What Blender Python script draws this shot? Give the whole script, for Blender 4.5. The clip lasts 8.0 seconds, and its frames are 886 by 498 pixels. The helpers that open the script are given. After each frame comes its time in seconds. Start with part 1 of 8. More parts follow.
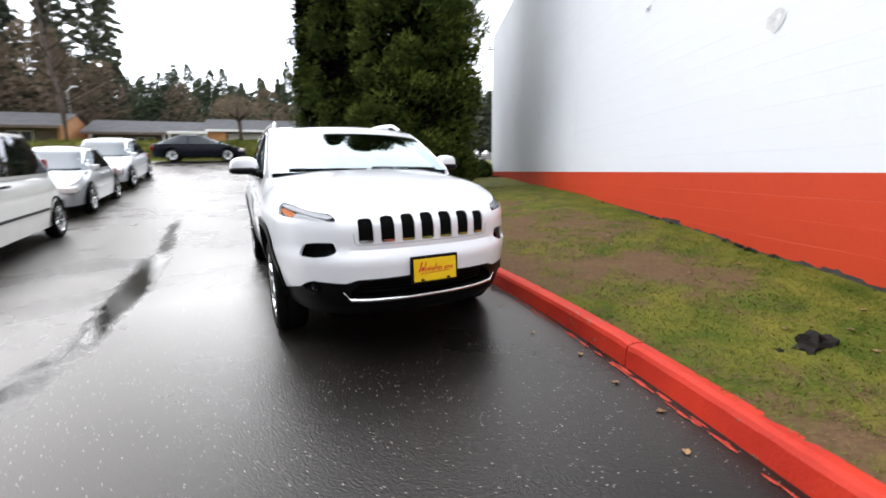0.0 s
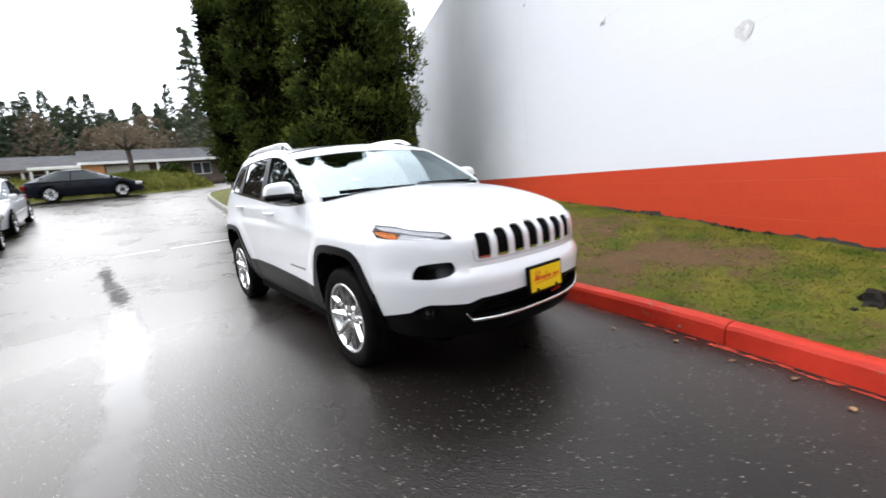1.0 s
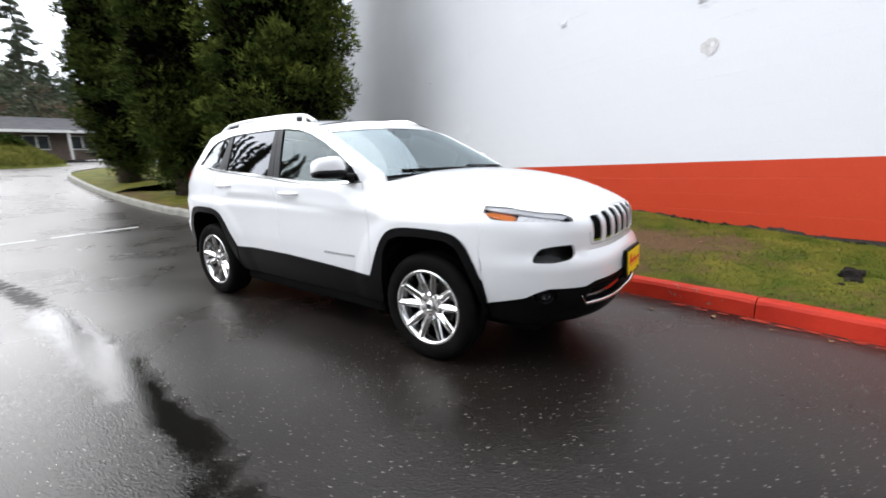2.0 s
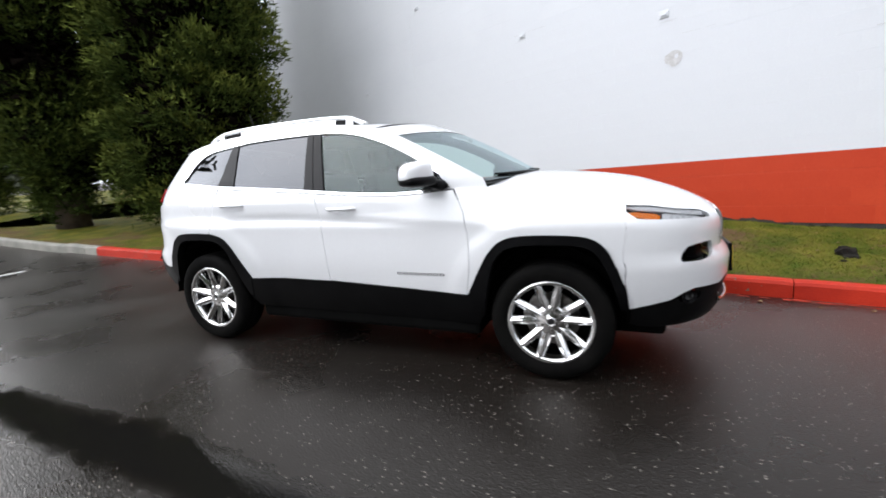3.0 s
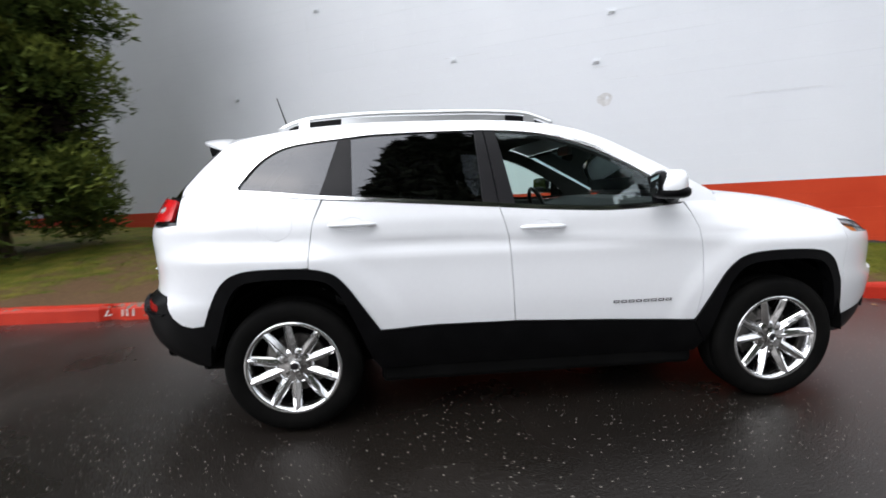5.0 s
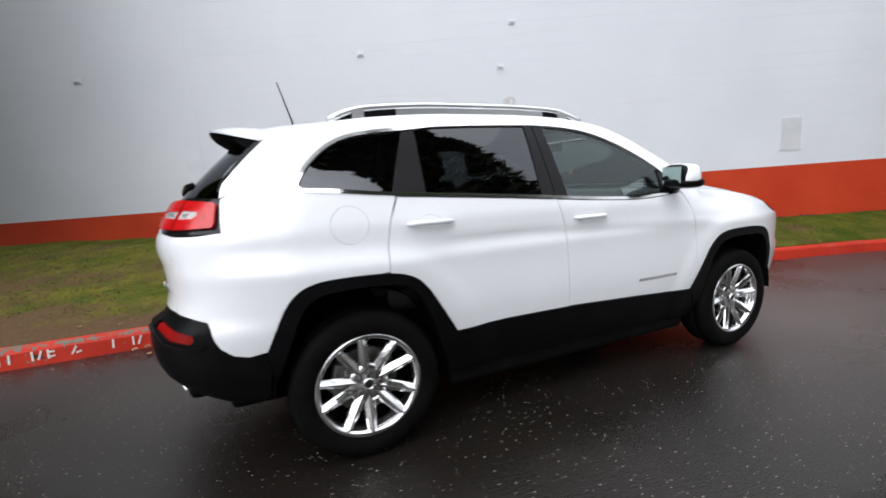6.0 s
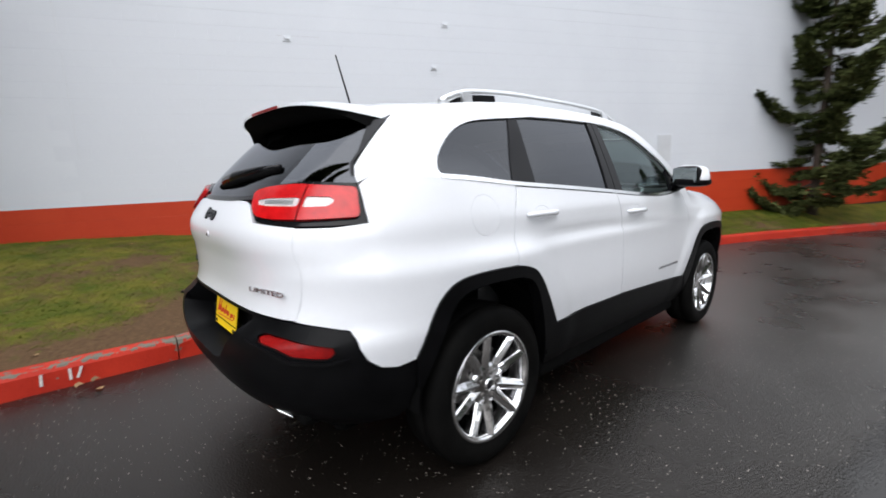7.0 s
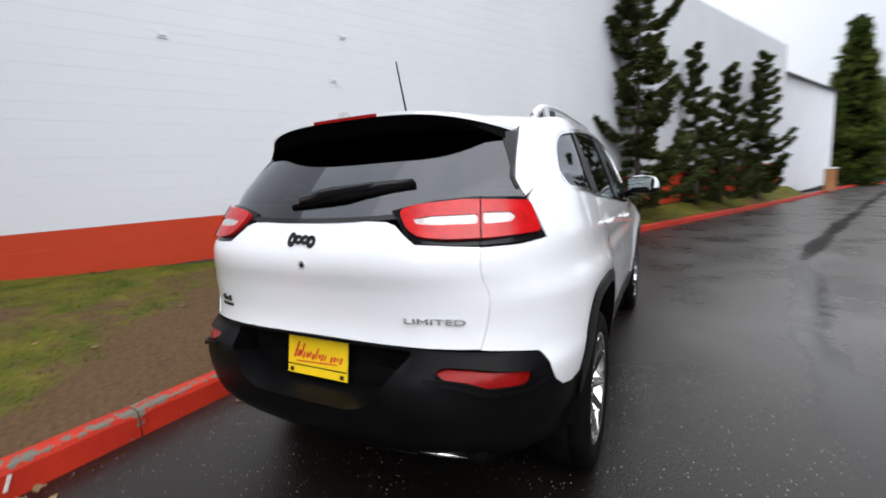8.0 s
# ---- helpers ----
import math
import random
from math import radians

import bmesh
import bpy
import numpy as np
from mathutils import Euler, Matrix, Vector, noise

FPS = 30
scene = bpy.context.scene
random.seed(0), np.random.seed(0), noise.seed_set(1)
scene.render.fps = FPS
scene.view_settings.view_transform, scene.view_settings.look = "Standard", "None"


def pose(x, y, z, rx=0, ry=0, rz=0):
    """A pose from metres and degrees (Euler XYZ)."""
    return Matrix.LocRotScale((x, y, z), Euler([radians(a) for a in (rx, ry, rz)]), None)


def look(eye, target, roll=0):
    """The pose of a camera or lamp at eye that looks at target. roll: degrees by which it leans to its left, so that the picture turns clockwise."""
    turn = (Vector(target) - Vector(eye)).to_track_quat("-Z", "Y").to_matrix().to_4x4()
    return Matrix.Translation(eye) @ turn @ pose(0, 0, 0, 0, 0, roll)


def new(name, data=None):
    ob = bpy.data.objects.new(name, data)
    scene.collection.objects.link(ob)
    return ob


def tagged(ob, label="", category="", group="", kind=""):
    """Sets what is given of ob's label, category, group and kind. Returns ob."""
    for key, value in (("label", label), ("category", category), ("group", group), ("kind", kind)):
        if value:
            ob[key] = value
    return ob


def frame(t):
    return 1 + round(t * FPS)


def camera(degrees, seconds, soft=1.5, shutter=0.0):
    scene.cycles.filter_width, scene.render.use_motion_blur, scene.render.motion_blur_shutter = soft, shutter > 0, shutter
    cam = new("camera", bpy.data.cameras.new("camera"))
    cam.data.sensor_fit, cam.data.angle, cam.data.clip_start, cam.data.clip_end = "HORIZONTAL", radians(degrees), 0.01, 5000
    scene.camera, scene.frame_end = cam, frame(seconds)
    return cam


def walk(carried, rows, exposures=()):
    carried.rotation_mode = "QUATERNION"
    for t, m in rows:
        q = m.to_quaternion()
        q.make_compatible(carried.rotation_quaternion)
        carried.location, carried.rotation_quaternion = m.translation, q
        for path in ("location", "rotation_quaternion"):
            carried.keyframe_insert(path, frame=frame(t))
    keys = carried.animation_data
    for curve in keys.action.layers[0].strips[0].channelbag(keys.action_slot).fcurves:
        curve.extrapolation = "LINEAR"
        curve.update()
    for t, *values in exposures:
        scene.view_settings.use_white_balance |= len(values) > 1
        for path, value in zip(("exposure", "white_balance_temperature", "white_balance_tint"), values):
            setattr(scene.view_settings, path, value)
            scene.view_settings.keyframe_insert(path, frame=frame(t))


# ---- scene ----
cam = camera(91.5, 8.0, soft=1.7, shutter=0.5)
PATH = [
    (0, (-1.128, -4.819, 1.31), (-0.265, -3.063, 0.895), -0.6),
    (0.5, (-1.633, -4.523, 1.333), (-0.53, -2.895, 0.969), -2.9),
    (1, (-2.126, -4.068, 1.339), (-0.91, -2.524, 0.97), -4.7),
    (1.5, (-2.554, -3.552, 1.327), (-1.141, -2.177, 0.992), -3.6),
    (1.7, (-2.731, -3.35, 1.326), (-1.25, -2.062, 0.946), -2.4),
    (3, (-3.314, -1.718, 1.293), (-1.501, -0.96, 0.917), -3.7),
    (3.5, (-3.361, -1.115, 1.295), (-1.465, -0.579, 0.953), -2.2),
    (4, (-3.364, -0.492, 1.286), (-1.426, -0.182, 0.904), -2.7),
    (4.5, (-3.283, 0.126, 1.288), (-1.316, 0.272, 0.956), -1.6),
    (5.8, (-2.812, 1.607, 1.277), (-0.976, 0.879, 0.966), -2.7),
    (6, (-2.767, 1.796, 1.296), (-0.968, 0.981, 0.978), -2.5),
    (6.5, (-2.442, 2.27, 1.272), (-0.731, 1.287, 0.947), -1.6),
    (7, (-2.073, 2.699, 1.263), (-0.607, 1.377, 0.944), -1.0),
    (7.5, (-1.604, 3.041, 1.252), (-0.341, 1.519, 0.959), -1.2),
    (8, (-1.153, 3.334, 1.291), (-0.24, 1.576, 1.017), -2.6),
]
EXPOSURES = [(0.0, 0.60), (1.5, 0.49), (3.0, 0.34), (4.5, 0.24), (6.0, 0.10), (8.0, 0.07)]
walk(cam, [(t, look(eye, target, roll)) for t, eye, target, roll in PATH], EXPOSURES)

# ---- light: a bright overcast sky and a weak, very soft sun ----
SUN_DIR = Vector((-0.40, 0.42, 0.82)).normalized()
world = bpy.data.worlds.new("overcast")
scene.world = world
world.use_nodes = True
wn, wl = world.node_tree.nodes, world.node_tree.links
sky = wn.new("ShaderNodeTexSky")
sky.sky_type = "NISHITA"
sky.sun_disc = False
sky.sun_elevation = math.asin(SUN_DIR.z)
sky.sun_rotation = math.atan2(SUN_DIR.x, SUN_DIR.y)
sky.dust_density = 4.0
bg = wn["Background"]
dim = wn.new("ShaderNodeMix")
dim.data_type, dim.blend_type = "RGBA", "MULTIPLY"
dim.inputs[0].default_value = 1.0
dim.inputs[7].default_value = (0.1, 0.1, 0.1, 1)
wl.new(sky.outputs[0], dim.inputs[6])
cloud = wn.new("ShaderNodeTexNoise")
cloud.inputs["Scale"].default_value = 2.2
cloud.inputs["Detail"].default_value = 4.0
ramp = wn.new("ShaderNodeValToRGB")
ramp.color_ramp.elements[0].position, ramp.color_ramp.elements[0].color = 0.3, (0.84, 0.89, 0.98, 1)
ramp.color_ramp.elements[1].position, ramp.color_ramp.elements[1].color = 0.62, (1.11, 1.15, 1.22, 1)
wl.new(cloud.outputs[0], ramp.inputs[0])
deck = wn.new("ShaderNodeMix")
deck.data_type = "RGBA"
deck.inputs[0].default_value = 0.88
wl.new(dim.outputs[2], deck.inputs[6])
wl.new(ramp.outputs[0], deck.inputs[7])
# the cloud is brighter towards the veiled sun
gen = wn.new("ShaderNodeTexCoord")
dot = wn.new("ShaderNodeVectorMath")
dot.operation = "DOT_PRODUCT"
dot.inputs[1].default_value = Vector((-0.35, 0.9, 0.25)).normalized()
wl.new(gen.outputs["Generated"], dot.inputs[0])
lobe = wn.new("ShaderNodeMath")
lobe.operation, lobe.use_clamp = "MAXIMUM", True
lobe.inputs[1].default_value = 0.0
wl.new(dot.outputs["Value"], lobe.inputs[0])
peak = wn.new("ShaderNodeMath")
peak.operation = "POWER"
peak.inputs[1].default_value = 1.7
wl.new(lobe.outputs[0], peak.inputs[0])
glow = wn.new("ShaderNodeMath")
glow.operation = "MULTIPLY_ADD"
glow.inputs[1].default_value = 1.6
wl.new(peak.outputs[0], glow.inputs[0])
# an overcast dome is brighter overhead than at the horizon
updir = wn.new("ShaderNodeSeparateXYZ")
wl.new(gen.outputs["Generated"], updir.inputs[0])
height = wn.new("ShaderNodeMath")
height.operation, height.use_clamp = "MAXIMUM", True
height.inputs[1].default_value = 0.0
wl.new(updir.outputs["Z"], height.inputs[0])
dome = wn.new("ShaderNodeMath")
dome.operation = "MULTIPLY_ADD"
dome.inputs[1].default_value, dome.inputs[2].default_value = 0.95, 0.47
wl.new(height.outputs[0], dome.inputs[0])
wl.new(dome.outputs[0], glow.inputs[2])
shine = wn.new("ShaderNodeVectorMath")
shine.operation = "SCALE"
wl.new(deck.outputs[2], shine.inputs[0])
wl.new(glow.outputs[0], shine.inputs["Scale"])
wl.new(shine.outputs[0], bg.inputs[0])
bg.inputs[1].default_value = 1.45

sun_data = bpy.data.lights.new("sun", "SUN")
sun_data.energy, sun_data.angle, sun_data.color = 0.95, radians(115), (1.0, 0.97, 0.93)
sun = new("sun", sun_data)
sun.matrix_world = look((0, 0, 30), Vector((0, 0, 30)) - SUN_DIR)


# ---- materials ----
def material(name, low, high=None, rough=0.6, metal=0.0, scale=8.0, fine=120.0, bump=0.0, bump_scale=None, coat=0.0, spread=0.0, island=False, rough_to=None, spec=0.5):
    """Two colours mixed by coarse and fine noise at real size, with fine relief; spread varies it from piece to piece."""
    m = bpy.data.materials.new(name)
    m.use_nodes = True
    n, l = m.node_tree.nodes, m.node_tree.links
    b = n["Principled BSDF"]
    high = high or tuple(min(1, c * 1.12) for c in low)
    co = n.new("ShaderNodeTexCoord")
    big, small = n.new("ShaderNodeTexNoise"), n.new("ShaderNodeTexNoise")
    for t, s, d in ((big, scale, 3.0), (small, fine, 2.0)):
        t.inputs["Scale"].default_value, t.inputs["Detail"].default_value = s, d
        l.new(co.outputs["Object"], t.inputs["Vector"])
    add = n.new("ShaderNodeMath")
    add.operation = "MULTIPLY_ADD"
    add.inputs[1].default_value = 0.35
    l.new(small.outputs[0], add.inputs[0])
    l.new(big.outputs[0], add.inputs[2])
    rng = n.new("ShaderNodeMapRange")
    rng.inputs["From Min"].default_value, rng.inputs["From Max"].default_value = 0.45, 0.9
    l.new(add.outputs[0], rng.inputs["Value"])
    mix = n.new("ShaderNodeMix")
    mix.data_type = "RGBA"
    mix.inputs[6].default_value, mix.inputs[7].default_value = (*low, 1), (*high, 1)
    l.new(rng.outputs[0], mix.inputs[0])
    col = mix.outputs[2]
    if spread:
        hsv = n.new("ShaderNodeHueSaturation")
        ran = n.new("ShaderNodeNewGeometry" if island else "ShaderNodeObjectInfo")
        val = n.new("ShaderNodeMapRange")
        val.inputs["To Min"].default_value, val.inputs["To Max"].default_value = 1 - spread, 1 + spread
        l.new(ran.outputs["Random Per Island" if island else "Random"], val.inputs["Value"])
        l.new(val.outputs[0], hsv.inputs["Value"])
        l.new(col, hsv.inputs["Color"])
        col = hsv.outputs[0]
    l.new(col, b.inputs["Base Color"])
    b.inputs["Roughness"].default_value, b.inputs["Metallic"].default_value = rough, metal
    b.inputs["Coat Weight"].default_value = coat
    b.inputs["Coat Roughness"].default_value = 0.03
    b.inputs["Specular IOR Level"].default_value = spec
    if rough_to is not None:
        rr = n.new("ShaderNodeMapRange")
        rr.inputs["From Min"].default_value, rr.inputs["From Max"].default_value = 0.35, 0.65
        rr.inputs["To Min"].default_value, rr.inputs["To Max"].default_value = rough, rough_to
        l.new(big.outputs[0], rr.inputs["Value"])
        l.new(rr.outputs[0], b.inputs["Roughness"])
    if bump:
        bp = n.new("ShaderNodeBump")
        bp.inputs["Strength"].default_value, bp.inputs["Distance"].default_value = 0.6, bump
        src = small
        if bump_scale:
            src = n.new("ShaderNodeTexNoise")
            src.inputs["Scale"].default_value, src.inputs["Detail"].default_value = bump_scale, 4.0
            l.new(co.outputs["Object"], src.inputs["Vector"])
        l.new(src.outputs[0], bp.inputs["Height"])
        l.new(bp.outputs[0], b.inputs["Normal"])
    return m


def glass_material(name, tint, rough=0.0, mixin=0.0, sheen=(1, 1, 1)):
    """Thin tinted pane: a clear film that lets light through by its tint, under a sharp reflection."""
    m = bpy.data.materials.new(name)
    m.use_nodes = True
    n, l = m.node_tree.nodes, m.node_tree.links
    out = n["Material Output"]
    tr, gl, mx, fr = n.new("ShaderNodeBsdfTransparent"), n.new("ShaderNodeBsdfGlossy"), n.new("ShaderNodeMixShader"), n.new("ShaderNodeFresnel")
    tr.inputs[0].default_value = (*tint, 1)
    gl.inputs[0].default_value, gl.inputs["Roughness"].default_value = (*sheen, 1), rough
    fr.inputs[0].default_value = 1.6
    add = n.new("ShaderNodeMath")
    add.operation, add.use_clamp = "ADD", True
    add.inputs[1].default_value = mixin
    l.new(fr.outputs[0], add.inputs[0])
    l.new(add.outputs[0], mx.inputs[0])
    l.new(tr.outputs[0], mx.inputs[1])
    l.new(gl.outputs[0], mx.inputs[2])
    l.new(mx.outputs[0], out.inputs["Surface"])
    return m


def masked_material(name, mask, base, over, rough, rough_over, scale=40.0, bump=0.01, bump_scale=90.0):
    """Ground cover: two pairs of colours chosen by a mesh attribute and roughened by noise at its rim."""
    m = material(name, base[0], base[1], rough=rough, scale=3.0, fine=scale, bump=bump, bump_scale=bump_scale, spec=0.06)
    n, l = m.node_tree.nodes, m.node_tree.links
    b = n["Principled BSDF"]
    first = b.inputs["Base Color"].links[0].from_socket
    att, no, sub, rg = n.new("ShaderNodeAttribute"), n.new("ShaderNodeTexNoise"), n.new("ShaderNodeMath"), n.new("ShaderNodeMapRange")
    att.attribute_name = mask
    co = n.new("ShaderNodeTexCoord")
    no.inputs["Scale"].default_value, no.inputs["Detail"].default_value = 9.0, 6.0
    l.new(co.outputs["Object"], no.inputs["Vector"])
    sub.operation = "ADD"
    l.new(att.outputs["Fac"], sub.inputs[0])
    l.new(no.outputs[0], sub.inputs[1])
    rg.inputs["From Min"].default_value, rg.inputs["From Max"].default_value = 0.74, 1.14
    l.new(sub.outputs[0], rg.inputs["Value"])
    ov = n.new("ShaderNodeMix")
    ov.data_type = "RGBA"
    ov.inputs[6].default_value, ov.inputs[7].default_value = (*over[0], 1), (*over[1], 1)
    no2 = n.new("ShaderNodeTexNoise")
    no2.inputs["Scale"].default_value, no2.inputs["Detail"].default_value = 30.0, 4.0
    l.new(co.outputs["Object"], no2.inputs["Vector"])
    l.new(no2.outputs[0], ov.inputs[0])
    mix = n.new("ShaderNodeMix")
    mix.data_type = "RGBA"
    l.new(rg.outputs[0], mix.inputs[0])
    l.new(first, mix.inputs[6])
    l.new(ov.outputs[2], mix.inputs[7])
    l.new(mix.outputs[2], b.inputs["Base Color"])
    rm = n.new("ShaderNodeMapRange")
    rm.inputs["To Min"].default_value, rm.inputs["To Max"].default_value = rough, rough_over
    l.new(rg.outputs[0], rm.inputs["Value"])
    l.new(rm.outputs[0], b.inputs["Roughness"])
    return m


def asphalt_material():
    """Worn wet asphalt: dark stones and grit under a film of water of uneven gloss, with standing water in a dip along the lane."""
    m = material("wet_asphalt", (0.0038, 0.0030, 0.0024), (0.0115, 0.0094, 0.0078), rough=0.8, scale=0.6, fine=160.0, spec=0.0)
    n, l = m.node_tree.nodes, m.node_tree.links
    b = n["Principled BSDF"]
    co = n["Texture Coordinate"]
    first = b.inputs["Base Color"].links[0].from_socket

    def tex(kind, scale, detail=None):
        t = n.new(kind)
        t.inputs["Scale"].default_value = scale
        if detail is not None:
            t.inputs["Detail"].default_value = detail
        l.new(co.outputs["Object"], t.inputs["Vector"])
        return t

    def calc(op, a, c, clamp=False):
        t = n.new("ShaderNodeMath")
        t.operation, t.use_clamp = op, clamp
        for s, v in zip(t.inputs, (a, c)):
            if isinstance(v, (int, float)):
                s.default_value = v
            else:
                l.new(v, s)
        return t.outputs[0]

    def span(v, a, c, d, e):
        t = n.new("ShaderNodeMapRange")
        for k, x in zip(("From Min", "From Max", "To Min", "To Max"), (a, c, d, e)):
            t.inputs[k].default_value = x
        l.new(v, t.inputs["Value"])
        return t.outputs[0]

    def blend(f, a, col):
        t = n.new("ShaderNodeMix")
        t.data_type = "RGBA"
        l.new(f, t.inputs[0])
        l.new(a, t.inputs[6])
        t.inputs[7].default_value = (*col, 1)
        return t.outputs[2]

    # pale grit
    vor = tex("ShaderNodeTexVoronoi", 75.0)
    hue = n.new("ShaderNodeSeparateColor")
    l.new(vor.outputs["Color"], hue.inputs[0])
    grit = calc("MULTIPLY", calc("GREATER_THAN", hue.outputs[0], 0.83), calc("LESS_THAN", vor.outputs["Distance"], span(hue.outputs[1], 0.0, 1.0, 0.02, 0.32)))
    col = blend(grit, first, (0.25, 0.225, 0.20))
    # standing water in the dip along the lane
    att = n.new("ShaderNodeAttribute")
    att.attribute_name = "seam"
    rag = tex("ShaderNodeTexNoise", 5.0, 5.0)
    seam = span(calc("ADD", att.outputs["Fac"], rag.outputs[0]), 0.84, 1.30, 0.0, 1.0)
    col = blend(seam, col, (0.006, 0.0056, 0.0052))
    # dark ragged stretches along the old seam
    at2 = n.new("ShaderNodeAttribute")
    at2.attribute_name = "seam_dark"
    rag2 = tex("ShaderNodeTexNoise", 11.0, 9.0)
    seam_dark = span(calc("ADD", at2.outputs["Fac"], rag2.outputs[0]), 0.95, 1.22, 0.0, 1.0)
    col = blend(seam_dark, col, (0.0045, 0.0043, 0.0040))
    l.new(col, b.inputs["Base Color"])
    # stones' relief
    v2 = tex("ShaderNodeTexVoronoi", 110.0)
    n2 = tex("ShaderNodeTexNoise", 14.0, 6.0)
    hh = calc("ADD", calc("MULTIPLY", n2.outputs[0], 0.04), v2.outputs["Distance"])
    bp = n.new("ShaderNodeBump")
    bp.inputs["Strength"].default_value, bp.inputs["Distance"].default_value = 0.3, 0.005
    l.new(hh, bp.inputs["Height"])
    l.new(bp.outputs[0], b.inputs["Normal"])
    # water film: its gloss grows towards grazing view
    film = tex("ShaderNodeTexNoise", 0.9, 5.0)
    gl = n.new("ShaderNodeBsdfGlossy")
    gl.inputs[0].default_value = (1.0, 0.965, 0.93, 1)
    rough = span(film.outputs[0], 0.35, 0.68, 0.33, 0.24)
    calm = span(seam, 0.0, 1.0, 1.0, 0.2)
    l.new(calc("MULTIPLY", rough, calm), gl.inputs["Roughness"])
    bp2 = n.new("ShaderNodeBump")
    bp2.inputs["Distance"].default_value = 0.0045
    l.new(calc("MULTIPLY", calm, 0.32), bp2.inputs["Strength"])
    l.new(hh, bp2.inputs["Height"])
    l.new(bp2.outputs[0], gl.inputs["Normal"])
    fr = n.new("ShaderNodeFresnel")
    fr.inputs[0].default_value = 1.33
    wet = calc("MINIMUM", calc("SUBTRACT", calc("MULTIPLY", fr.outputs[0], 1.42), 0.007, True), span(seam, 0.0, 1.0, 0.27, 0.31))
    wet = calc("MULTIPLY", wet, span(seam_dark, 0.0, 1.0, 1.0, 0.30))
    mx = n.new("ShaderNodeMixShader")
    l.new(wet, mx.inputs[0])
    l.new(b.outputs[0], mx.inputs[1])
    l.new(gl.outputs[0], mx.inputs[2])
    l.new(mx.outputs[0], n["Material Output"].inputs["Surface"])
    return m


ASPHALT = asphalt_material()
KERB_RED = material("kerb_red_paint", (0.34, 0.016, 0.006), (0.46, 0.028, 0.010), rough=0.55, spec=0.25, scale=3.0, fine=60.0, bump=0.004, bump_scale=70)


def chipped(m, under, amount, mask=""):
    """Lets bare concrete show through paint in ragged chips, most where a mesh attribute says it is worn."""
    n, l = m.node_tree.nodes, m.node_tree.links
    b = n["Principled BSDF"]
    first = b.inputs["Base Color"].links[0].from_socket
    co = n["Texture Coordinate"]
    big, small, add = n.new("ShaderNodeTexNoise"), n.new("ShaderNodeTexNoise"), n.new("ShaderNodeMath")
    for t, s, d in ((big, 2.2, 3.0), (small, 26.0, 6.0)):
        t.inputs["Scale"].default_value, t.inputs["Detail"].default_value = s, d
        l.new(co.outputs["Object"], t.inputs["Vector"])
    add.operation = "ADD"
    l.new(big.outputs[0], add.inputs[0])
    l.new(small.outputs[0], add.inputs[1])
    rg = n.new("ShaderNodeMapRange")
    rg.inputs["From Min"].default_value, rg.inputs["From Max"].default_value = amount, amount + 0.05
    worn = add
    if mask:
        att, worn = n.new("ShaderNodeAttribute"), n.new("ShaderNodeMath")
        att.attribute_name = mask
        l.new(att.outputs["Fac"], worn.inputs[0])
        l.new(add.outputs[0], worn.inputs[1])
    l.new(worn.outputs[0], rg.inputs["Value"])
    mix = n.new("ShaderNodeMix")
    mix.data_type = "RGBA"
    mix.inputs[7].default_value = (*under, 1)
    l.new(rg.outputs[0], mix.inputs[0])
    l.new(first, mix.inputs[6])
    l.new(mix.outputs[2], b.inputs["Base Color"])
    return m


chipped(KERB_RED, (0.13, 0.12, 0.095), 1.24, "worn")
KERB_GREY = material("kerb_concrete", (0.16, 0.16, 0.14), (0.26, 0.25, 0.22), rough=0.7, scale=4.0, fine=80, bump=0.003)
WALL_WHITE = material("white_block_paint", (0.595, 0.614, 0.652), (0.648, 0.667, 0.70), rough=0.6, scale=0.7, fine=45, bump=0.002, bump_scale=60, spread=0.003)
WALL_RED = material("red_block_paint", (0.42, 0.034, 0.009), (0.50, 0.052, 0.015), rough=0.6, spec=0.25, scale=1.2, fine=45, bump=0.002, bump_scale=60, spread=0.012)
FOOTING = material("sooty_footing", (0.015, 0.013, 0.012), (0.06, 0.05, 0.045), rough=0.9, scale=5, fine=60, bump=0.01, bump_scale=40)
ROOF_GREY = material("roof_felt", (0.11, 0.11, 0.12), (0.16, 0.16, 0.17), rough=0.8, scale=0.8, fine=20, bump=0.01)
SOIL = material("bare_soil", (0.06, 0.04, 0.028), (0.13, 0.09, 0.06), rough=0.9, scale=3, fine=60, bump=0.01)
TURF = masked_material("turf", "bare", ((0.042, 0.060, 0.008), (0.130, 0.110, 0.020)), ((0.040, 0.024, 0.013), (0.140, 0.085, 0.047)), 0.75, 0.9)
BLADE = material("grass_blades", (0.050, 0.090, 0.010), (0.155, 0.158, 0.026), rough=0.7, spec=0.05, scale=3.0, fine=20, spread=0.28, island=True)
STRAW = material("dead_grass", (0.10, 0.075, 0.03), (0.20, 0.15, 0.065), rough=0.8, spec=0.05, scale=1.2, fine=20, spread=0.3, island=True)
BARK = material("bark", (0.028, 0.020, 0.015), (0.085, 0.060, 0.045), rough=0.9, scale=6, fine=40, bump=0.02, bump_scale=25)
NEEDLE = material("conifer_needles", (0.016, 0.029, 0.007), (0.058, 0.080, 0.018), rough=0.8, scale=2.2, fine=9, spread=0.5, island=True, spec=0.03)


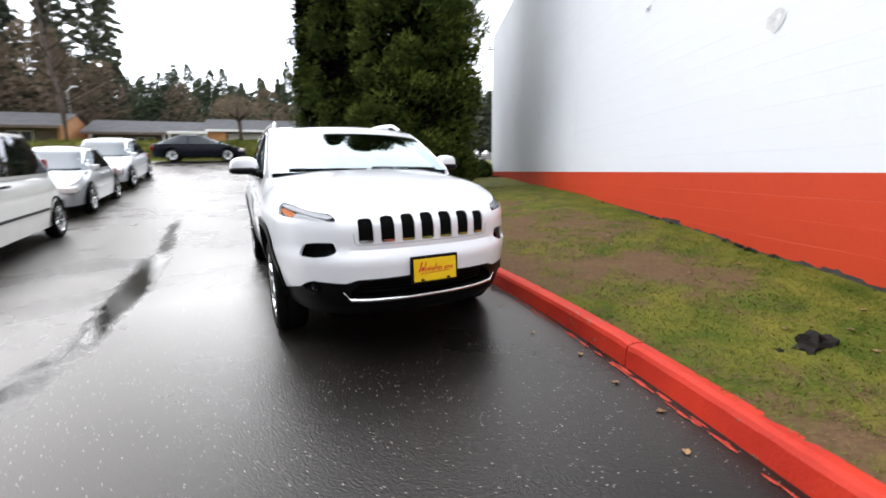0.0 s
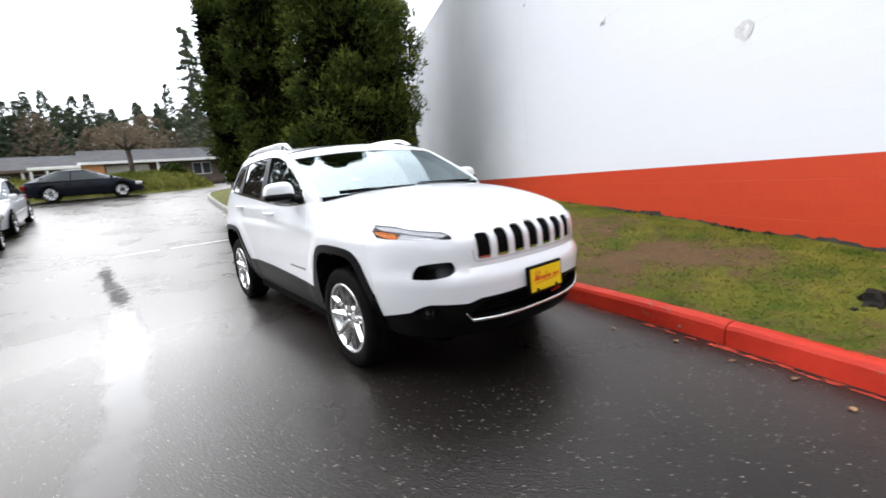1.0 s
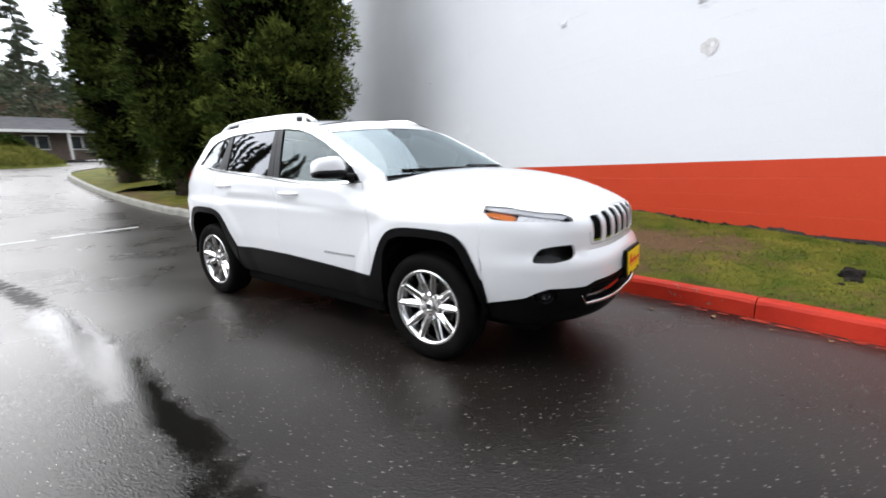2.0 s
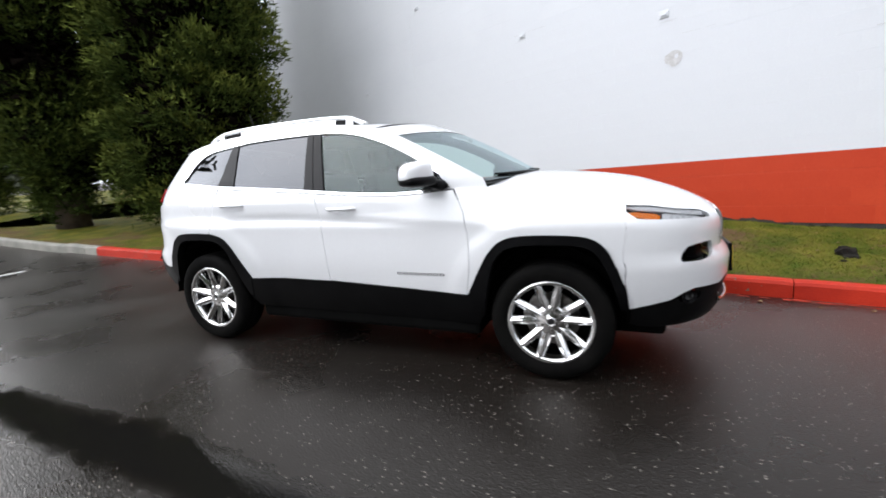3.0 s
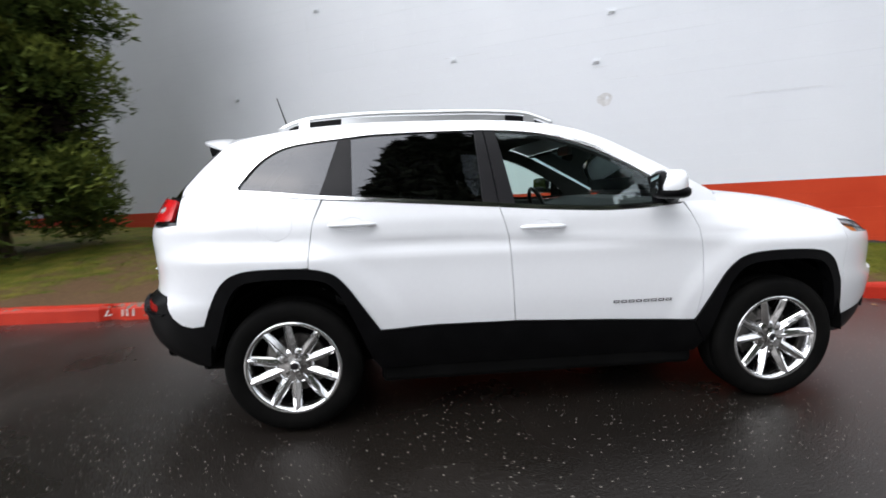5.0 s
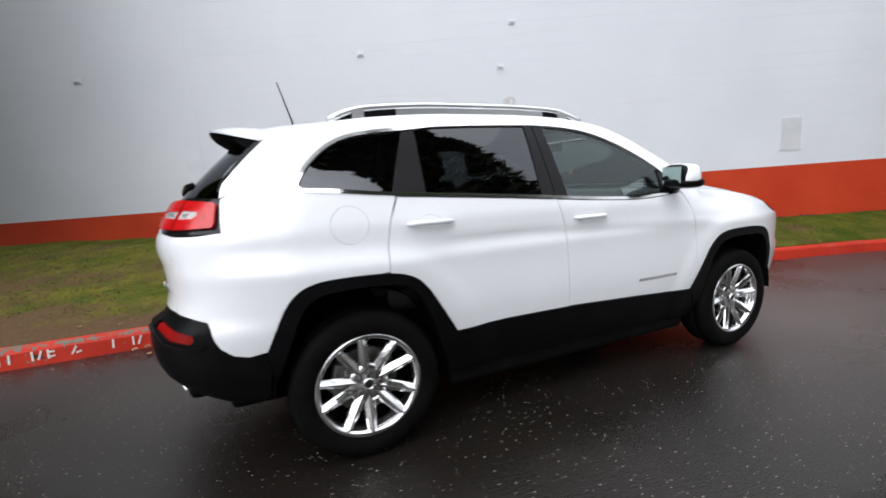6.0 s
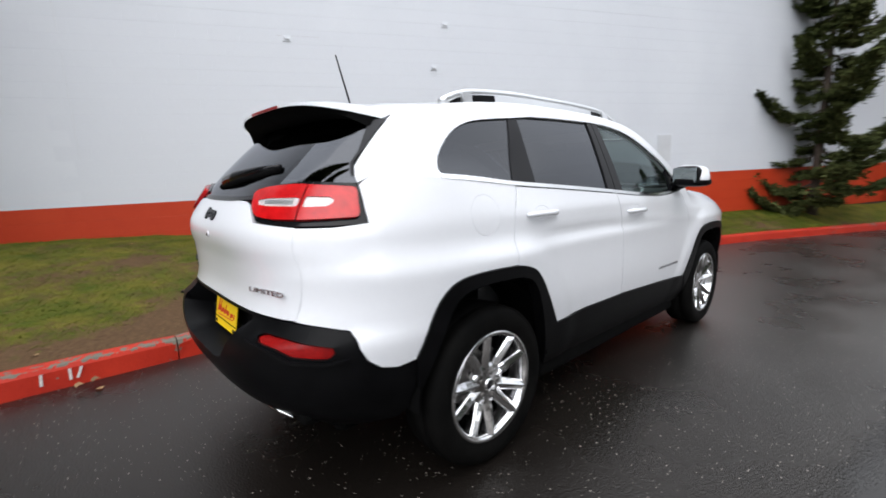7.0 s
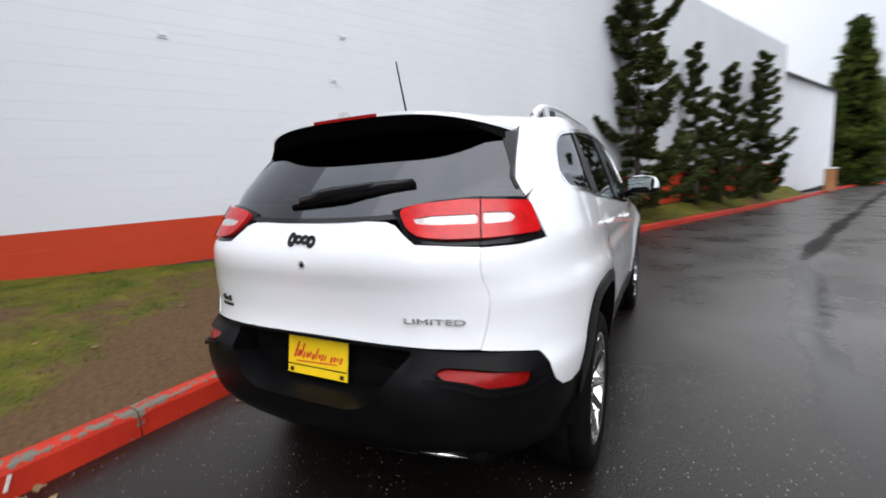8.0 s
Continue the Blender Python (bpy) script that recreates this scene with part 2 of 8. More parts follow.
def lit_tips(m, pale):
    """Paints the upper, outer sides of the clumps paler, as lit, by a mesh attribute."""
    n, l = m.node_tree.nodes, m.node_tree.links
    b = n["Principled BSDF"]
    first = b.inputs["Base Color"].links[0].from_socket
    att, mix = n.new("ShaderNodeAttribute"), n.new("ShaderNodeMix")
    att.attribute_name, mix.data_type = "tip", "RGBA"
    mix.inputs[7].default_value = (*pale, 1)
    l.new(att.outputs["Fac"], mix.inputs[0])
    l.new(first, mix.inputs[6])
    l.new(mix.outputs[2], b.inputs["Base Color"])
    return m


lit_tips(NEEDLE, (0.22, 0.255, 0.050))
NEEDLE_DARK = material("spruce_needles", (0.022, 0.032, 0.010), (0.085, 0.095, 0.034), rough=0.75, scale=1.2, fine=9, spread=0.5, island=True, spec=0.03)
# near black, so that the colour holds the shade inside a crown
CORE_SHADE = material("shaded_crown_core", (0.004, 0.0035, 0.003), (0.010, 0.008, 0.006), rough=0.95, scale=1, fine=9, spread=0.3, island=True, spec=0.0)
# far greens are lightened and greyed: the haze is mixed into their colour
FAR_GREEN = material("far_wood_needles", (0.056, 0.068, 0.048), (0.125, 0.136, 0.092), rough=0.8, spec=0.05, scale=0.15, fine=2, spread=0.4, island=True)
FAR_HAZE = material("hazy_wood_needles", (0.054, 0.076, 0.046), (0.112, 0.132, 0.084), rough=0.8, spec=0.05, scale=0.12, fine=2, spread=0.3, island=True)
FAR_BROWN = material("bare_twigs", (0.14, 0.108, 0.080), (0.25, 0.195, 0.14), rough=0.9, spec=0.05, scale=0.2, fine=2, spread=0.3, island=True)
HEDGE = material("mound_grass", (0.06, 0.075, 0.015), (0.16, 0.15, 0.036), rough=0.8, spec=0.06, scale=0.7, fine=9, bump=0.05, bump_scale=5)
BANK_BLADE = material("bank_grass_blades", (0.07, 0.095, 0.016), (0.21, 0.20, 0.05), rough=0.8, spec=0.05, scale=0.6, fine=4, spread=0.35, island=True)
PAINT_LINE = material("worn_white_line", (0.35, 0.35, 0.34), (0.6, 0.6, 0.58), rough=0.5, scale=6, fine=60)


# ---- small mesh helpers ----
def mesh_of(name, verts, faces, mats, smooth=False):
    me = bpy.data.meshes.new(name)
    me.from_pydata([tuple(v) for v in verts], [], [tuple(f) for f in faces])
    for m in (mats if isinstance(mats, (list, tuple)) else [mats]):
        me.materials.append(m)
    if smooth:
        me.polygons.foreach_set("use_smooth", [True] * len(me.polygons))
    me.update()
    return me


def part(name, data, mat, parent, label="", smooth=None):
    """Links a bmesh, or a mesh, as one mesh object under a thing or a part."""
    if isinstance(data, bmesh.types.BMesh):
        me = bpy.data.meshes.new(name)
        data.to_mesh(me)
        data.free()
        me.materials.append(mat)
    else:
        me = data
    if smooth is not None:
        me.polygons.foreach_set("use_smooth", [smooth] * len(me.polygons))
    ob = new(name, me)
    ob.parent = parent
    return tagged(ob, label)


def box(bm, x0, x1, y0, y1, z0, z1, bevel=0.0, m=None):
    """Adds a box, bevelled if wished, to a bmesh."""
    made = bmesh.ops.create_cube(bm, size=1.0)["verts"]
    for v in made:
        v.co = Vector(((x0 + x1) / 2 + v.co.x * (x1 - x0), (y0 + y1) / 2 + v.co.y * (y1 - y0), (z0 + z1) / 2 + v.co.z * (z1 - z0)))
    if bevel:
        es = list({e for v in made for e in v.link_edges})
        got = bmesh.ops.bevel(bm, geom=es, offset=bevel, segments=2, affect="EDGES", profile=0.5)
        made = list({v for f in got["faces"] for v in f.verts} | {v for v in made if v.is_valid})
    if m is not None:
        bmesh.ops.transform(bm, matrix=m, verts=[v for v in made if v.is_valid])
    return bm


def boxed(x0, x1, y0, y1, z0, z1, bevel=0.0):
    return box(bmesh.new(), x0, x1, y0, y1, z0, z1, bevel)


def tube(points, radius, sides=8, closed=False, cap=True):
    """A round bar along points, as a bmesh; radius may be a list."""
    bm = bmesh.new()
    pts = [Vector(p) for p in points]
    rings = []
    for i, p in enumerate(pts):
        a, b = pts[max(0, i - 1)], pts[min(len(pts) - 1, i + 1)]
        if closed:
            a, b = pts[i - 1], pts[(i + 1) % len(pts)]
        d = (b - a).normalized()
        q = d.to_track_quat("Z", "Y")
        r = radius[i] if isinstance(radius, (list, tuple)) else radius
        rings.append([bm.verts.new(p + q @ Vector((r * math.cos(2 * math.pi * k / sides), r * math.sin(2 * math.pi * k / sides), 0))) for k in range(sides)])
    n = len(rings)
    for i in range(n if closed else n - 1):
        for k in range(sides):
            bm.faces.new((rings[i][k], rings[i][(k + 1) % sides], rings[(i + 1) % n][(k + 1) % sides], rings[(i + 1) % n][k]))
    if cap and not closed:
        bm.faces.new(rings[0][::-1])
        bm.faces.new(rings[-1])
    return bm


def lathe(profile, sides=48, axis="x"):
    """Turns (radius, offset) pairs round an axis, as a bmesh."""
    bm = bmesh.new()
    rows = []
    for r, o in profile:
        rows.append([bm.verts.new((o, r * math.cos(2 * math.pi * k / sides), r * math.sin(2 * math.pi * k / sides)) if axis == "x" else (r * math.cos(2 * math.pi * k / sides), r * math.sin(2 * math.pi * k / sides), o)) for k in range(sides)])
    for a, b in zip(rows, rows[1:]):
        for k in range(sides):
            bm.faces.new((a[k], a[(k + 1) % sides], b[(k + 1) % sides], b[k]))
    return bm


def shade_smooth(bm):
    for f in bm.faces:
        f.smooth = True
    return bm


def smooth_path(knots, step):
    """A rounded line through knots (x, y), sampled at even steps of its length."""
    k = np.array(knots, float)
    fine = []
    for i in range(len(k) - 1):
        p0, p1, p2, p3 = k[max(0, i - 1)], k[i], k[i + 1], k[min(len(k) - 1, i + 2)]
        for t in np.linspace(0, 1, 40, endpoint=False):
            fine.append(0.5 * (2 * p1 + (p2 - p0) * t + (2 * p0 - 5 * p1 + 4 * p2 - p3) * t * t + (3 * p1 - p0 - 3 * p2 + p3) * t ** 3))
    fine = np.array(fine + [k[-1]])
    s = np.concatenate([[0], np.cumsum(np.linalg.norm(np.diff(fine, axis=0), axis=1))])
    at = np.arange(0, s[-1], step)
    return np.stack([np.interp(at, s, fine[:, 0]), np.interp(at, s, fine[:, 1])], 1), at


# ---- ground ----
def lift(v, xs, ys, soft):
    """Eased steps: linear between knots, with the corners rounded over +-soft metres."""
    return sum(np.interp(np.asarray(v, float) + d * soft, xs, ys) for d in (-1, -0.5, 0, 0.5, 1)) / 5


def ground_z(x, y):
    return lift(y, [5, 8.5, 12, 17, 22, 44, 60], [0, 0.14, 0.36, 0.9, 1.28, 1.6, 1.9], 1.5) + lift(x, [0.75, 1.4, 2.2], [0, 0.03, 0.03], 0.2) * (np.asarray(y) < 8)


SEAM = ([-60, -30.4, -17.6, -10.1, -6.85, -4.3, -1.4, -0.8, 1.6, 6.9], [-24.0, -12.35, -7.57, -4.85, -3.69, -2.86, -2.34, -2.18, -2.09, -2.19])


def wobble(x, y, s, seed=0.0):
    return noise.noise(Vector((x * s, y * s, seed)))


def grid_sheet(name, xs, ys, zf, mat, attrs=()):
    gx, gy = np.meshgrid(xs, ys)
    gz = zf(gx, gy)
    n = len(xs)
    v = np.stack([gx.ravel(), gy.ravel(), gz.ravel()], 1)
    i = np.arange(len(ys) - 1)[:, None] * n + np.arange(n - 1)[None, :]
    f = np.stack([i, i + 1, i + n + 1, i + n], -1).reshape(-1, 4)
    me = mesh_of(name, v.tolist(), f.tolist(), mat, smooth=True)
    for an, af in attrs:
        at = me.attributes.new(an, "FLOAT", "POINT")
        at.data.foreach_set("value", af(v[:, 0], v[:, 1]).astype(np.float32))
    return new(name, me)


def seam_line(x, y, runs):
    """How much of the old seam lies at a place; runs gives its strength along y."""
    d = np.abs(x - np.interp(y, *SEAM) - 0.10 * np.array([wobble(0, b, 0.5, 9.0) for b in y]))
    w = 0.21 + 0.13 * np.array([wobble(0, b, 0.8, 3.0) for b in y])
    return np.clip(1.25 - d / np.maximum(w, 0.08), 0, 1) * np.interp(y, *runs)


def water_mask(x, y):
    return seam_line(x, y, ([-5.0, -4.2, -1.6, -1.2, -0.7, 2.0, 3.0], [0, 0.85, 0.8, 0.65, 0.95, 0.95, 0]))


def seam_dark_mask(x, y):
    run = np.clip(0.68 + 0.4 * np.array([wobble(0.3, b, 0.55, 6.0) for b in y]), 0.45, 0.8)
    return run * seam_line(x, y, ([-40, -38, -4.8, -4.2, 1.6, 2.8, 6.8, 7.0], [0, 1.35, 1.35, 0, 0, 1, 0.85, 0]))


xs = np.concatenate([[-420, -250, -140, -80, -50, -32, -22, -17, -14.5], np.arange(-13.5, -6.5, 0.12), np.arange(-6.4, -1.5, 0.07), np.arange(-1.5, 2.4, 0.2), [2.8, 3.5, 5, 7, 10, 14, 20, 30, 50, 90, 160, 420]])
ys = np.concatenate([[-420, -250, -140, -90, -60, -45, -38], np.arange(-34, -11, 0.3), np.arange(-11, 8, 0.16), np.arange(8, 24, 1.0), [26, 29, 33, 38, 44, 52, 60, 75, 100, 160, 250, 420]])
ground = grid_sheet("ground", xs, ys, ground_z, ASPHALT, [("seam", water_mask), ("seam_dark", seam_dark_mask)])
tagged(ground, "wet dark asphalt of a service lane with a dark crumbled seam and a strip of water", "asphalt", kind="structure")

# ---- the painted warehouse wall, its courses level while the lane falls away ----
SLOPE = 1.735
wall_m = Matrix.Translation((4.5, 0, 1.06)) @ Matrix(((0.3990, -0.9170, 0, 0), (0.9170, 0.3990, 0, 0), (0, 0, 1, 0), (0, 0, 0, 1))) @ pose(0, 0, 0, 0, SLOPE, 0)
U0, U1, TOP, FOOT, COURSE, BLOCK = -27.6, 13.6, 5.8, -1.2, 0.2, 0.4


def wall_xy(y):
    return 4.5 + 0.4351 * y


wall = new("wall_1", mesh_of("wall_1", [], [], WALL_WHITE))
wall.matrix_world = wall_m
bm = bmesh.new()
box(bm, U0, U1, -0.3, -0.0015, 0, TOP)
bm.to_mesh(wall.data)
tagged(wall, "tall warehouse wall of painted concrete blocks, white above a red band", "wall", kind="structure")
base_wall = part("footing", boxed(U0, U1, -0.3, -0.006, FOOT - 0.6, 0), FOOTING, wall, "dark bare footing under chipped red paint")
for nm, u in (("wall_2", U1), ("wall_3", U0)):
    end = new(nm, mesh_of(nm, [], [], WALL_WHITE))
    end.matrix_world = wall_m
    bm = boxed(u - 0.3 if u > 0 else u, u if u > 0 else u + 0.3, -26, -0.3, -2, TOP - 0.002)
    bm.to_mesh(end.data)
    bm.free()
    tagged(end, "plain white end wall of the warehouse", "wall", kind="structure")
roof = new("roof", mesh_of("roof", [], [], ROOF_GREY))
roof.matrix_world = wall_m
bm = boxed(U0 + 0.31, U1 - 0.31, -26, -0.31, TOP - 0.5, TOP - 0.3)
bm.to_mesh(roof.data)
bm.free()
tagged(roof, "flat grey felt roof behind the parapet", "roof", kind="structure")

# lower white annexe past the far corner
annexe = new("annexe", None)
annexe.matrix_world = wall_m
part("annexe_wall", boxed(U0 - 16.5, U0 - 0.004, -14, -0.7, -2, 4.9), WALL_WHITE, annexe)
bm = bmesh.new()
vs = [bm.verts.new(c) for c in ((U0 - 17, -0.4, 4.85), (U0 - 0.004, -0.4, 4.85), (U0 - 0.004, -7.5, 7.2), (U0 - 17, -7.5, 7.2))]
bm.faces.new(vs)
bmesh.ops.solidify(bm, geom=bm.faces[:], thickness=0.15)
part("annexe_roof", bm, ROOF_GREY, annexe)
tagged(annexe, "low white annexe with a grey pitched roof", "building")

# ---- kerb ----
KERB = [(4.6, 19.6), (3.4, 19.2), (2.4, 18.3), (1.75, 17.0), (1.48, 14.0), (1.42, 11.0), (1.40, 7.1), (1.37, 5.0), (1.37, 3.0), (1.35, 1.5), (1.27, -0.5), (1.15, -2.0), (0.97, -3.2), (0.72, -4.4), (0.36, -6.0), (-0.12, -7.4), (-0.8, -9.0), (-3.25, -14.7), (-7.3, -24.5), (-13.6, -41.0), (-18.5, -49.0), (-30.0, -55.0)]
kpts, ks = smooth_path(KERB, 0.08)
ktan = np.gradient(kpts, axis=0)
ktan /= np.linalg.norm(ktan, axis=1)[:, None]
knor = np.stack([-ktan[:, 1], ktan[:, 0]], 1)  # towards the verge
kz = ground_z(kpts[:, 0] - 0.1, kpts[:, 1])
KH = 0.155
PROFILE = [(0.0, -0.12), (0.004, 0.0), (0.012, KH - 0.035), (0.026, KH - 0.009), (0.06, KH), (0.118, KH), (0.124, KH - 0.006), (0.127, -0.12)]


def kerb_mesh(a, b, mat):
    verts, faces, worn = [], [], []
    at = np.linspace(a + 0.004, b - 0.004, max(3, int((b - a) / 0.08)))
    i0, i1 = 0, len(at) - 1
    for s in at:
        c = np.array([np.interp(s, ks, kpts[:, 0]), np.interp(s, ks, kpts[:, 1])])
        nn = np.array([np.interp(s, ks, knor[:, 0]), np.interp(s, ks, knor[:, 1])])
        zz = float(np.interp(s, ks, kz))
        end = min(s - a, b - s)
        for j, (o, z) in enumerate(PROFILE):
            w = 0.0025 * wobble(c[0] * 9 + j, c[1] * 9, 1.0) - (0.004 if end < 0.01 and 1 < j < 6 else 0)
            chip = max(0.0, 1 - abs(c[1] - 3.72) / 0.11) * (1 if 0 < j < 5 else 0)
            p = c + nn * (o + w + 0.07 * chip)
            verts.append((p[0], p[1], zz + z + w - (0.05 * chip if 2 < j < 5 else 0)))
            scuff = float(np.interp(c[1], [-3, -0.5, 1, 2.6, 3.4, 5], [0.0, 0.06, 0.33, 0.36, 0.20, 0.12])) + 0.12 * wobble(c[0], c[1] * 1.5, 1.0, 12.0)
            worn.append((0, 0.02, 0.06, 1, 0.75, 0.2, 0, 0)[j] * scuff + (0.12 if end < 0.05 and j > 1 else 0))
    n = len(PROFILE)
    for a in range(i1 - i0):
        for j in range(n - 1):
            faces.append((a * n + j, a * n + j + 1, (a + 1) * n + j + 1, (a + 1) * n + j))
    faces.append(tuple(range(n)))
    faces.append(tuple((i1 - i0) * n + j for j in reversed(range(n))))
    me = mesh_of("kerb_section", verts, faces, mat)
    me.attributes.new("worn", "FLOAT", "POINT").data.foreach_set("value", worn)
    return me


kerb = tagged(new("kerb"), "concrete kerb painted red along the lane, chipped and worn", "kerb", kind="structure")
joint_s = float(ks[np.argmin(np.hypot(kpts[:, 0] - 1.37, kpts[:, 1] - 2.13))])
red_s = float(ks[np.argmin(np.hypot(kpts[:, 0] - 1.40, kpts[:, 1] - 7.05))])
cuts = sorted([joint_s + 2.62 * k for k in range(-12, 26) if 0.3 < joint_s + 2.62 * k < ks[-1] - 0.5] + [red_s])
edges_s = [0.0] + cuts + [float(ks[-1])]
for a, b in zip(edges_s, edges_s[1:]):
    if b - a < 0.1:
        continue
    part("kerb_section", kerb_mesh(a, b, KERB_GREY if b < red_s + 0.1 else KERB_RED), None, kerb)


# ---- verge between kerb and wall ----
def bare(x, y):
    """How worn the turf is at a place, 0 to 1."""
    v = 0.45 + 0.55 * wobble(x, y * 0.7, 0.8, 7.0) + 0.34 * wobble(x, y, 2.3, 2.0) + 0.30 * wobble(x, y, 6.5, 4.0)
    k = float(np.interp(y, [-6, -3, 0, 2, 6, 9], [0.05, 0.14, 0.24, 0.26, 0.12, 0.0]))
    edge = x - float(np.interp(-y, [-20, -5, 0, 4, 8, 14, 40], [1.4, 1.37, 1.3, 0.8, -0.4, -3, -13]))
    foot = (wall_xy(y) - x) * 0.917
    strip = float(np.interp(y, [-6, -3.5, -1, 1, 5, 8], [0.08, 0.10, 0.30, 0.46, 0.40, 0.15]))
    patch = 0.47 * math.exp(-((x - 2.35) / 0.38) ** 2 - ((y + 2.3) / 0.75) ** 2) + 0.4 * math.exp(-((x - 2.3) / 0.5) ** 2 - ((y - 0.9) / 1.1) ** 2)
    return max(0.0, min(1.0, v + k - 0.27 + patch + strip * math.exp(-((edge - 0.28) / 0.30) ** 2) - 0.35 * math.exp(-(foot / 0.45) ** 2)))


def wall_base_z(y):
    return lift(y, [-26, -13.5, -9, -5, -3.4, -1, 2.5, 5, 9, 13], [0.62, 0.45, 0.42, 0.33, 0.33, 0.44, 0.53, 0.5, 0.5, 0.6], 0.6)


def verge_z(x, y, f):
    zb = wall_base_z(y) + 0.02
    z0 = ground_z(1.3, y) + 0.13
    return z0 + (zb - z0) * (f * f * (3 - 2 * f)) ** 0.8 + 0.018 * wobble(x, y, 3.0, 1.0) + 0.03 * wobble(x, y, 0.8, 4.0)


COLS = 44
first = int(np.argmin(np.abs(kpts[:, 1] - 12.2)))
rows = [i for i in range(first, len(kpts) - 2, 2) if kpts[i, 1] > -26]
verts, faces, wear = [], [], []
for i in rows:
    a = kpts[i] + knor[i] * 0.09
    d = Vector((0.9170, -0.3990))
    reach = (4.5 + 0.4351 * a[1] - a[0]) / (d.x - 0.4351 * d.y)
    for c in range(COLS):
        f = c / (COLS - 1)
        x, y = a[0] + d.x * reach * f, a[1] + d.y * reach * f
        verts.append((x, y, float(verge_z(x, y, f))))
        wear.append(bare(x, y))
for r in range(len(rows) - 1):
    for c in range(COLS - 1):
        k = r * COLS + c
        faces.append((k, k + COLS, k + COLS + 1, k + 1))
me = mesh_of("verge", verts, faces, TURF, smooth=True)
at = me.attributes.new("bare", "FLOAT", "POINT")
at.data.foreach_set("value", wear)
verge = tagged(new("verge", me), "patchy wet turf with bare brown soil sloping up to the wall", "grass", kind="structure")
verge_verts = np.array(verts).reshape(len(rows), COLS, 3)

# lawn round the end of the verge, and the soil under the trees
verts, faces, wear = [], [], []
rows2 = list(range(8, first + 3, 3))
for i in rows2:
    a = kpts[i] + knor[i] * 0.14
    for c in range(24):
        f = c / 23
        x, y = a[0] + (22 - a[0]) * f ** 1.6, a[1] + (12.3 - a[1]) * 0.55 * f
        verts.append((x, y, float(ground_z(1.3, y) + 0.13 + (0.35 if y < 13 else 0.12) * min(1, 3 * f) + 0.04 * wobble(x, y, 0.9))))
        wear.append(0.9 if (x - 3.4) ** 2 + (y - 9.8) ** 2 < 5 else bare(x, y) * 0.5)
for r in range(len(rows2) - 1):
    for c in range(23):
        k = r * 24 + c
        faces.append((k, k + 24, k + 25, k + 1))
me = mesh_of("lawn", verts, faces, TURF, smooth=True)
at = me.attributes.new("bare", "FLOAT", "POINT")
at.data.foreach_set("value", wear)
tagged(new("lawn", me), "yellowish green lawn round the conifers", "grass", kind="structure")

# short blades of grass where the turf is sound
rng = np.random.default_rng(5)
near_rows = [r for r, i in enumerate(rows) if -9.5 < kpts[i, 1] < 7.5]


def blades(count, low, wear_to, tall, wide, flat):
    """Loose single blades over the verge where it is worn at least low and at most wear_to."""
    bv, bf = [], []
    for _ in range(count):
        r = near_rows[int(rng.integers(0, len(near_rows) - 1))]
        c = rng.random() * (COLS - 1.01)
        c0, ft, gt = int(c), c - int(c), rng.random()
        p = (verge_verts[r, c0] * (1 - ft) + verge_verts[r, c0 + 1] * ft) * (1 - gt) + (verge_verts[r + 1, c0] * (1 - ft) + verge_verts[r + 1, c0 + 1] * ft) * gt
        worn = bare(p[0], p[1]) + 0.25 * rng.random()
        if not low <= worn <= wear_to:
            continue
        h, w, a = tall * (0.35 + 0.65 * rng.random()), wide * (0.6 + 0.6 * rng.random()), rng.random() * 6.283
        lx, ly = (rng.random(2) - 0.5) * flat
        k = len(bv)
        bv += [(p[0] - w * math.cos(a), p[1] - w * math.sin(a), p[2] - 0.004), (p[0] + w * math.cos(a), p[1] + w * math.sin(a), p[2] - 0.004), (p[0] + lx, p[1] + ly, p[2] + h)]
        bf.append((k, k + 1, k + 2))
    return bv, bf


tagged(new("grass_tufts", mesh_of("grass_tufts", *blades(150000, 0.0, 0.70, 0.024, 0.0036, 0.10), BLADE)), "short green blades of wet grass", "grass", kind="stuff")
tagged(new("dead_grass", mesh_of("dead_grass", *blades(44000, 0.30, 1.2, 0.012, 0.003, 0.09), STRAW)), "flattened straw-coloured dead grass", "grass", kind="stuff")

# grassy banks across the junction, before and behind the road there
mx, my = np.concatenate([np.arange(-70, -20, 3.0), np.arange(-20, 7.1, 0.3)]), np.arange(19.6, 42, 0.3)


def mound_z(x, y):
    k = np.array([[wobble(a, b, 0.35, 5.0) for a, b in zip(r, q)] for r, q in zip(x, y)])
    foot = 22.6 + 0.25 * np.maximum(0, -4 - x) + 0.5 * np.maximum(0, x - 1.8) ** 2
    far = np.clip((y - 29.0) / 4.0, 0, 1) * np.clip((5.0 - x) / 3.0, 0, 1) * np.clip((42 - y) / 5, 0, 1)
    near = np.clip((y - foot) / 2.3, 0, 1) * np.clip((31.5 - y) / 4.5, 0, 1) * np.interp(x, [-60, -5, -4, -2.7, -1, 0.1, 1.4, 2.4, 3.2, 3.9], [0.9, 0.86, 0.80, 0.80, 0.94, 1.02, 1.12, 0.90, 0.45, 0.0])
    up = np.maximum(far * 0.6, near)
    return ground_z(x * 0 - 5, y) - 0.05 + 0.07 * np.clip(up * 20, 0, 1) + up ** 0.8 * (1.0 + 0.22 * k) + 0.08 * up * np.sin(y * 2.2 + 3 * k) + np.clip(up * 4, 0, 1) * np.array([[0.16 * wobble(a, b, 1.1, 8.0) + 0.09 * wobble(a, b, 2.6, 3.0) for a, b in zip(r, q)] for r, q in zip(x, y)])


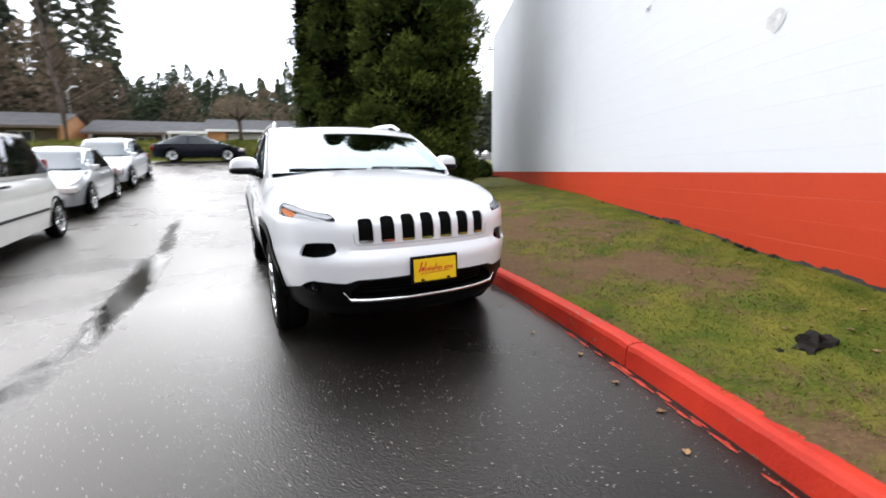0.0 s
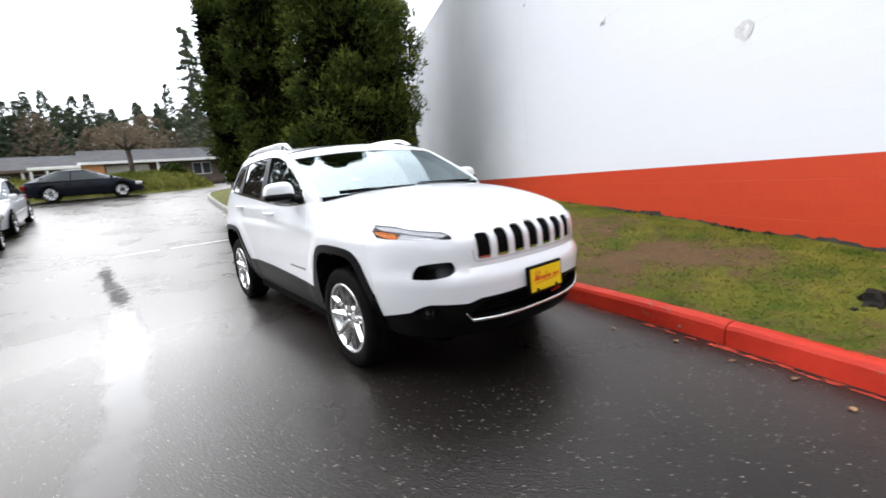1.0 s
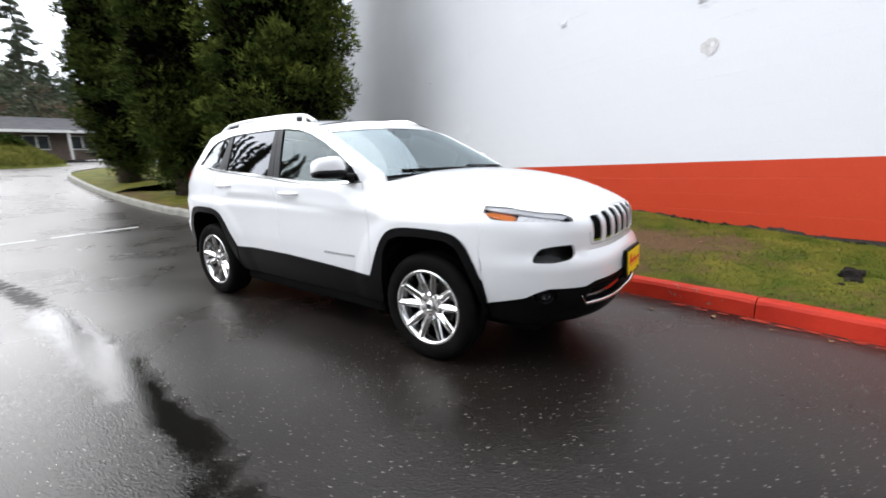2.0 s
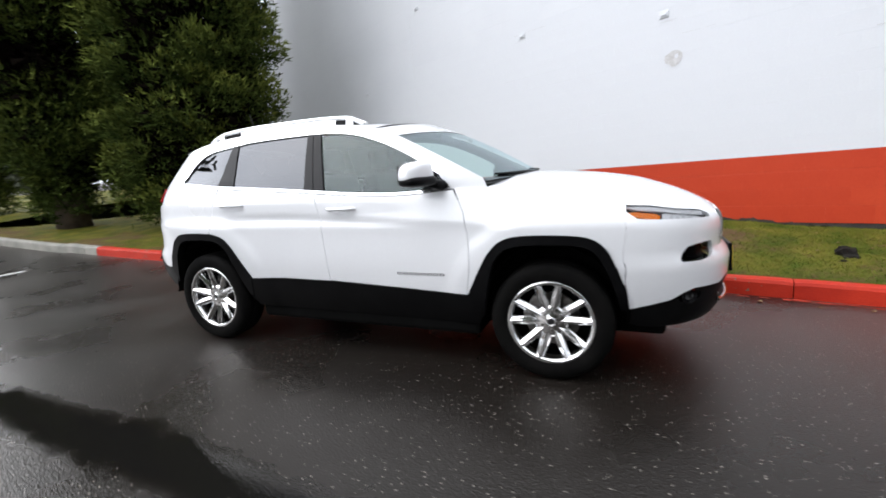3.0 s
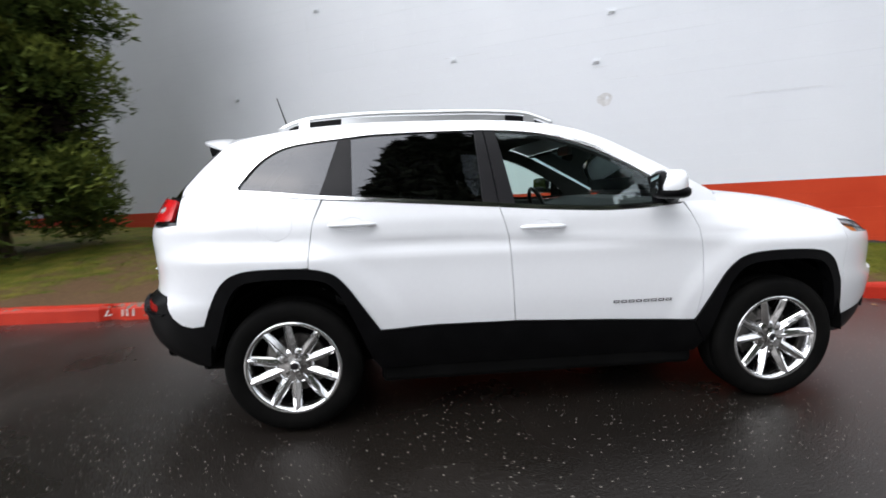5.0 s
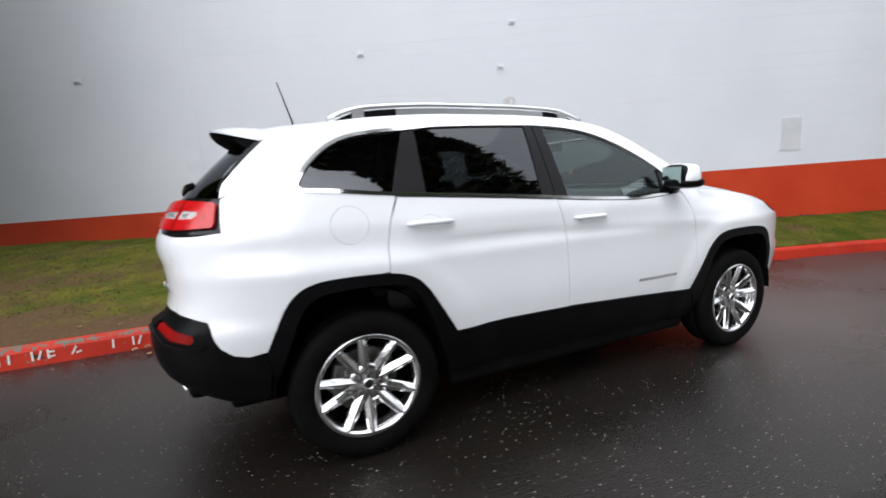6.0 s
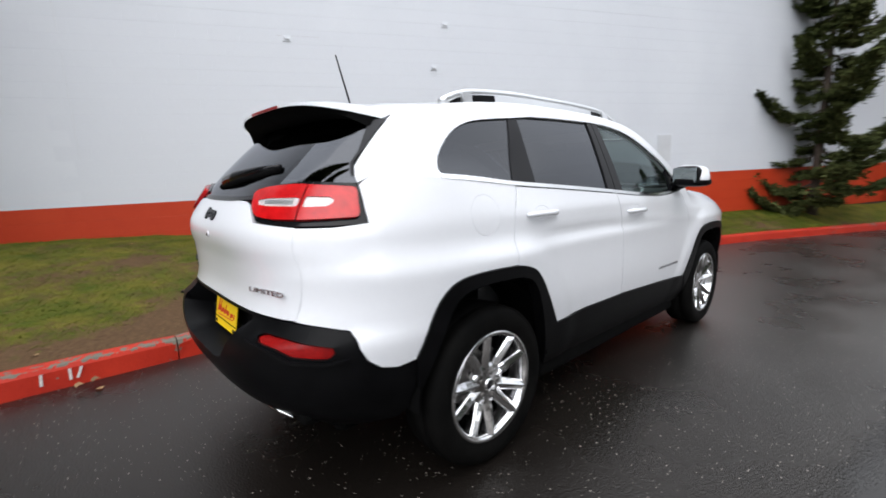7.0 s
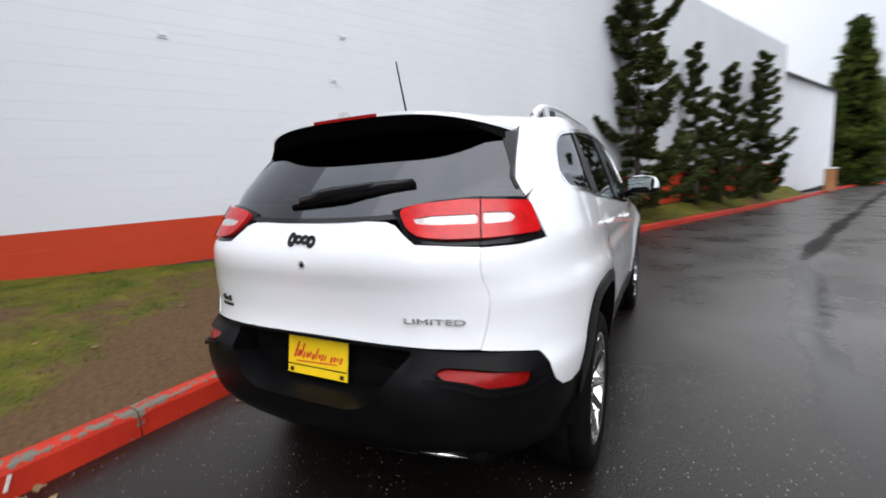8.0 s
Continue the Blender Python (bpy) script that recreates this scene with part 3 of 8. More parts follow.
mound = grid_sheet("mound", mx, my, mound_z, HEDGE)
rng = np.random.default_rng(15)
bx, by = rng.uniform(-16, 4.0, 34000), 22.4 + 6.5 * rng.random(34000) ** 1.6
by += 0.25 * np.maximum(0, -4 - bx) + 0.5 * np.maximum(0, bx - 1.8) ** 2
bz = mound_z(bx[None], by[None])[0]
keep = bz > ground_z(bx * 0 - 5, by) + 0.10
bx, by, bz = bx[keep], by[keep], bz[keep]
ba, bh = rng.random(len(bx)) * 6.283, 0.10 + 0.16 * rng.random(len(bx))
bw = np.stack([np.cos(ba), np.sin(ba), 0 * ba], 1) * 0.022
base = np.stack([bx, by, bz - 0.02], 1)
tri = np.stack([base - bw, base + bw, base + np.stack([rng.normal(0, 0.09, len(bx)), rng.normal(0, 0.09, len(bx)) - 0.03, bh], 1)], 1).reshape(-1, 3)
tagged(new("bank_grass", mesh_of("bank_grass", tri, np.arange(len(tri)).reshape(-1, 3), BANK_BLADE)), "long rough grass on the bank", "grass", kind="stuff")
tagged(mound, "long rough grassy banks across the junction", "grass", kind="structure")


# ---- trees ----
def spray(centres, dirs, size, per, rs, flat=0.5, slim=0.3):
    """Tufts of pointed leaves fanning out round each centre along its way."""
    n = len(centres)
    c = np.repeat(centres, per, 0)
    d = np.repeat(dirs, per, 0) + rs.normal(0, 0.75, (n * per, 3)) * [1, 1, flat + 0.3]
    d /= np.linalg.norm(d, axis=1)[:, None] + 1e-9
    side = np.cross(d, rs.normal(0, 1, (n * per, 3)))
    side /= np.linalg.norm(side, axis=1)[:, None] + 1e-9
    s = np.repeat(size, per)[:, None] * (0.6 + 0.8 * rs.random((n * per, 1)))
    c = c + rs.normal(0, 0.35, (n * per, 3)) * np.repeat(size, per)[:, None]
    tri = np.stack([c - side * s * slim, c + side * s * slim, c + d * s * 1.3], 1).reshape(-1, 3)
    return tri


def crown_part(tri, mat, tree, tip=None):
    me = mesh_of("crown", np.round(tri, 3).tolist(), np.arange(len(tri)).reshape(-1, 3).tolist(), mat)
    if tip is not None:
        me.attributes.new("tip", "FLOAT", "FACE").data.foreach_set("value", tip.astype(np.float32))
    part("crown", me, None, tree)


def conifer(name, x, y, z, height, radius, label, seed, bare_to=0.8, mat=NEEDLE, limbs=400, tufts=40, leaf=0.062, shape=0.35, per=12, core=4200, trunk_r=0.3, clump=0.36, foot=0.8, tip_lit=0.6):
    """A dense columnar conifer: limbs that end in close clumps of short sprays."""
    rs = np.random.default_rng(seed)
    tree = new(name)
    tree.location = (x, y, z)
    part("trunk", tube([(0.0, 0.0, -0.2 + (height + 0.2) * k / 10) for k in range(11)], [trunk_r * (1.25 if k == 0 else 1 - 0.95 * k / 10) for k in range(11)], 9), BARK, tree, smooth=True)
    cs, ds, tip_light, limb_v, limb_f = [], [], [], [], []
    for i in range(limbs):
        q = (i + rs.random()) / limbs
        h = bare_to + (height - bare_to) * q
        az = rs.random() * 6.283
        lump = 0.88 + 0.26 * noise.noise(Vector((math.cos(az) * 1.5, math.sin(az) * 1.5, h * 0.75 + seed))) + 0.16 * noise.noise(Vector((math.cos(az) * 1.6 * radius, math.sin(az) * 1.6 * radius, h * 1.6 + 3 * seed)))
        r = radius * (1 - q ** 1.6) ** shape * lump * (0.72 + 0.36 * rs.random()) * min(1.0, foot + 0.30 * (h - bare_to))
        out = np.array([math.cos(az), math.sin(az), 0.0])
        base = np.array([0.0, 0.0, h - 0.25 * r])
        tip = np.array([0.0, 0.0, h]) + out * r
        k = len(limb_v)
        up = np.array([0, 0, 0.012 + 0.006 * r])
        limb_v += [base - up, base + up, tip * 0.9 + base * 0.1, (base + tip) / 2 + np.cross(out, [0, 0, 1]) * 0.02]
        limb_f += [(k, k + 1, k + 2), (k, k + 2, k + 3)]
        # the limb ends in one rounded puff of sprays that all grow out and up
        way = out * 0.75 + np.array([0, 0, 0.66])
        ball = rs.normal(0, 1, (tufts, 3))
        ball /= np.linalg.norm(ball, axis=1)[:, None]
        size = clump * (0.8 + 0.6 * rs.random())
        far = rs.random(tufts) ** 0.45
        p = tip - way * size * 0.8 + ball * (far * size)[:, None] * [1.25, 1.25, 0.9]
        cs.append(p)
        ds.append(ball * 0.55 + way)
        # sprays that face out and up are coloured paler, as if lit from above
        tip_light.append(np.clip((ball @ way) * far * 1.15 - 0.12 + 0.25 * (rs.random() - 0.5), 0, 1) ** 1.2 * tip_lit * (0.35 + 0.75 * rs.random()))
    cs, ds = np.concatenate(cs), np.concatenate(ds)
    tri = spray(cs, ds, np.full(len(cs), leaf), per, rs, slim=0.2)
    tips = np.repeat(np.concatenate(tip_light), per)
    # core sprays, coloured dark for the shade between the limbs
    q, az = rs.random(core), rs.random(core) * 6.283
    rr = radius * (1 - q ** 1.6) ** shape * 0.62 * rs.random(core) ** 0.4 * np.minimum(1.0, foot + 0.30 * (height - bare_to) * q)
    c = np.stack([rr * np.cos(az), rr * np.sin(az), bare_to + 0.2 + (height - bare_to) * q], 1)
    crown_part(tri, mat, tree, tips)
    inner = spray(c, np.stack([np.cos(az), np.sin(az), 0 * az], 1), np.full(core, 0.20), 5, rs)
    part("inner_growth", mesh_of("inner_growth", np.round(inner, 3).tolist(), np.arange(len(inner)).reshape(-1, 3).tolist(), CORE_SHADE), None, tree, "near-black core coloured for the shade inside the crown")
    tagged(part("branchwork", mesh_of("branchwork", [tuple(v) for v in limb_v], limb_f, BARK), None, tree), kind="stuff")
    return tagged(tree, label, "conifer")


def spruce(x, y, z, height, radius, label, seed, limbs=46, lean=(0, 0), leaf=0.075, taper=0.62):
    """A ragged open spruce: separate flat boughs that lift at the tip, with sky between them."""
    rs = np.random.default_rng(seed)
    tree = new("spruce")
    tree.location = (x, y, z)
    axis = lambda h: np.array([lean[0] * h / height, lean[1] * h / height, h])
    part("trunk", tube([tuple(axis(height * k / 10 - (0.2 if k == 0 else 0))) for k in range(11)], [0.10 * (1 - 0.93 * k / 10) for k in range(11)], 8), BARK, tree, smooth=True)
    cs, ds = [], []
    bough = bmesh.new()
    for i in range(limbs):
        q = (i + 0.6 * rs.random()) / limbs
        h = 0.25 + (height - 0.35) * q
        az = 2.4 * i + rs.normal(0, 0.5)
        r = radius * (1 - q) ** taper * (0.45 + 0.75 * rs.random()) + 0.12
        out = np.array([math.cos(az), math.sin(az), 0.0])
        side = np.array([-out[1], out[0], 0.0])
        base = axis(h)
        lift_ = 0.28 * r * (0.5 + rs.random())
        ts = np.linspace(0, 1, 5)
        line = [base + out * r * t + np.array([0, 0, 1.0]) * (-0.16 * r * math.sin(math.pi * min(1, t * 1.1)) + lift_ * t ** 2.5) for t in ts]
        piece = tube([tuple(p) for p in line], [0.022, 0.018, 0.013, 0.009, 0.004], 5)
        me = bpy.data.meshes.new("tmp")
        piece.to_mesh(me)
        piece.free()
        bough.from_mesh(me)
        bpy.data.meshes.remove(me)
        n = int(60 + 150 * r)
        t = 0.12 + 0.9 * rs.random(n) ** 0.8
        w = (0.20 * r + 0.06) * np.sin(np.pi * np.clip(t * 0.8 + 0.12, 0, 1)) * rs.normal(0, 0.55, n)
        p = base + out * (r * t)[:, None] + side * w[:, None]
        p[:, 2] += -0.16 * r * np.sin(np.pi * np.clip(t * 1.1, 0, 1)) + lift_ * t ** 2.5 - 0.12 * np.abs(w) + rs.normal(0, 0.03, n)
        cs.append(p)
        ds.append(out * 0.9 + side * np.sign(w)[:, None] * 0.6 + [0, 0, 0.15])
    part("branchwork", bough, BARK, tree)
    cs, ds = np.concatenate(cs), np.concatenate(ds)
    crown_part(spray(cs, ds, np.full(len(cs), leaf), 8, rs, 0.1), NEEDLE_DARK, tree)
    return tagged(tree, label, "conifer")


conifer("conifer", 3.99, 7.04, 0.3, 13, 1.98, "tall dense dark green conifer close to the white wall", 11, bare_to=0.75, limbs=340, tufts=170, trunk_r=0.22, clump=0.47, tip_lit=0.6, per=4, leaf=0.085)
# the second one is hidden by the row, added to darken the wall corner
conifer("conifer", 6.7, 13.3, 0.5, 13, 1.5, "unseen conifer added behind the row to shade the wall corner", 14, bare_to=0.6, limbs=300, tufts=24)
conifer("conifer", 2.9, 10.42, 0.45, 16, 1.32, "tall columnar dark conifer in a row on the lawn", 12, bare_to=0.7, foot=0.42, clump=0.42, tip_lit=0.4, tufts=110, per=4, leaf=0.085)
conifer("conifer", 2.7, 14.1, 0.6, 15, 1.3, "tall narrow dark conifer at the end of the row", 13, bare_to=0.7, limbs=320, foot=0.42, tip_lit=0.4, tufts=100, per=4, leaf=0.085)
spruce(-0.42, -10.1, 0.35, 6.9, 1.45, "young ragged spruce against the white wall", 21, limbs=52, taper=0.5)
spruce(-2.1, -13.9, 0.35, 5.3, 1.15, "slim ragged spruce leaning against the white wall", 22, lean=(0.25, 0.5), limbs=36, taper=1.1)
spruce(-2.9, -15.5, 0.35, 4.9, 1.2, "slim ragged spruce with a forked top by the wall", 25, lean=(-0.2, 0.2), limbs=34, taper=1.0)
spruce(-4.6, -19.2, 0.35, 6.0, 1.4, "bushy spruce against the white wall", 23, limbs=46, taper=0.85)
conifer("hedge_conifer", -15.1, -46.2, 0.1, 13.5, 2.6, "tall clipped dark green conifer beside the far kerb", 24, bare_to=0.3, limbs=420, tufts=14, leaf=0.2, shape=0.75, clump=0.5)


def shrub(x, y, z, r, seed):
    rs = np.random.default_rng(seed)
    ob = new("shrub")
    ob.location = (x, y, z)
    d = rs.normal(0, 1, (420, 3))
    d[:, 2] = np.abs(d[:, 2])
    d /= np.linalg.norm(d, axis=1)[:, None]
    c = d * (r * (0.55 + 0.5 * rs.random((420, 1)))) * [1, 1, 0.75]
    tri = spray(c, d, np.full(len(c), 0.1), 8, rs)
    part("leaves", mesh_of("leaves", np.round(tri, 3).tolist(), np.arange(len(tri)).reshape(-1, 3).tolist(), NEEDLE), None, ob)
    for k in range(5):
        a = k * 1.25
        part("stem", tube([(0, 0, -0.1), (0.5 * r * math.cos(a), 0.5 * r * math.sin(a), 0.6 * r)], [0.02, 0.008], 5), BARK, ob)
    return tagged(ob, "low dark evergreen shrub by the wall corner", "shrub", "shrubs by the corner")


for k, (x, y, r) in enumerate(((7.4, 10.4, 0.8), (8.4, 11.6, 0.9), (6.3, 10.2, 0.7), (5.6, 9.4, 0.75))):
    shrub(x, y, 0.55, r, 40 + k)


# far woods: conifers and bare brown trees, one mass each
def woods(name, spots, mat, label, leaf, per, kind="fir"):
    rs = np.random.default_rng(77)
    allt = []
    for x, y, z, h, r in spots:
        n = int((420 if kind == "fir" else 260 if kind == "tall" else 900) * h / 15)
        q = rs.random(n)
        az = rs.random(n) * 6.283
        if kind == "fir":
            rr = r * (1 - q) ** 0.8 * (0.3 + 0.7 * rs.random(n)) + 0.1
            c = np.stack([x + rr * np.cos(az), y + rr * np.sin(az), z + h * (0.12 + 0.88 * q)], 1)
            d = np.stack([np.cos(az), np.sin(az), -0.2 + 0 * az], 1)
        elif kind == "tall":
            n, lev = n * 7, int(h * 5)
            q, bough = rs.random(n), rs.integers(0, lev, n)
            turn, at, reach = rs.random(lev) * 6.283, (np.arange(lev) + rs.random(lev)) / lev, 0.5 + 0.6 * rs.random(lev)
            t = rs.random(n) ** 0.6
            az = turn[bough] + rs.normal(0, 0.22, n)
            rr = r * reach[bough] * t * np.where(at[bough] < 0.2, 0.4, 1.08 - 0.98 * at[bough])
            q = at[bough] - 0.10 * rr / h * 2 + rs.normal(0, 0.004, n)
            c = np.stack([x + rr * np.cos(az), y + rr * np.sin(az), z + h * q], 1)
            d = np.stack([np.cos(az), np.sin(az), -0.3 + 0 * az], 1)
            k = np.linspace(0, 1, 12)
            t = np.stack([np.stack([x + 0 * k - 0.14, y + 0 * k, z + h * k], 1), np.stack([x + 0 * k + 0.14, y + 0 * k, z + h * k], 1), np.stack([x + 0 * k, y + 0 * k, z + h * np.minimum(1.0, k + 0.15)], 1)], 1).reshape(-1, 3)
            allt.append(t)
        else:
            rr = r * rs.random(n) ** 0.5 * np.sin(0.35 + 2.5 * q)
            c = np.stack([x + rr * np.cos(az), y + rr * np.sin(az), z + h * (0.1 + 0.9 * q)], 1)
            d = np.stack([0.5 * np.cos(az), 0.5 * np.sin(az), 1 + 0 * az], 1)
        allt.append(spray(c, d, leaf * (1.2 - 0.6 * q) if kind == "fir" else np.full(n, leaf), per, rs))
    tri = np.concatenate(allt)
    ob = new(name, mesh_of(name, np.round(tri, 2).tolist(), np.arange(len(tri)).reshape(-1, 3).tolist(), mat))
    return tagged(ob, label, "woods", kind="stuff")


rs = np.random.default_rng(3)
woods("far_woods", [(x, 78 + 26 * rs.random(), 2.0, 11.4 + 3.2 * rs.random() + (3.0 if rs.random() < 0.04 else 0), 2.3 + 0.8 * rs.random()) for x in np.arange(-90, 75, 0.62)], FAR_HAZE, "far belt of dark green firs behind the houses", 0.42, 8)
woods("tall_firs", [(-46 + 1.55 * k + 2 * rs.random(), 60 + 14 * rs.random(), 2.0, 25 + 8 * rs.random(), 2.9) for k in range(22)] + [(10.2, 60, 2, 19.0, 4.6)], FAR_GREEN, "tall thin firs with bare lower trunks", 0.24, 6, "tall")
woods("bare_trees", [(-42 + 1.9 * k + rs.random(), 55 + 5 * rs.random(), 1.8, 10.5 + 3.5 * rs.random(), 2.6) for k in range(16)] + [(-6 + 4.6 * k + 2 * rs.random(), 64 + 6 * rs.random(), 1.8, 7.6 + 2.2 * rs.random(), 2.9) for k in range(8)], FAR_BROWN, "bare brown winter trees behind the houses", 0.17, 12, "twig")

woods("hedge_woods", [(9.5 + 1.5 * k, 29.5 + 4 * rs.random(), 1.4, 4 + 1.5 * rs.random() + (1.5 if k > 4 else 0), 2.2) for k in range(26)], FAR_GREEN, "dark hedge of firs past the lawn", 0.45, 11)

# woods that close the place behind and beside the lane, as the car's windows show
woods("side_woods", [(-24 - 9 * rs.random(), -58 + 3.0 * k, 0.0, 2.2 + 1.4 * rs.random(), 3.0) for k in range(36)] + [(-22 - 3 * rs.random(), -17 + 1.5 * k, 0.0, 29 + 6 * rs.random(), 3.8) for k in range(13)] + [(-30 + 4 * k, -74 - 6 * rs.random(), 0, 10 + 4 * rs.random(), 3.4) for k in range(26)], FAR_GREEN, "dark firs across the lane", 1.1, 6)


# ---- the white SUV: its skin as functions of height and length ----
YF0, YR0, NF, NR, SF, SR = -1.2, 1.15, 2.8, 3.6, 1.55, 1.62


def curve(knots):
    """A smooth function through (at, value) knots (monotone cubic)."""
    k = np.array(knots, float)
    x, y = k[:, 0], k[:, 1]
    d = np.diff(y) / np.diff(x)
    m = np.concatenate([[d[0]], np.where(d[:-1] * d[1:] > 0, 2 * d[:-1] * d[1:] / (d[:-1] + d[1:] + 1e-12), 0), [d[-1]]])

    def f(v):
        v = np.clip(np.asarray(v, float), x[0], x[-1])
        i = np.clip(np.searchsorted(x, v) - 1, 0, len(x) - 2)
        h = x[i + 1] - x[i]
        t = (v - x[i]) / h
        return (2 * t ** 3 - 3 * t ** 2 + 1) * y[i] + (t ** 3 - 2 * t ** 2 + t) * h * m[i] + (-2 * t ** 3 + 3 * t ** 2) * y[i + 1] + (t ** 3 - t ** 2) * h * m[i + 1]

    return f


def rounding(n, w, length):
    """The quarter of a rounded box in plan, by even steps of its length: t, x share, y share."""
    a = np.linspace(0, math.pi / 2, 600)
    r = (np.cos(a) ** n + np.sin(a) ** n) ** (-1 / n)
    x, y = r * np.cos(a), r * np.sin(a)
    s = np.concatenate([[0], np.cumsum(np.hypot(np.diff(x) * w, np.diff(y) * length))])
    return s / s[-1], x, y


FRONT, REAR = rounding(NF, 0.9, 1.12), rounding(NR, 0.9, 1.05)
nose_y = curve([(0.18, -1.95), (0.26, -2.14), (0.34, -2.29), (0.45, -2.335), (0.58, -2.35), (0.69, -2.352), (0.755, -2.305), (0.84, -2.305), (0.90, -2.298), (0.945, -2.27), (0.985, -2.21), (1.02, -2.14), (1.1, -1.95)])
tail_y = curve([(0.27, 1.93), (0.33, 2.08), (0.40, 2.19), (0.50, 2.262), (0.62, 2.28), (0.70, 2.265), (0.755, 2.20), (0.85, 2.18), (0.96, 2.188), (1.03, 2.206), (1.07, 2.204), (1.13, 2.176), (1.20, 2.135), (1.30, 2.06), (1.4, 1.97), (1.5, 1.875), (1.6, 1.78)])
side_w = curve([(0.27, 0.80), (0.36, 0.845), (0.46, 0.875), (0.56, 0.893), (0.70, 0.905), (0.86, 0.908), (0.935, 0.912), (0.97, 0.902), (1.02, 0.893), (1.10, 0.889), (1.17, 0.872), (1.25, 0.848), (1.4, 0.795)])
belt_z = curve([(-2.2, 0.975), (-2.0, 1.005), (-1.8, 1.045), (-1.6, 1.085), (-1.3, 1.125), (-1.05, 1.15), (-0.78, 1.16), (-0.55, 1.143), (-0.37, 1.138), (-0.07, 1.15), (0.25, 1.174), (0.57, 1.198), (0.89, 1.22), (1.16, 1.238), (1.52, 1.27), (2.0, 1.29)])


crease_z = curve([(-1.2, 0.935), (-0.936, 0.943), (-0.67, 0.950), (-0.063, 0.982), (0.565, 1.010), (0.888, 1.010), (1.2, 0.985)])


def soft(t):
    return t * t * (3 - 2 * t)


def width_at(y, z):
    """Half the width of the flank: a tuck under the shoulder line on the doors, fuller over the wheels, fenders drawn in at the top."""
    y, z = np.asarray(y, float), np.asarray(z, float)
    w = side_w(z)
    haunch = np.exp(-((y - 1.35) / 0.42) ** 2) + np.exp(-((y + 1.35) / 0.42) ** 2)
    w = w + 0.014 * haunch * np.exp(-((z - 0.80) / 0.2) ** 2)
    ring = np.hypot(np.abs(y) - 1.35, z - 0.36)
    w = w + 0.011 * soft(np.clip((0.685 - ring) / 0.10, 0, 1))
    on = np.clip((1.12 - np.abs(y)) / 0.3, 0, 1)
    on = on * on * (3 - 2 * on)
    under = crease_z(y) - z
    w = w - 0.014 * on * soft(np.clip((under + 0.025) / 0.05, 0, 1)) * np.exp(-np.clip(under, 0, 9) / 0.22)
    fen = np.clip((-0.95 - y) / 0.5, 0, 1)
    w = w - fen * 0.10 * np.clip((z - 0.99) / 0.14, 0, 1.3) ** 2
    return w - 0.05 * np.clip((-0.1 - y) / 0.9, 0, 1.15) ** 1.8 * np.clip((z - 1.02) / 0.15, 0, 1)


def skin(u, z, out=0.0):
    """The lower body: u runs back along the flank and round both ends to the middle. Right-hand side (x < 0)."""
    u, z = np.broadcast_arrays(np.asarray(u, float), np.asarray(z, float))

    def raw(u, z):
        yy = np.clip(u, YF0, YR0)
        w = width_at(yy, z)
        tf, tr = np.clip((YF0 - u) / SF, 0, 1), np.clip((u - YR0) / SR, 0, 1)
        fx, fy = np.interp(tf, FRONT[0], FRONT[1]), np.interp(tf, FRONT[0], FRONT[2])
        rx, ry = np.interp(tr, REAR[0], REAR[1]), np.interp(tr, REAR[0], REAR[2])
        x = np.where(tf > 0, width_at(np.full_like(u, YF0) - 0.35 * tf, z) * fx, np.where(tr > 0, width_at(np.full_like(u, YR0) + 0.4 * tr, z) * rx, w))
        y = np.where(tf > 0, YF0 - (YF0 - nose_y(z)) * fy, np.where(tr > 0, YR0 + (tail_y(z) - YR0) * ry, u))
        return np.stack([-x, y, z], -1)

    p = raw(u, z)
    if np.any(out):
        e = 0.004
        n = np.cross(raw(u + e, z) - raw(u - e, z), raw(u, z + e) - raw(u, z - e))
        n /= np.linalg.norm(n, axis=-1)[..., None] + 1e-12
        n *= np.sign(np.sum(n * (p - np.array([0, 0, 0.8])), -1))[..., None]
        p = p + n * (out if np.isscalar(out) else np.asarray(out)[..., None])
    return p


def u_front(x):
    """The u of a place on the nose that lies |x| from the middle."""
    return YF0 - SF * np.interp(-np.abs(np.asarray(x, float)) / 0.9, -FRONT[1], FRONT[0])


def u_rear(x):
    return YR0 + SR * np.interp(-np.abs(np.asarray(x, float)) / 0.89, -REAR[1], REAR[0])


# cabin
cabin_w = curve([(1.1, 0.885), (1.17, 0.872), (1.25, 0.848), (1.4, 0.795), (1.52, 0.748), (1.6, 0.708), (1.66, 0.66), (1.72, 0.60)])


def cabin(y, z, out=0.0):
    y, z = np.broadcast_arrays(np.asarray(y, float), np.asarray(z, float))

    def raw(y, z):
        q = np.clip((y - YR0) / (tail_y(z) - YR0), 0, 0.995)
        w = cabin_w(z) * (1 - q ** NR) ** (1 / NR) - 0.05 * np.clip((-0.1 - y) / 0.9, 0, 1.4) ** 1.8
        w = w - 0.035 * np.exp(-((y - 1.47) / 0.3) ** 2) * np.clip((z - 1.262) / 0.08, 0, 1)
        return np.stack([-w, y, z], -1)

    p = raw(y, z)
    if np.any(out):
        e = 0.004
        n = np.cross(raw(y + e, z) - raw(y - e, z), raw(y, z + e) - raw(y, z - e))
        n /= np.linalg.norm(n, axis=-1)[..., None]
        n *= -np.sign(n[..., :1])
        p = p + n * (out if np.isscalar(out) else np.asarray(out)[..., None])
    return p


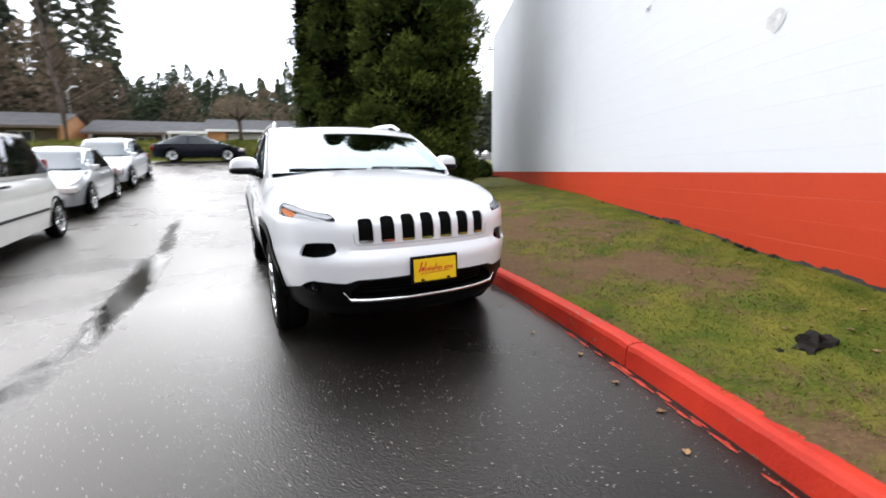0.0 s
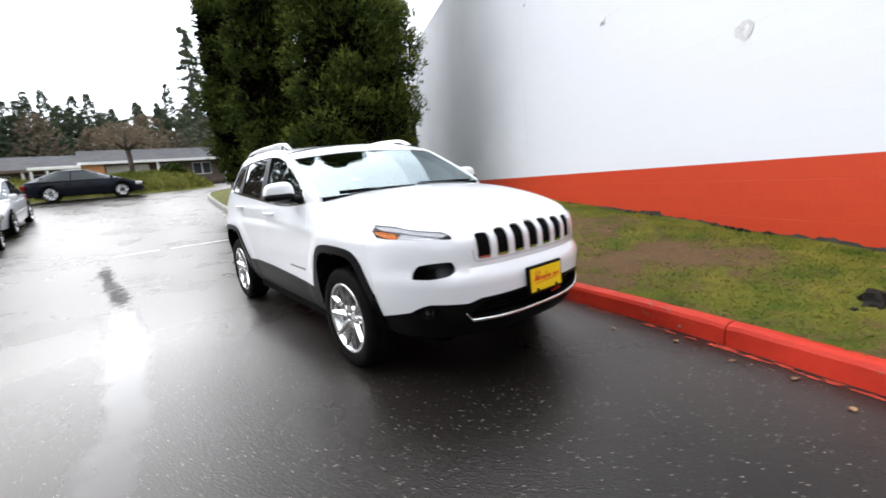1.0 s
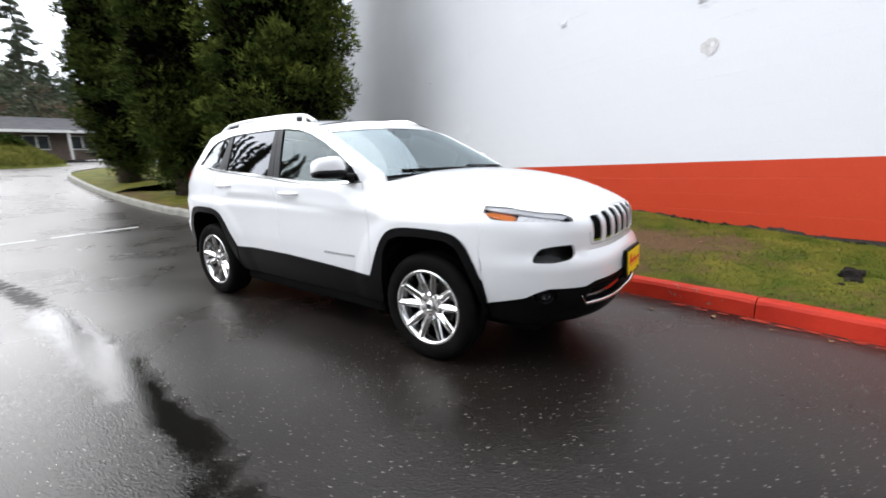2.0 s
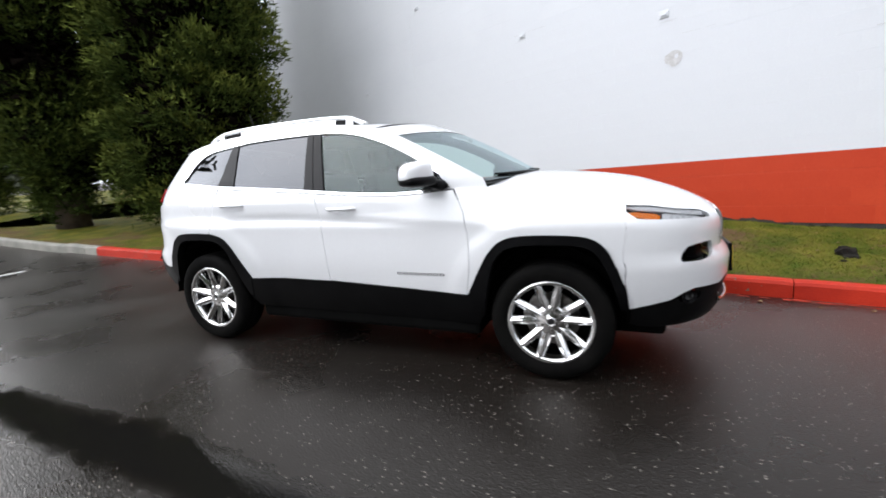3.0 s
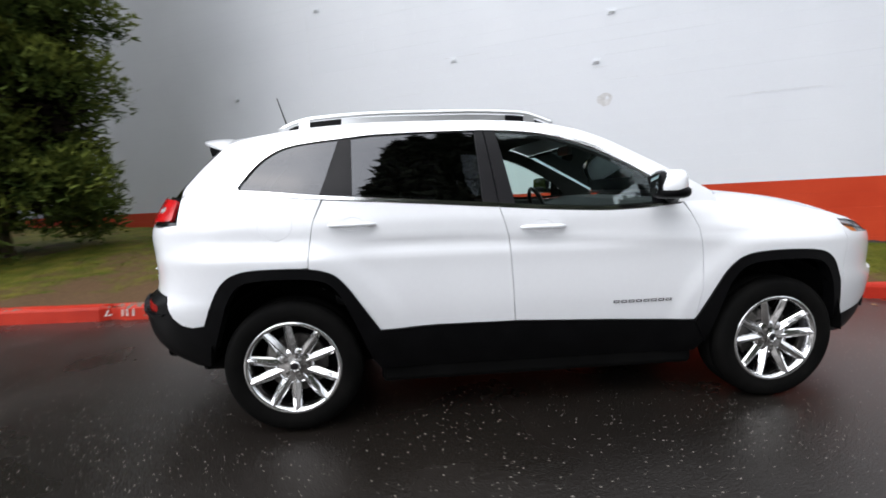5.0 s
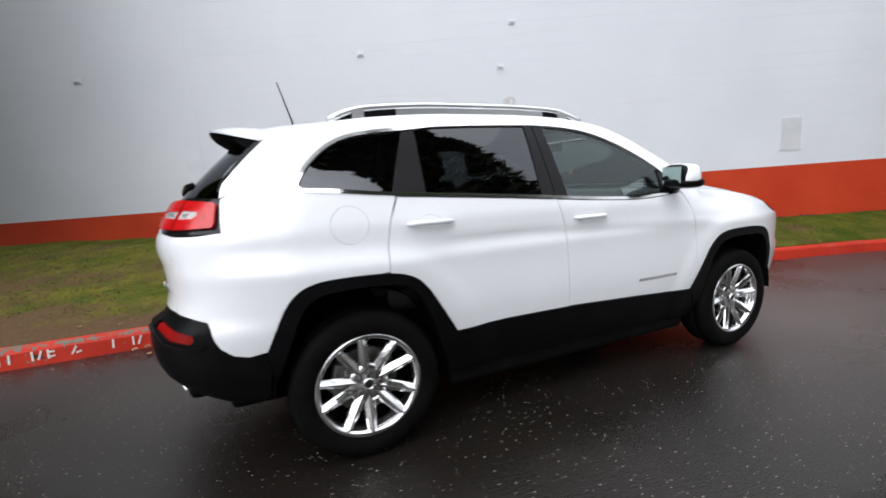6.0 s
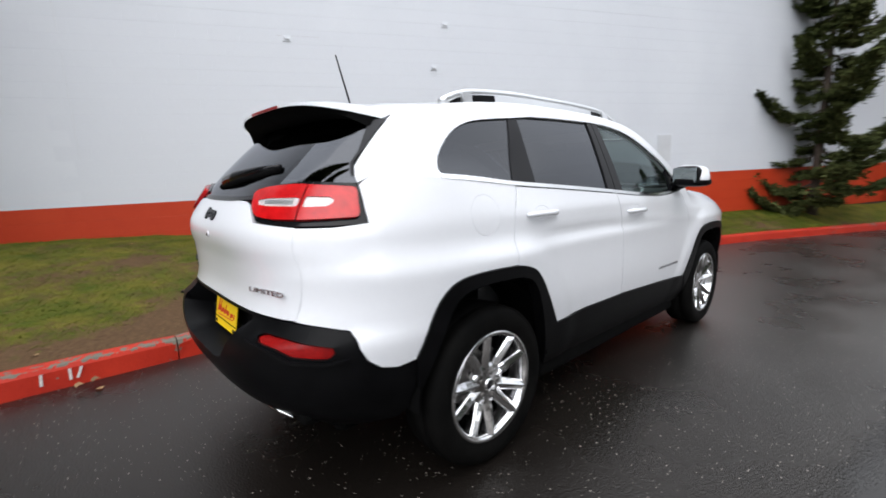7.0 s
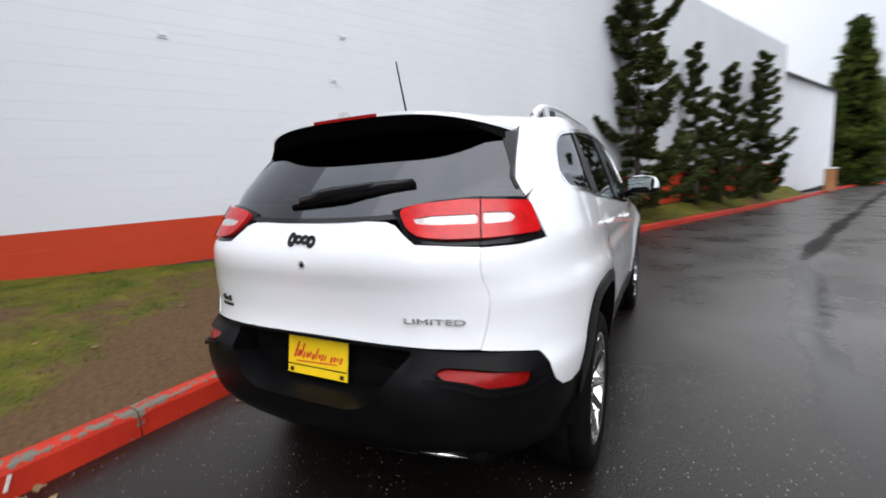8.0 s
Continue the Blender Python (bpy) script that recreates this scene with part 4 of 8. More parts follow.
def u_of(y, z):
    """The u of a place on the flank or a corner at y."""
    y, z = np.asarray(y, float), np.asarray(z, float)
    f = YF0 - SF * np.interp((YF0 - y) / (YF0 - nose_y(z)), FRONT[2], FRONT[0])
    r = YR0 + SR * np.interp((y - YR0) / (tail_y(z) - YR0), REAR[2], REAR[0])
    return np.where(y < YF0, f, np.where(y > YR0, r, y))

# ---- car materials ----
CAR_WHITE = material("white_car_paint", (0.74, 0.75, 0.775), (0.77, 0.78, 0.805), rough=0.3, scale=2, fine=40, coat=1.0)
CLAD = material("black_grained_plastic", (0.0022, 0.0022, 0.0025), (0.0045, 0.0045, 0.005), rough=0.38, scale=8, fine=300, bump=0.0005, spec=0.09)
GLOSS_BLACK = material("gloss_black", (0.006, 0.006, 0.007), (0.009, 0.009, 0.01), rough=0.12, scale=5, fine=50, spec=0.2)
DARK_TRIM = material("dark_pillar_trim", (0.012, 0.0118, 0.013), (0.017, 0.0165, 0.018), rough=0.35, spec=0.16, scale=5, fine=80)
# one near-black colour for undersides, wheel wells, slots and small dark parts
UNDER = material("near_black_underbody", (0.002, 0.002, 0.002), (0.004, 0.004, 0.004), rough=0.9, scale=6, fine=60, spec=0.05)
CHROME = material("chrome", (0.84, 0.84, 0.84), (0.9, 0.9, 0.9), rough=0.12, metal=1.0, scale=5, fine=50)
WHEEL_ALLOY = material("bright_polished_alloy", (0.80, 0.80, 0.81), (0.88, 0.88, 0.88), rough=0.15, metal=1.0, scale=5, fine=50)
SATIN = material("satin_silver_rail", (0.72, 0.73, 0.74), (0.78, 0.79, 0.80), rough=0.28, metal=0.85, scale=5, fine=80)
RUBBER = material("tyre_rubber", (0.0025, 0.0025, 0.0025), (0.0055, 0.0053, 0.005), rough=0.65, scale=12, fine=160, bump=0.001, spec=0.04)
BRAKE = material("brake_iron", (0.10, 0.095, 0.09), (0.2, 0.19, 0.18), rough=0.45, metal=0.9, scale=12, fine=90)
GLASS_DARK = glass_material("privacy_glass", (0.03, 0.03, 0.034), mixin=0.032, sheen=(0.86, 0.88, 0.93))
GLASS_GREEN = glass_material("green_glass", (0.80, 0.91, 0.87), mixin=0.02, sheen=(0.66, 0.74, 0.74))
GLASS_SCREEN = glass_material("windscreen_glass", (0.70, 0.83, 0.80), mixin=0.17, sheen=(0.76, 0.88, 0.91))
LENS = glass_material("clear_lens", (0.94, 0.95, 0.96), mixin=0.0, sheen=(0.22, 0.225, 0.23))
RED_LENS = material("red_lens", (0.34, 0.003, 0.004), (0.52, 0.006, 0.008), rough=0.22, scale=24, fine=90, spec=0.5)
RED_DEEP = material("deep_red_reflector", (0.17, 0.0025, 0.0025), (0.26, 0.005, 0.0045), rough=0.3, scale=40, fine=160, spec=0.2)
WHITE_LENS = material("frosted_lens", (0.46, 0.41, 0.40), (0.66, 0.61, 0.60), rough=0.12, scale=60, fine=200, coat=1.0)
SEAM_GREY = material("joint_grey", (0.22, 0.22, 0.23), (0.30, 0.30, 0.31), rough=0.5, scale=8, fine=80)
LAMP_WHITE = material("clear_lamp_white", (0.62, 0.62, 0.64), (0.76, 0.76, 0.78), rough=0.15, scale=50, fine=180, coat=1.0)
AMBER = material("amber_lens", (0.80, 0.17, 0.003), (0.86, 0.22, 0.006), rough=0.35, scale=40, fine=150, spec=0.2)
PLATE_Y = material("yellow_plate", (0.80, 0.52, 0.008), (0.88, 0.60, 0.015), rough=0.4, scale=12, fine=80)
PLATE_R = material("red_print", (0.55, 0.03, 0.02), (0.62, 0.04, 0.03), rough=0.4)
SEAT = material("black_leather", (0.012, 0.012, 0.013), (0.03, 0.029, 0.03), rough=0.5, scale=6, fine=120, bump=0.001)
TRIM_GREY = material("cabin_plastic", (0.03, 0.03, 0.032), (0.055, 0.055, 0.057), rough=0.55, scale=6, fine=150)
LINER = material("headliner", (0.010, 0.010, 0.010), (0.018, 0.018, 0.018), rough=0.85, scale=5, fine=150)
BADGE = material("dark_chrome_badge", (0.42, 0.42, 0.43), (0.55, 0.55, 0.56), rough=0.25, metal=1.0)
MIRROR = material("mirror_silver", (0.8, 0.82, 0.84), (0.82, 0.84, 0.86), rough=0.02, metal=1.0)

# ---- panels: flat outlines laid over the skin ----
from mathutils.geometry import delaunay_2d_cdt


def inside(poly, pts):
    x, y = pts[:, 0], pts[:, 1]
    r = np.zeros(len(pts), bool)
    a = poly
    b = np.roll(poly, -1, 0)
    for (x0, y0), (x1, y1) in zip(a, b):
        c = (y0 > y) != (y1 > y)
        if y0 != y1:
            r ^= c & (x < (x1 - x0) * (y - y0) / (y1 - y0) + x0)
    return r


def even(poly, step):
    out = []
    p = np.array(poly, float)
    for a, b in zip(p, np.roll(p, -1, 0)):
        n = max(1, int(np.ceil(np.linalg.norm(b - a) / step)))
        out += [a + (b - a) * k / n for k in range(n)]
    return np.array(out)


def rounded(poly, r, n=4):
    """Cuts the corners of an outline to arcs of about radius r."""
    out, p = [], np.array(poly, float)
    for a, b, c in zip(np.roll(p, 1, 0), p, np.roll(p, -1, 0)):
        la, lc = np.linalg.norm(a - b), np.linalg.norm(c - b)
        k = min(r, 0.45 * la, 0.45 * lc)
        s, e = b + (a - b) / la * k, b + (c - b) / lc * k
        for t in np.linspace(0, 1, n + 1):
            out.append((1 - t) ** 2 * s + 2 * t * (1 - t) * b + t * t * e)
    return np.array(out)


def panel(outline, holes, lay, out=0.0, step=0.04, rim=0.012, grid=0.05, mirror=0, both=False):
    """A sheet in the shape of an outline less its holes, laid on a surface by lay(u, v, out), with its edges turned in by rim.
    mirror: 1 for the left-hand side; both: the two halves in one mesh."""
    loops = [even(outline, step)] + [even(h, step * 0.6) for h in holes]
    pts, edges = [], []
    for lp in loops:
        k = len(pts)
        pts += [tuple(q) for q in lp]
        edges += [(k + i, k + (i + 1) % len(lp)) for i in range(len(lp))]
    lo, hi = loops[0].min(0), loops[0].max(0)
    gu, gv = np.meshgrid(np.arange(lo[0] + grid / 2, hi[0], grid), np.arange(lo[1] + grid / 2, hi[1], grid))
    g = np.stack([gu.ravel(), gv.ravel()], 1)
    keep = inside(loops[0], g)
    for lp in loops[1:]:
        keep &= ~inside(lp, g)
    edge_pts = np.array(pts)
    g = g[keep]
    if len(g):
        near = np.min(np.linalg.norm(g[:, None, :] - edge_pts[None], axis=2), axis=1)
        g = g[near > grid * 0.4]
    pts += [tuple(q) for q in g]
    vs, es, fs, *_ = delaunay_2d_cdt([Vector(q) for q in pts], edges, [], 0, 1e-6)
    v2 = np.array([(q.x, q.y) for q in vs])
    tri = np.array([f for f in fs if len(f) == 3])
    mid = v2[tri].mean(1)
    ok = inside(loops[0], mid)
    for lp in loops[1:]:
        ok &= ~inside(lp, mid)
    tri = tri[ok]
    top = lay(v2[:, 0], v2[:, 1], out)
    if rim:
        low = lay(v2[:, 0], v2[:, 1], out - rim)
        cnt = {}
        for f in tri:
            for a, b in ((f[0], f[1]), (f[1], f[2]), (f[2], f[0])):
                cnt[(a, b)] = cnt.get((a, b), 0) + 1
        n = len(top)
        quads = [(b, a, a + n, b + n) for (a, b) in cnt if (b, a) not in cnt]
        verts = np.concatenate([top, low])
    else:
        quads, verts = [], top
    p0, p1, p2 = verts[tri[:, 0]], verts[tri[:, 1]], verts[tri[:, 2]]
    want = p0 - np.array([0, 0, 0.9]) - p0 * [0, 0.5, 0]
    flip = np.sum(np.cross(p1 - p0, p2 - p0) * want) < 0
    faces = [tuple(int(i) for i in f) for f in tri] + [tuple(int(i) for i in q) for q in quads]
    if flip:
        faces = [f[::-1] for f in faces]
    if mirror or both:
        mv = verts * [-1, 1, 1]
        mf = [f[::-1] for f in faces]
        if both:
            k = len(verts)
            verts = np.concatenate([verts, mv])
            faces = faces + [tuple(i + k for i in f) for f in mf]
        else:
            verts, faces = mv, mf
    used = sorted({i for f in faces for i in f})
    back = {o: i for i, o in enumerate(used)}
    return verts[used], [tuple(back[i] for i in f) for f in faces]


def panel_part(name, parent, mat, outline, holes, lay, label="", weld=False, **k):
    v, f = panel(outline, holes, lay, **k)
    me = mesh_of(name, v.tolist(), f, mat, smooth=True)
    bm = bmesh.new()
    bm.from_mesh(me)
    if weld:
        bmesh.ops.remove_doubles(bm, verts=bm.verts[:], dist=0.0015)
    for e in bm.edges:
        if len(e.link_faces) == 2 and e.calc_face_angle(0) > 0.6:
            e.smooth = False
    bm.to_mesh(me)
    bm.free()
    return part(name, me, None, parent, label)


def sk(u, z, out=0.0):
    return skin(u, z, out)


def yz(pairs):
    """Outline given by (y, z) on the flank, as (u, z)."""
    return [(float(u_of(y, z)), z) for y, z in pairs]


def xf(pairs):
    return [(float(u_front(x)), z) for x, z in pairs]


def xr(pairs):
    return [(float(u_rear(x)), z) for x, z in pairs]


def belt_run(y0, y1, n, down=0.0):
    return [(y, float(belt_z(y)) - down) for y in np.linspace(y0, y1, n)]


ARCH_F = [(-0.85, 0.498), (-0.977, 0.744), (-1.02, 0.80), (-1.075, 0.852), (-1.174, 0.881), (-1.404, 0.885), (-1.56, 0.872), (-1.63, 0.83), (-1.675, 0.77), (-1.74, 0.60), (-1.77, 0.455)]
ARCH_F_IN = [(-0.94, 0.36), (-1.01, 0.68), (-1.05, 0.75), (-1.10, 0.803), (-1.2, 0.828), (-1.48, 0.830), (-1.57, 0.806), (-1.62, 0.755), (-1.682, 0.62), (-1.732, 0.45)]
ARCH_R = [(0.887, 0.542), (1.007, 0.736), (1.05, 0.80), (1.11, 0.862), (1.229, 0.894), (1.499, 0.897), (1.60, 0.876), (1.66, 0.83), (1.70, 0.77), (1.768, 0.618)]
ARCH_R_IN = [(0.93, 0.36), (1.05, 0.69), (1.10, 0.78), (1.15, 0.822), (1.25, 0.842), (1.50, 0.842), (1.58, 0.815), (1.63, 0.755), (1.69, 0.60), (1.742, 0.47)]


def cut_corners(pts, times=2):
    """Rounds an open outline, keeping its ends."""
    p = [np.array(q, float) for q in pts]
    for _ in range(times):
        p = [p[0]] + [a * w + b * (1 - w) for a, b in zip(p, p[1:]) for w in (0.75, 0.25)] + [p[-1]]
    return [(float(a), float(b)) for a, b in p]


ARCH_F, ARCH_F_IN, ARCH_R, ARCH_R_IN = (cut_corners(o) for o in (ARCH_F, ARCH_F_IN, ARCH_R, ARCH_R_IN))
SILL = [(-0.85, 0.498), (-0.6, 0.512), (-0.377, 0.525), (0.163, 0.551), (0.587, 0.553), (0.887, 0.542)]
HEADLAMP = [(-1.695, 1.03), (-1.80, 0.957), (-1.87, 0.95), (-2.0, 0.943), (-2.10, 0.936), (-2.178, 0.930), (-2.165, 0.95), (-2.11, 0.975), (-1.96, 1.008), (-1.85, 1.02), (-1.75, 1.029)]
FOG_EYE = [(0.75, 0.712), (0.712, 0.79), (0.66, 0.80), (0.565, 0.803), (0.548, 0.745), (0.60, 0.72), (0.68, 0.708)]
NOSE_LOW = [(0.829, 0.455), (0.775, 0.50), (0.74, 0.535), (0.70, 0.556), (0.53, 0.550), (0.46, 0.574), (0.15, 0.582), (0.0, 0.583)]
CUT_F, CUT_B, CUT_R = [(-0.775, 1.155), (-0.82, 1.08), (-0.848, 1.02), (-0.874, 0.87), (-0.877, 0.68), (-0.85, 0.504)], [(0.247, 1.17), (0.215, 1.06), (0.20, 1.01), (0.183, 0.80), (0.168, 0.552)], [(1.155, 1.235), (1.20, 1.12), (1.222, 1.0), (1.23, 0.894)]
TAIL_LAMP = [(0.335, 1.228), (0.365, 1.20), (0.40, 1.155), (0.445, 1.125), (0.52, 1.115), (0.635, 1.113), (0.74, 1.115), (0.81, 1.12)]
SLOTS = [-0.386, -0.257, -0.128, 0.0, 0.128, 0.257, 0.386]
G = 0.0019  # half a panel gap


def shift(pairs, dy):
    return [(y + dy, z) for y, z in pairs]


def slot_outline(c, d=0.0):
    """A grille slot about x = c, grown by d; the outer ones end lower."""
    t = 0.966 - 0.11 * c * c + d
    w = 0.041 + d
    return [(c - w, 0.80 - d), (c + w, 0.80 - d), (c + w, t - 0.018), (c + w - 0.007, t - 0.004), (c, t), (c - w + 0.007, t - 0.004), (c - w, t - 0.018)]


def u_signed(x):
    """u on the right half of the nose for x <= 0; past the middle it goes on for x > 0."""
    mid = YF0 - SF
    return float(u_front(x)) if x <= 0 else 2 * mid - float(u_front(x))


def nose(u, z, out=0.0):
    """The skin of the whole nose, right half and left half."""
    mid = YF0 - SF
    u, z = np.broadcast_arrays(np.asarray(u, float), np.asarray(z, float))
    left = u < mid
    p = skin(np.where(left, 2 * mid - u, u), z, out)
    p[..., 0] = np.where(left, -p[..., 0], p[..., 0])
    return p


def rear(u, z, out=0.0):
    mid = YR0 + SR
    u, z = np.broadcast_arrays(np.asarray(u, float), np.asarray(z, float))
    left = u > mid
    p = skin(np.where(left, 2 * mid - u, u), z, out)
    p[..., 0] = np.where(left, -p[..., 0], p[..., 0])
    return p


def nose_pts(pairs):
    """(x, z) over the whole nose."""
    return [(u_signed(x), z) for x, z in pairs]


def rear_pts(pairs):
    mid = YR0 + SR
    return [(float(u_rear(x)) if x <= 0 else 2 * mid - float(u_rear(x)), z) for x, z in pairs]


def sym(pairs):
    """A half outline from x < 0 to the middle, closed by its mirror image."""
    return [(-x, z) for x, z in pairs] + [(x, z) for x, z in reversed(pairs) if x > 1e-6]


suv = new("suv")

# nose: white bumper with holes for lamps and grille
half = yz([(-1.734, float(belt_z(-1.734))), (-1.736, 0.96), (-1.738, 0.80), (-1.748, 0.62), (-1.772, 0.455)])
low = [(float(u_front(x)), z) for x, z in NOSE_LOW[1:]]
topl = [(float(u_of(y, float(belt_z(y)))), float(belt_z(y))) for y in np.linspace(-1.734, -2.215, 14)]
mid = YF0 - SF
right = half + low
line = right + [(2 * mid - u, z) for u, z in reversed(right)]
line += [(2 * mid - u, z) for u, z in topl[1:]] + [(mid, 0.985)] + list(reversed(topl[1:]))
hl = yz(HEADLAMP)
fg = [(float(u_front(x)), z) for x, z in FOG_EYE]
flip = lambda o: [(2 * mid - u, z) for u, z in o]
slots = [nose_pts(slot_outline(c)) for c in SLOTS]
holes = [rounded(hl, 0.012), rounded(flip(hl), 0.012), rounded(fg, 0.02), rounded(flip(fg), 0.02)] + [rounded(s, 0.012) for s in slots]
panel_part("front_bumper", suv, CAR_WHITE, line, holes, nose, rim=0.02, grid=0.035, step=0.025)

for c, s in zip(SLOTS, slots):
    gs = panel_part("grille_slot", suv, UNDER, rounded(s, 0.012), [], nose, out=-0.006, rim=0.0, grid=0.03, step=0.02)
    bar = nose_pts([(c - 0.04, 0.802), (c + 0.04, 0.802), (c + 0.04, 0.813), (c - 0.04, 0.813)])
    panel_part("slot_bezel", gs, SATIN, rounded(nose_pts(slot_outline(c, 0.0028)), 0.012), [rounded(s, 0.012)], nose, "satin bezel", out=0.002, rim=0.006, grid=0.02, step=0.015)
    panel_part("chrome_lip", gs, CHROME, bar, [], nose, out=0.0, rim=0.005, grid=0.02, step=0.02)
seam_run = nose_pts([(-0.458, 0.86), (-0.452, 0.80), (-0.436, 0.784), (0.436, 0.784), (0.452, 0.80), (0.458, 0.86), (0.4545, 0.86), (0.4485, 0.802), (0.434, 0.7875), (-0.434, 0.7875), (-0.4485, 0.802), (-0.4545, 0.86)])
panel_part("grille_seam", suv, SEAM_GREY, seam_run, [], nose, "thin grey joint round the grille panel", out=0.0012, rim=0.001, grid=0.02, step=0.02)
badge = nose_pts([(-0.045, 0.972), (0.045, 0.972), (0.045, 0.980), (-0.045, 0.980)])
panel_part("nose_badge", suv, SATIN, badge, [], nose, out=0.002, rim=0.002, grid=0.02, step=0.02)

# black lower nose with its intake
low_y = [(0.83, 0.34), (0.78, 0.325), (0.70, 0.32), (0.45, 0.325), (0.2, 0.328), (0.0, 0.328)]
r_up = yz([(-1.772, 0.452), (-1.775, 0.36)])
right = list(reversed([(float(u_front(x)), z - 0.004) for x, z in NOSE_LOW[1:]])) + r_up + [(float(u_front(x)), z) for x, z in low_y]
line = right[:] + [(2 * mid - u, z) for u, z in reversed(right[:-1])][:-1]
intake = nose_pts([(-0.53, 0.455), (-0.50, 0.505), (-0.445, 0.553), (-0.2, 0.562), (0.2, 0.562), (0.445, 0.553), (0.50, 0.505), (0.53, 0.455), (0.3, 0.447), (0.0, 0.445), (-0.3, 0.447)])
lampo = [nose_pts([(s * 0.712 + 0.045 * math.cos(a), 0.511 + 0.042 * math.sin(a)) for a in np.linspace(0, 6.283, 17)[:-1]]) for s in (-1, 1)]
panel_part("lower_fascia", suv, CLAD, line, [rounded(intake, 0.02)] + lampo, nose, rim=0.04, grid=0.04, step=0.03)
panel_part("intake_mesh", suv, UNDER, rounded(intake, 0.02), [], nose, out=-0.06, rim=0.0, grid=0.05)
strip = [tuple(nose(u_signed(-x), 0.437 + 0.035 * abs(x) ** 3 + 0.05 * max(0.0, abs(x) - 0.518) / 0.03, 0.008)) for x in [-0.548, -0.54, -0.532, -0.524] + list(np.linspace(-0.515, 0.515, 24)) + [0.524, 0.532, 0.54, 0.548]]
part("chrome_strip", shade_smooth(tube(strip, [0.002, 0.003, 0.004, 0.006] + [0.0115] * 24 + [0.006, 0.004, 0.003, 0.002], 10)), CHROME, suv, "bright chrome strip under the intake")
for k in range(4):
    z = 0.475 + 0.022 * k
    bar = nose_pts([(x, z) for x in np.linspace(-0.44, 0.44, 12)] + [(x, z + 0.006) for x in np.linspace(0.44, -0.44, 12)])
    panel_part("intake_bar", suv, CLAD, bar, [], nose, out=-0.04, rim=0.012, grid=0.03, step=0.05)
for s in (-1, 1):
    cx = skin(u_front(0.712), 0.511, -0.012)
    cup = lathe([(0.040, 0.004), (0.036, 0.014), (0.022, 0.022), (0.0, 0.026)], 20)
    nrm = skin(u_front(0.712), 0.511, 0.05) - skin(u_front(0.712), 0.511)
    seat_m = Matrix.Translation((-s * cx[0], cx[1], cx[2])) @ Vector((-s * nrm[0], nrm[1], 0.0)).to_track_quat("X", "Z").to_matrix().to_4x4()
    bmesh.ops.transform(cup, matrix=seat_m @ Matrix.Rotation(math.pi, 4, "Z"), verts=cup.verts)
    lampd = part("fog_lamp", shade_smooth(cup), GLOSS_BLACK, suv, "small round recessed fog lamp")
    ring = lathe([(0.05, 0.012), (0.052, 0.02), (0.046, 0.024), (0.043, 0.012)], 24)
    bmesh.ops.transform(ring, matrix=seat_m @ Matrix.Translation((-0.012, 0, 0)), verts=ring.verts)
    part("fog_bezel", shade_smooth(ring), CLAD, lampd)

# headlamps: slim lamp on top, dark main lamp below
for s in (0, 1):
    o = rounded(hl, 0.012)
    lamp = panel_part("headlamp", suv, GLOSS_BLACK, o, [], sk, "slim wrap-round headlamp with an amber corner", out=-0.03, rim=0.0, grid=0.03, step=0.02, mirror=s)
    amb = yz([(-1.745, 0.998), (-1.80, 0.974), (-1.87, 0.962), (-1.915, 0.957), (-1.925, 0.972), (-1.90, 0.985), (-1.80, 1.000)])
    panel_part("amber_marker", lamp, AMBER, amb, [], sk, "amber", out=-0.020, rim=0.012, grid=0.02, step=0.02, mirror=s)
    led = yz([(-1.732, 1.021), (-1.80, 1.020), (-1.93, 1.009), (-2.06, 0.987), (-2.14, 0.962), (-2.137, 0.950), (-2.05, 0.966), (-1.93, 0.987), (-1.80, 1.004)])
    panel_part("lamp_brow", lamp, LAMP_WHITE, led, [], sk, out=-0.008, rim=0.01, grid=0.02, step=0.02, mirror=s)
    ref = yz([(-1.935, 0.983), (-1.930, 0.957), (-2.04, 0.949), (-2.10, 0.943), (-2.14, 0.941), (-2.12, 0.951), (-2.05, 0.966)])
    bowl = panel_part("reflector", lamp, LAMP_WHITE, ref, [], sk, out=-0.018, rim=0.01, grid=0.02, step=0.02, mirror=s)
    for k in range(5):
        y0 = -1.955 - 0.032 * k
        panel_part("reflector_rib", bowl, SATIN, yz([(y0, 0.958 - 0.003 * k), (y0 - 0.012, 0.957 - 0.003 * k), (y0 - 0.012, 0.966 - 0.004 * k), (y0, 0.968 - 0.004 * k)]), [], sk, out=-0.015, rim=0.003, grid=0.02, step=0.02, mirror=s)
    clear = panel_part("lamp_lens", lamp, LENS, o, [], sk, out=-0.003, rim=0.0, grid=0.03, step=0.02, mirror=s)
    clear.visible_shadow = False
    o = rounded(fg, 0.02)
    eye = panel_part("main_lamp", suv, UNDER, o, [], sk, "dark recessed main lamp", out=-0.055, rim=0.0, grid=0.03, step=0.02, mirror=s)
    inner = [(float(u_front(x)), z) for x, z in [(0.70, 0.725), (0.68, 0.78), (0.60, 0.785), (0.585, 0.745), (0.62, 0.73)]]
    panel_part("projector", eye, GLOSS_BLACK, rounded(inner, 0.02), [], sk, out=-0.04, rim=0.02, grid=0.02, step=0.02, mirror=s)
    panel_part("lamp_lens", eye, LENS, o, [], sk, out=-0.02, rim=0.0, grid=0.03, step=0.02, mirror=s)

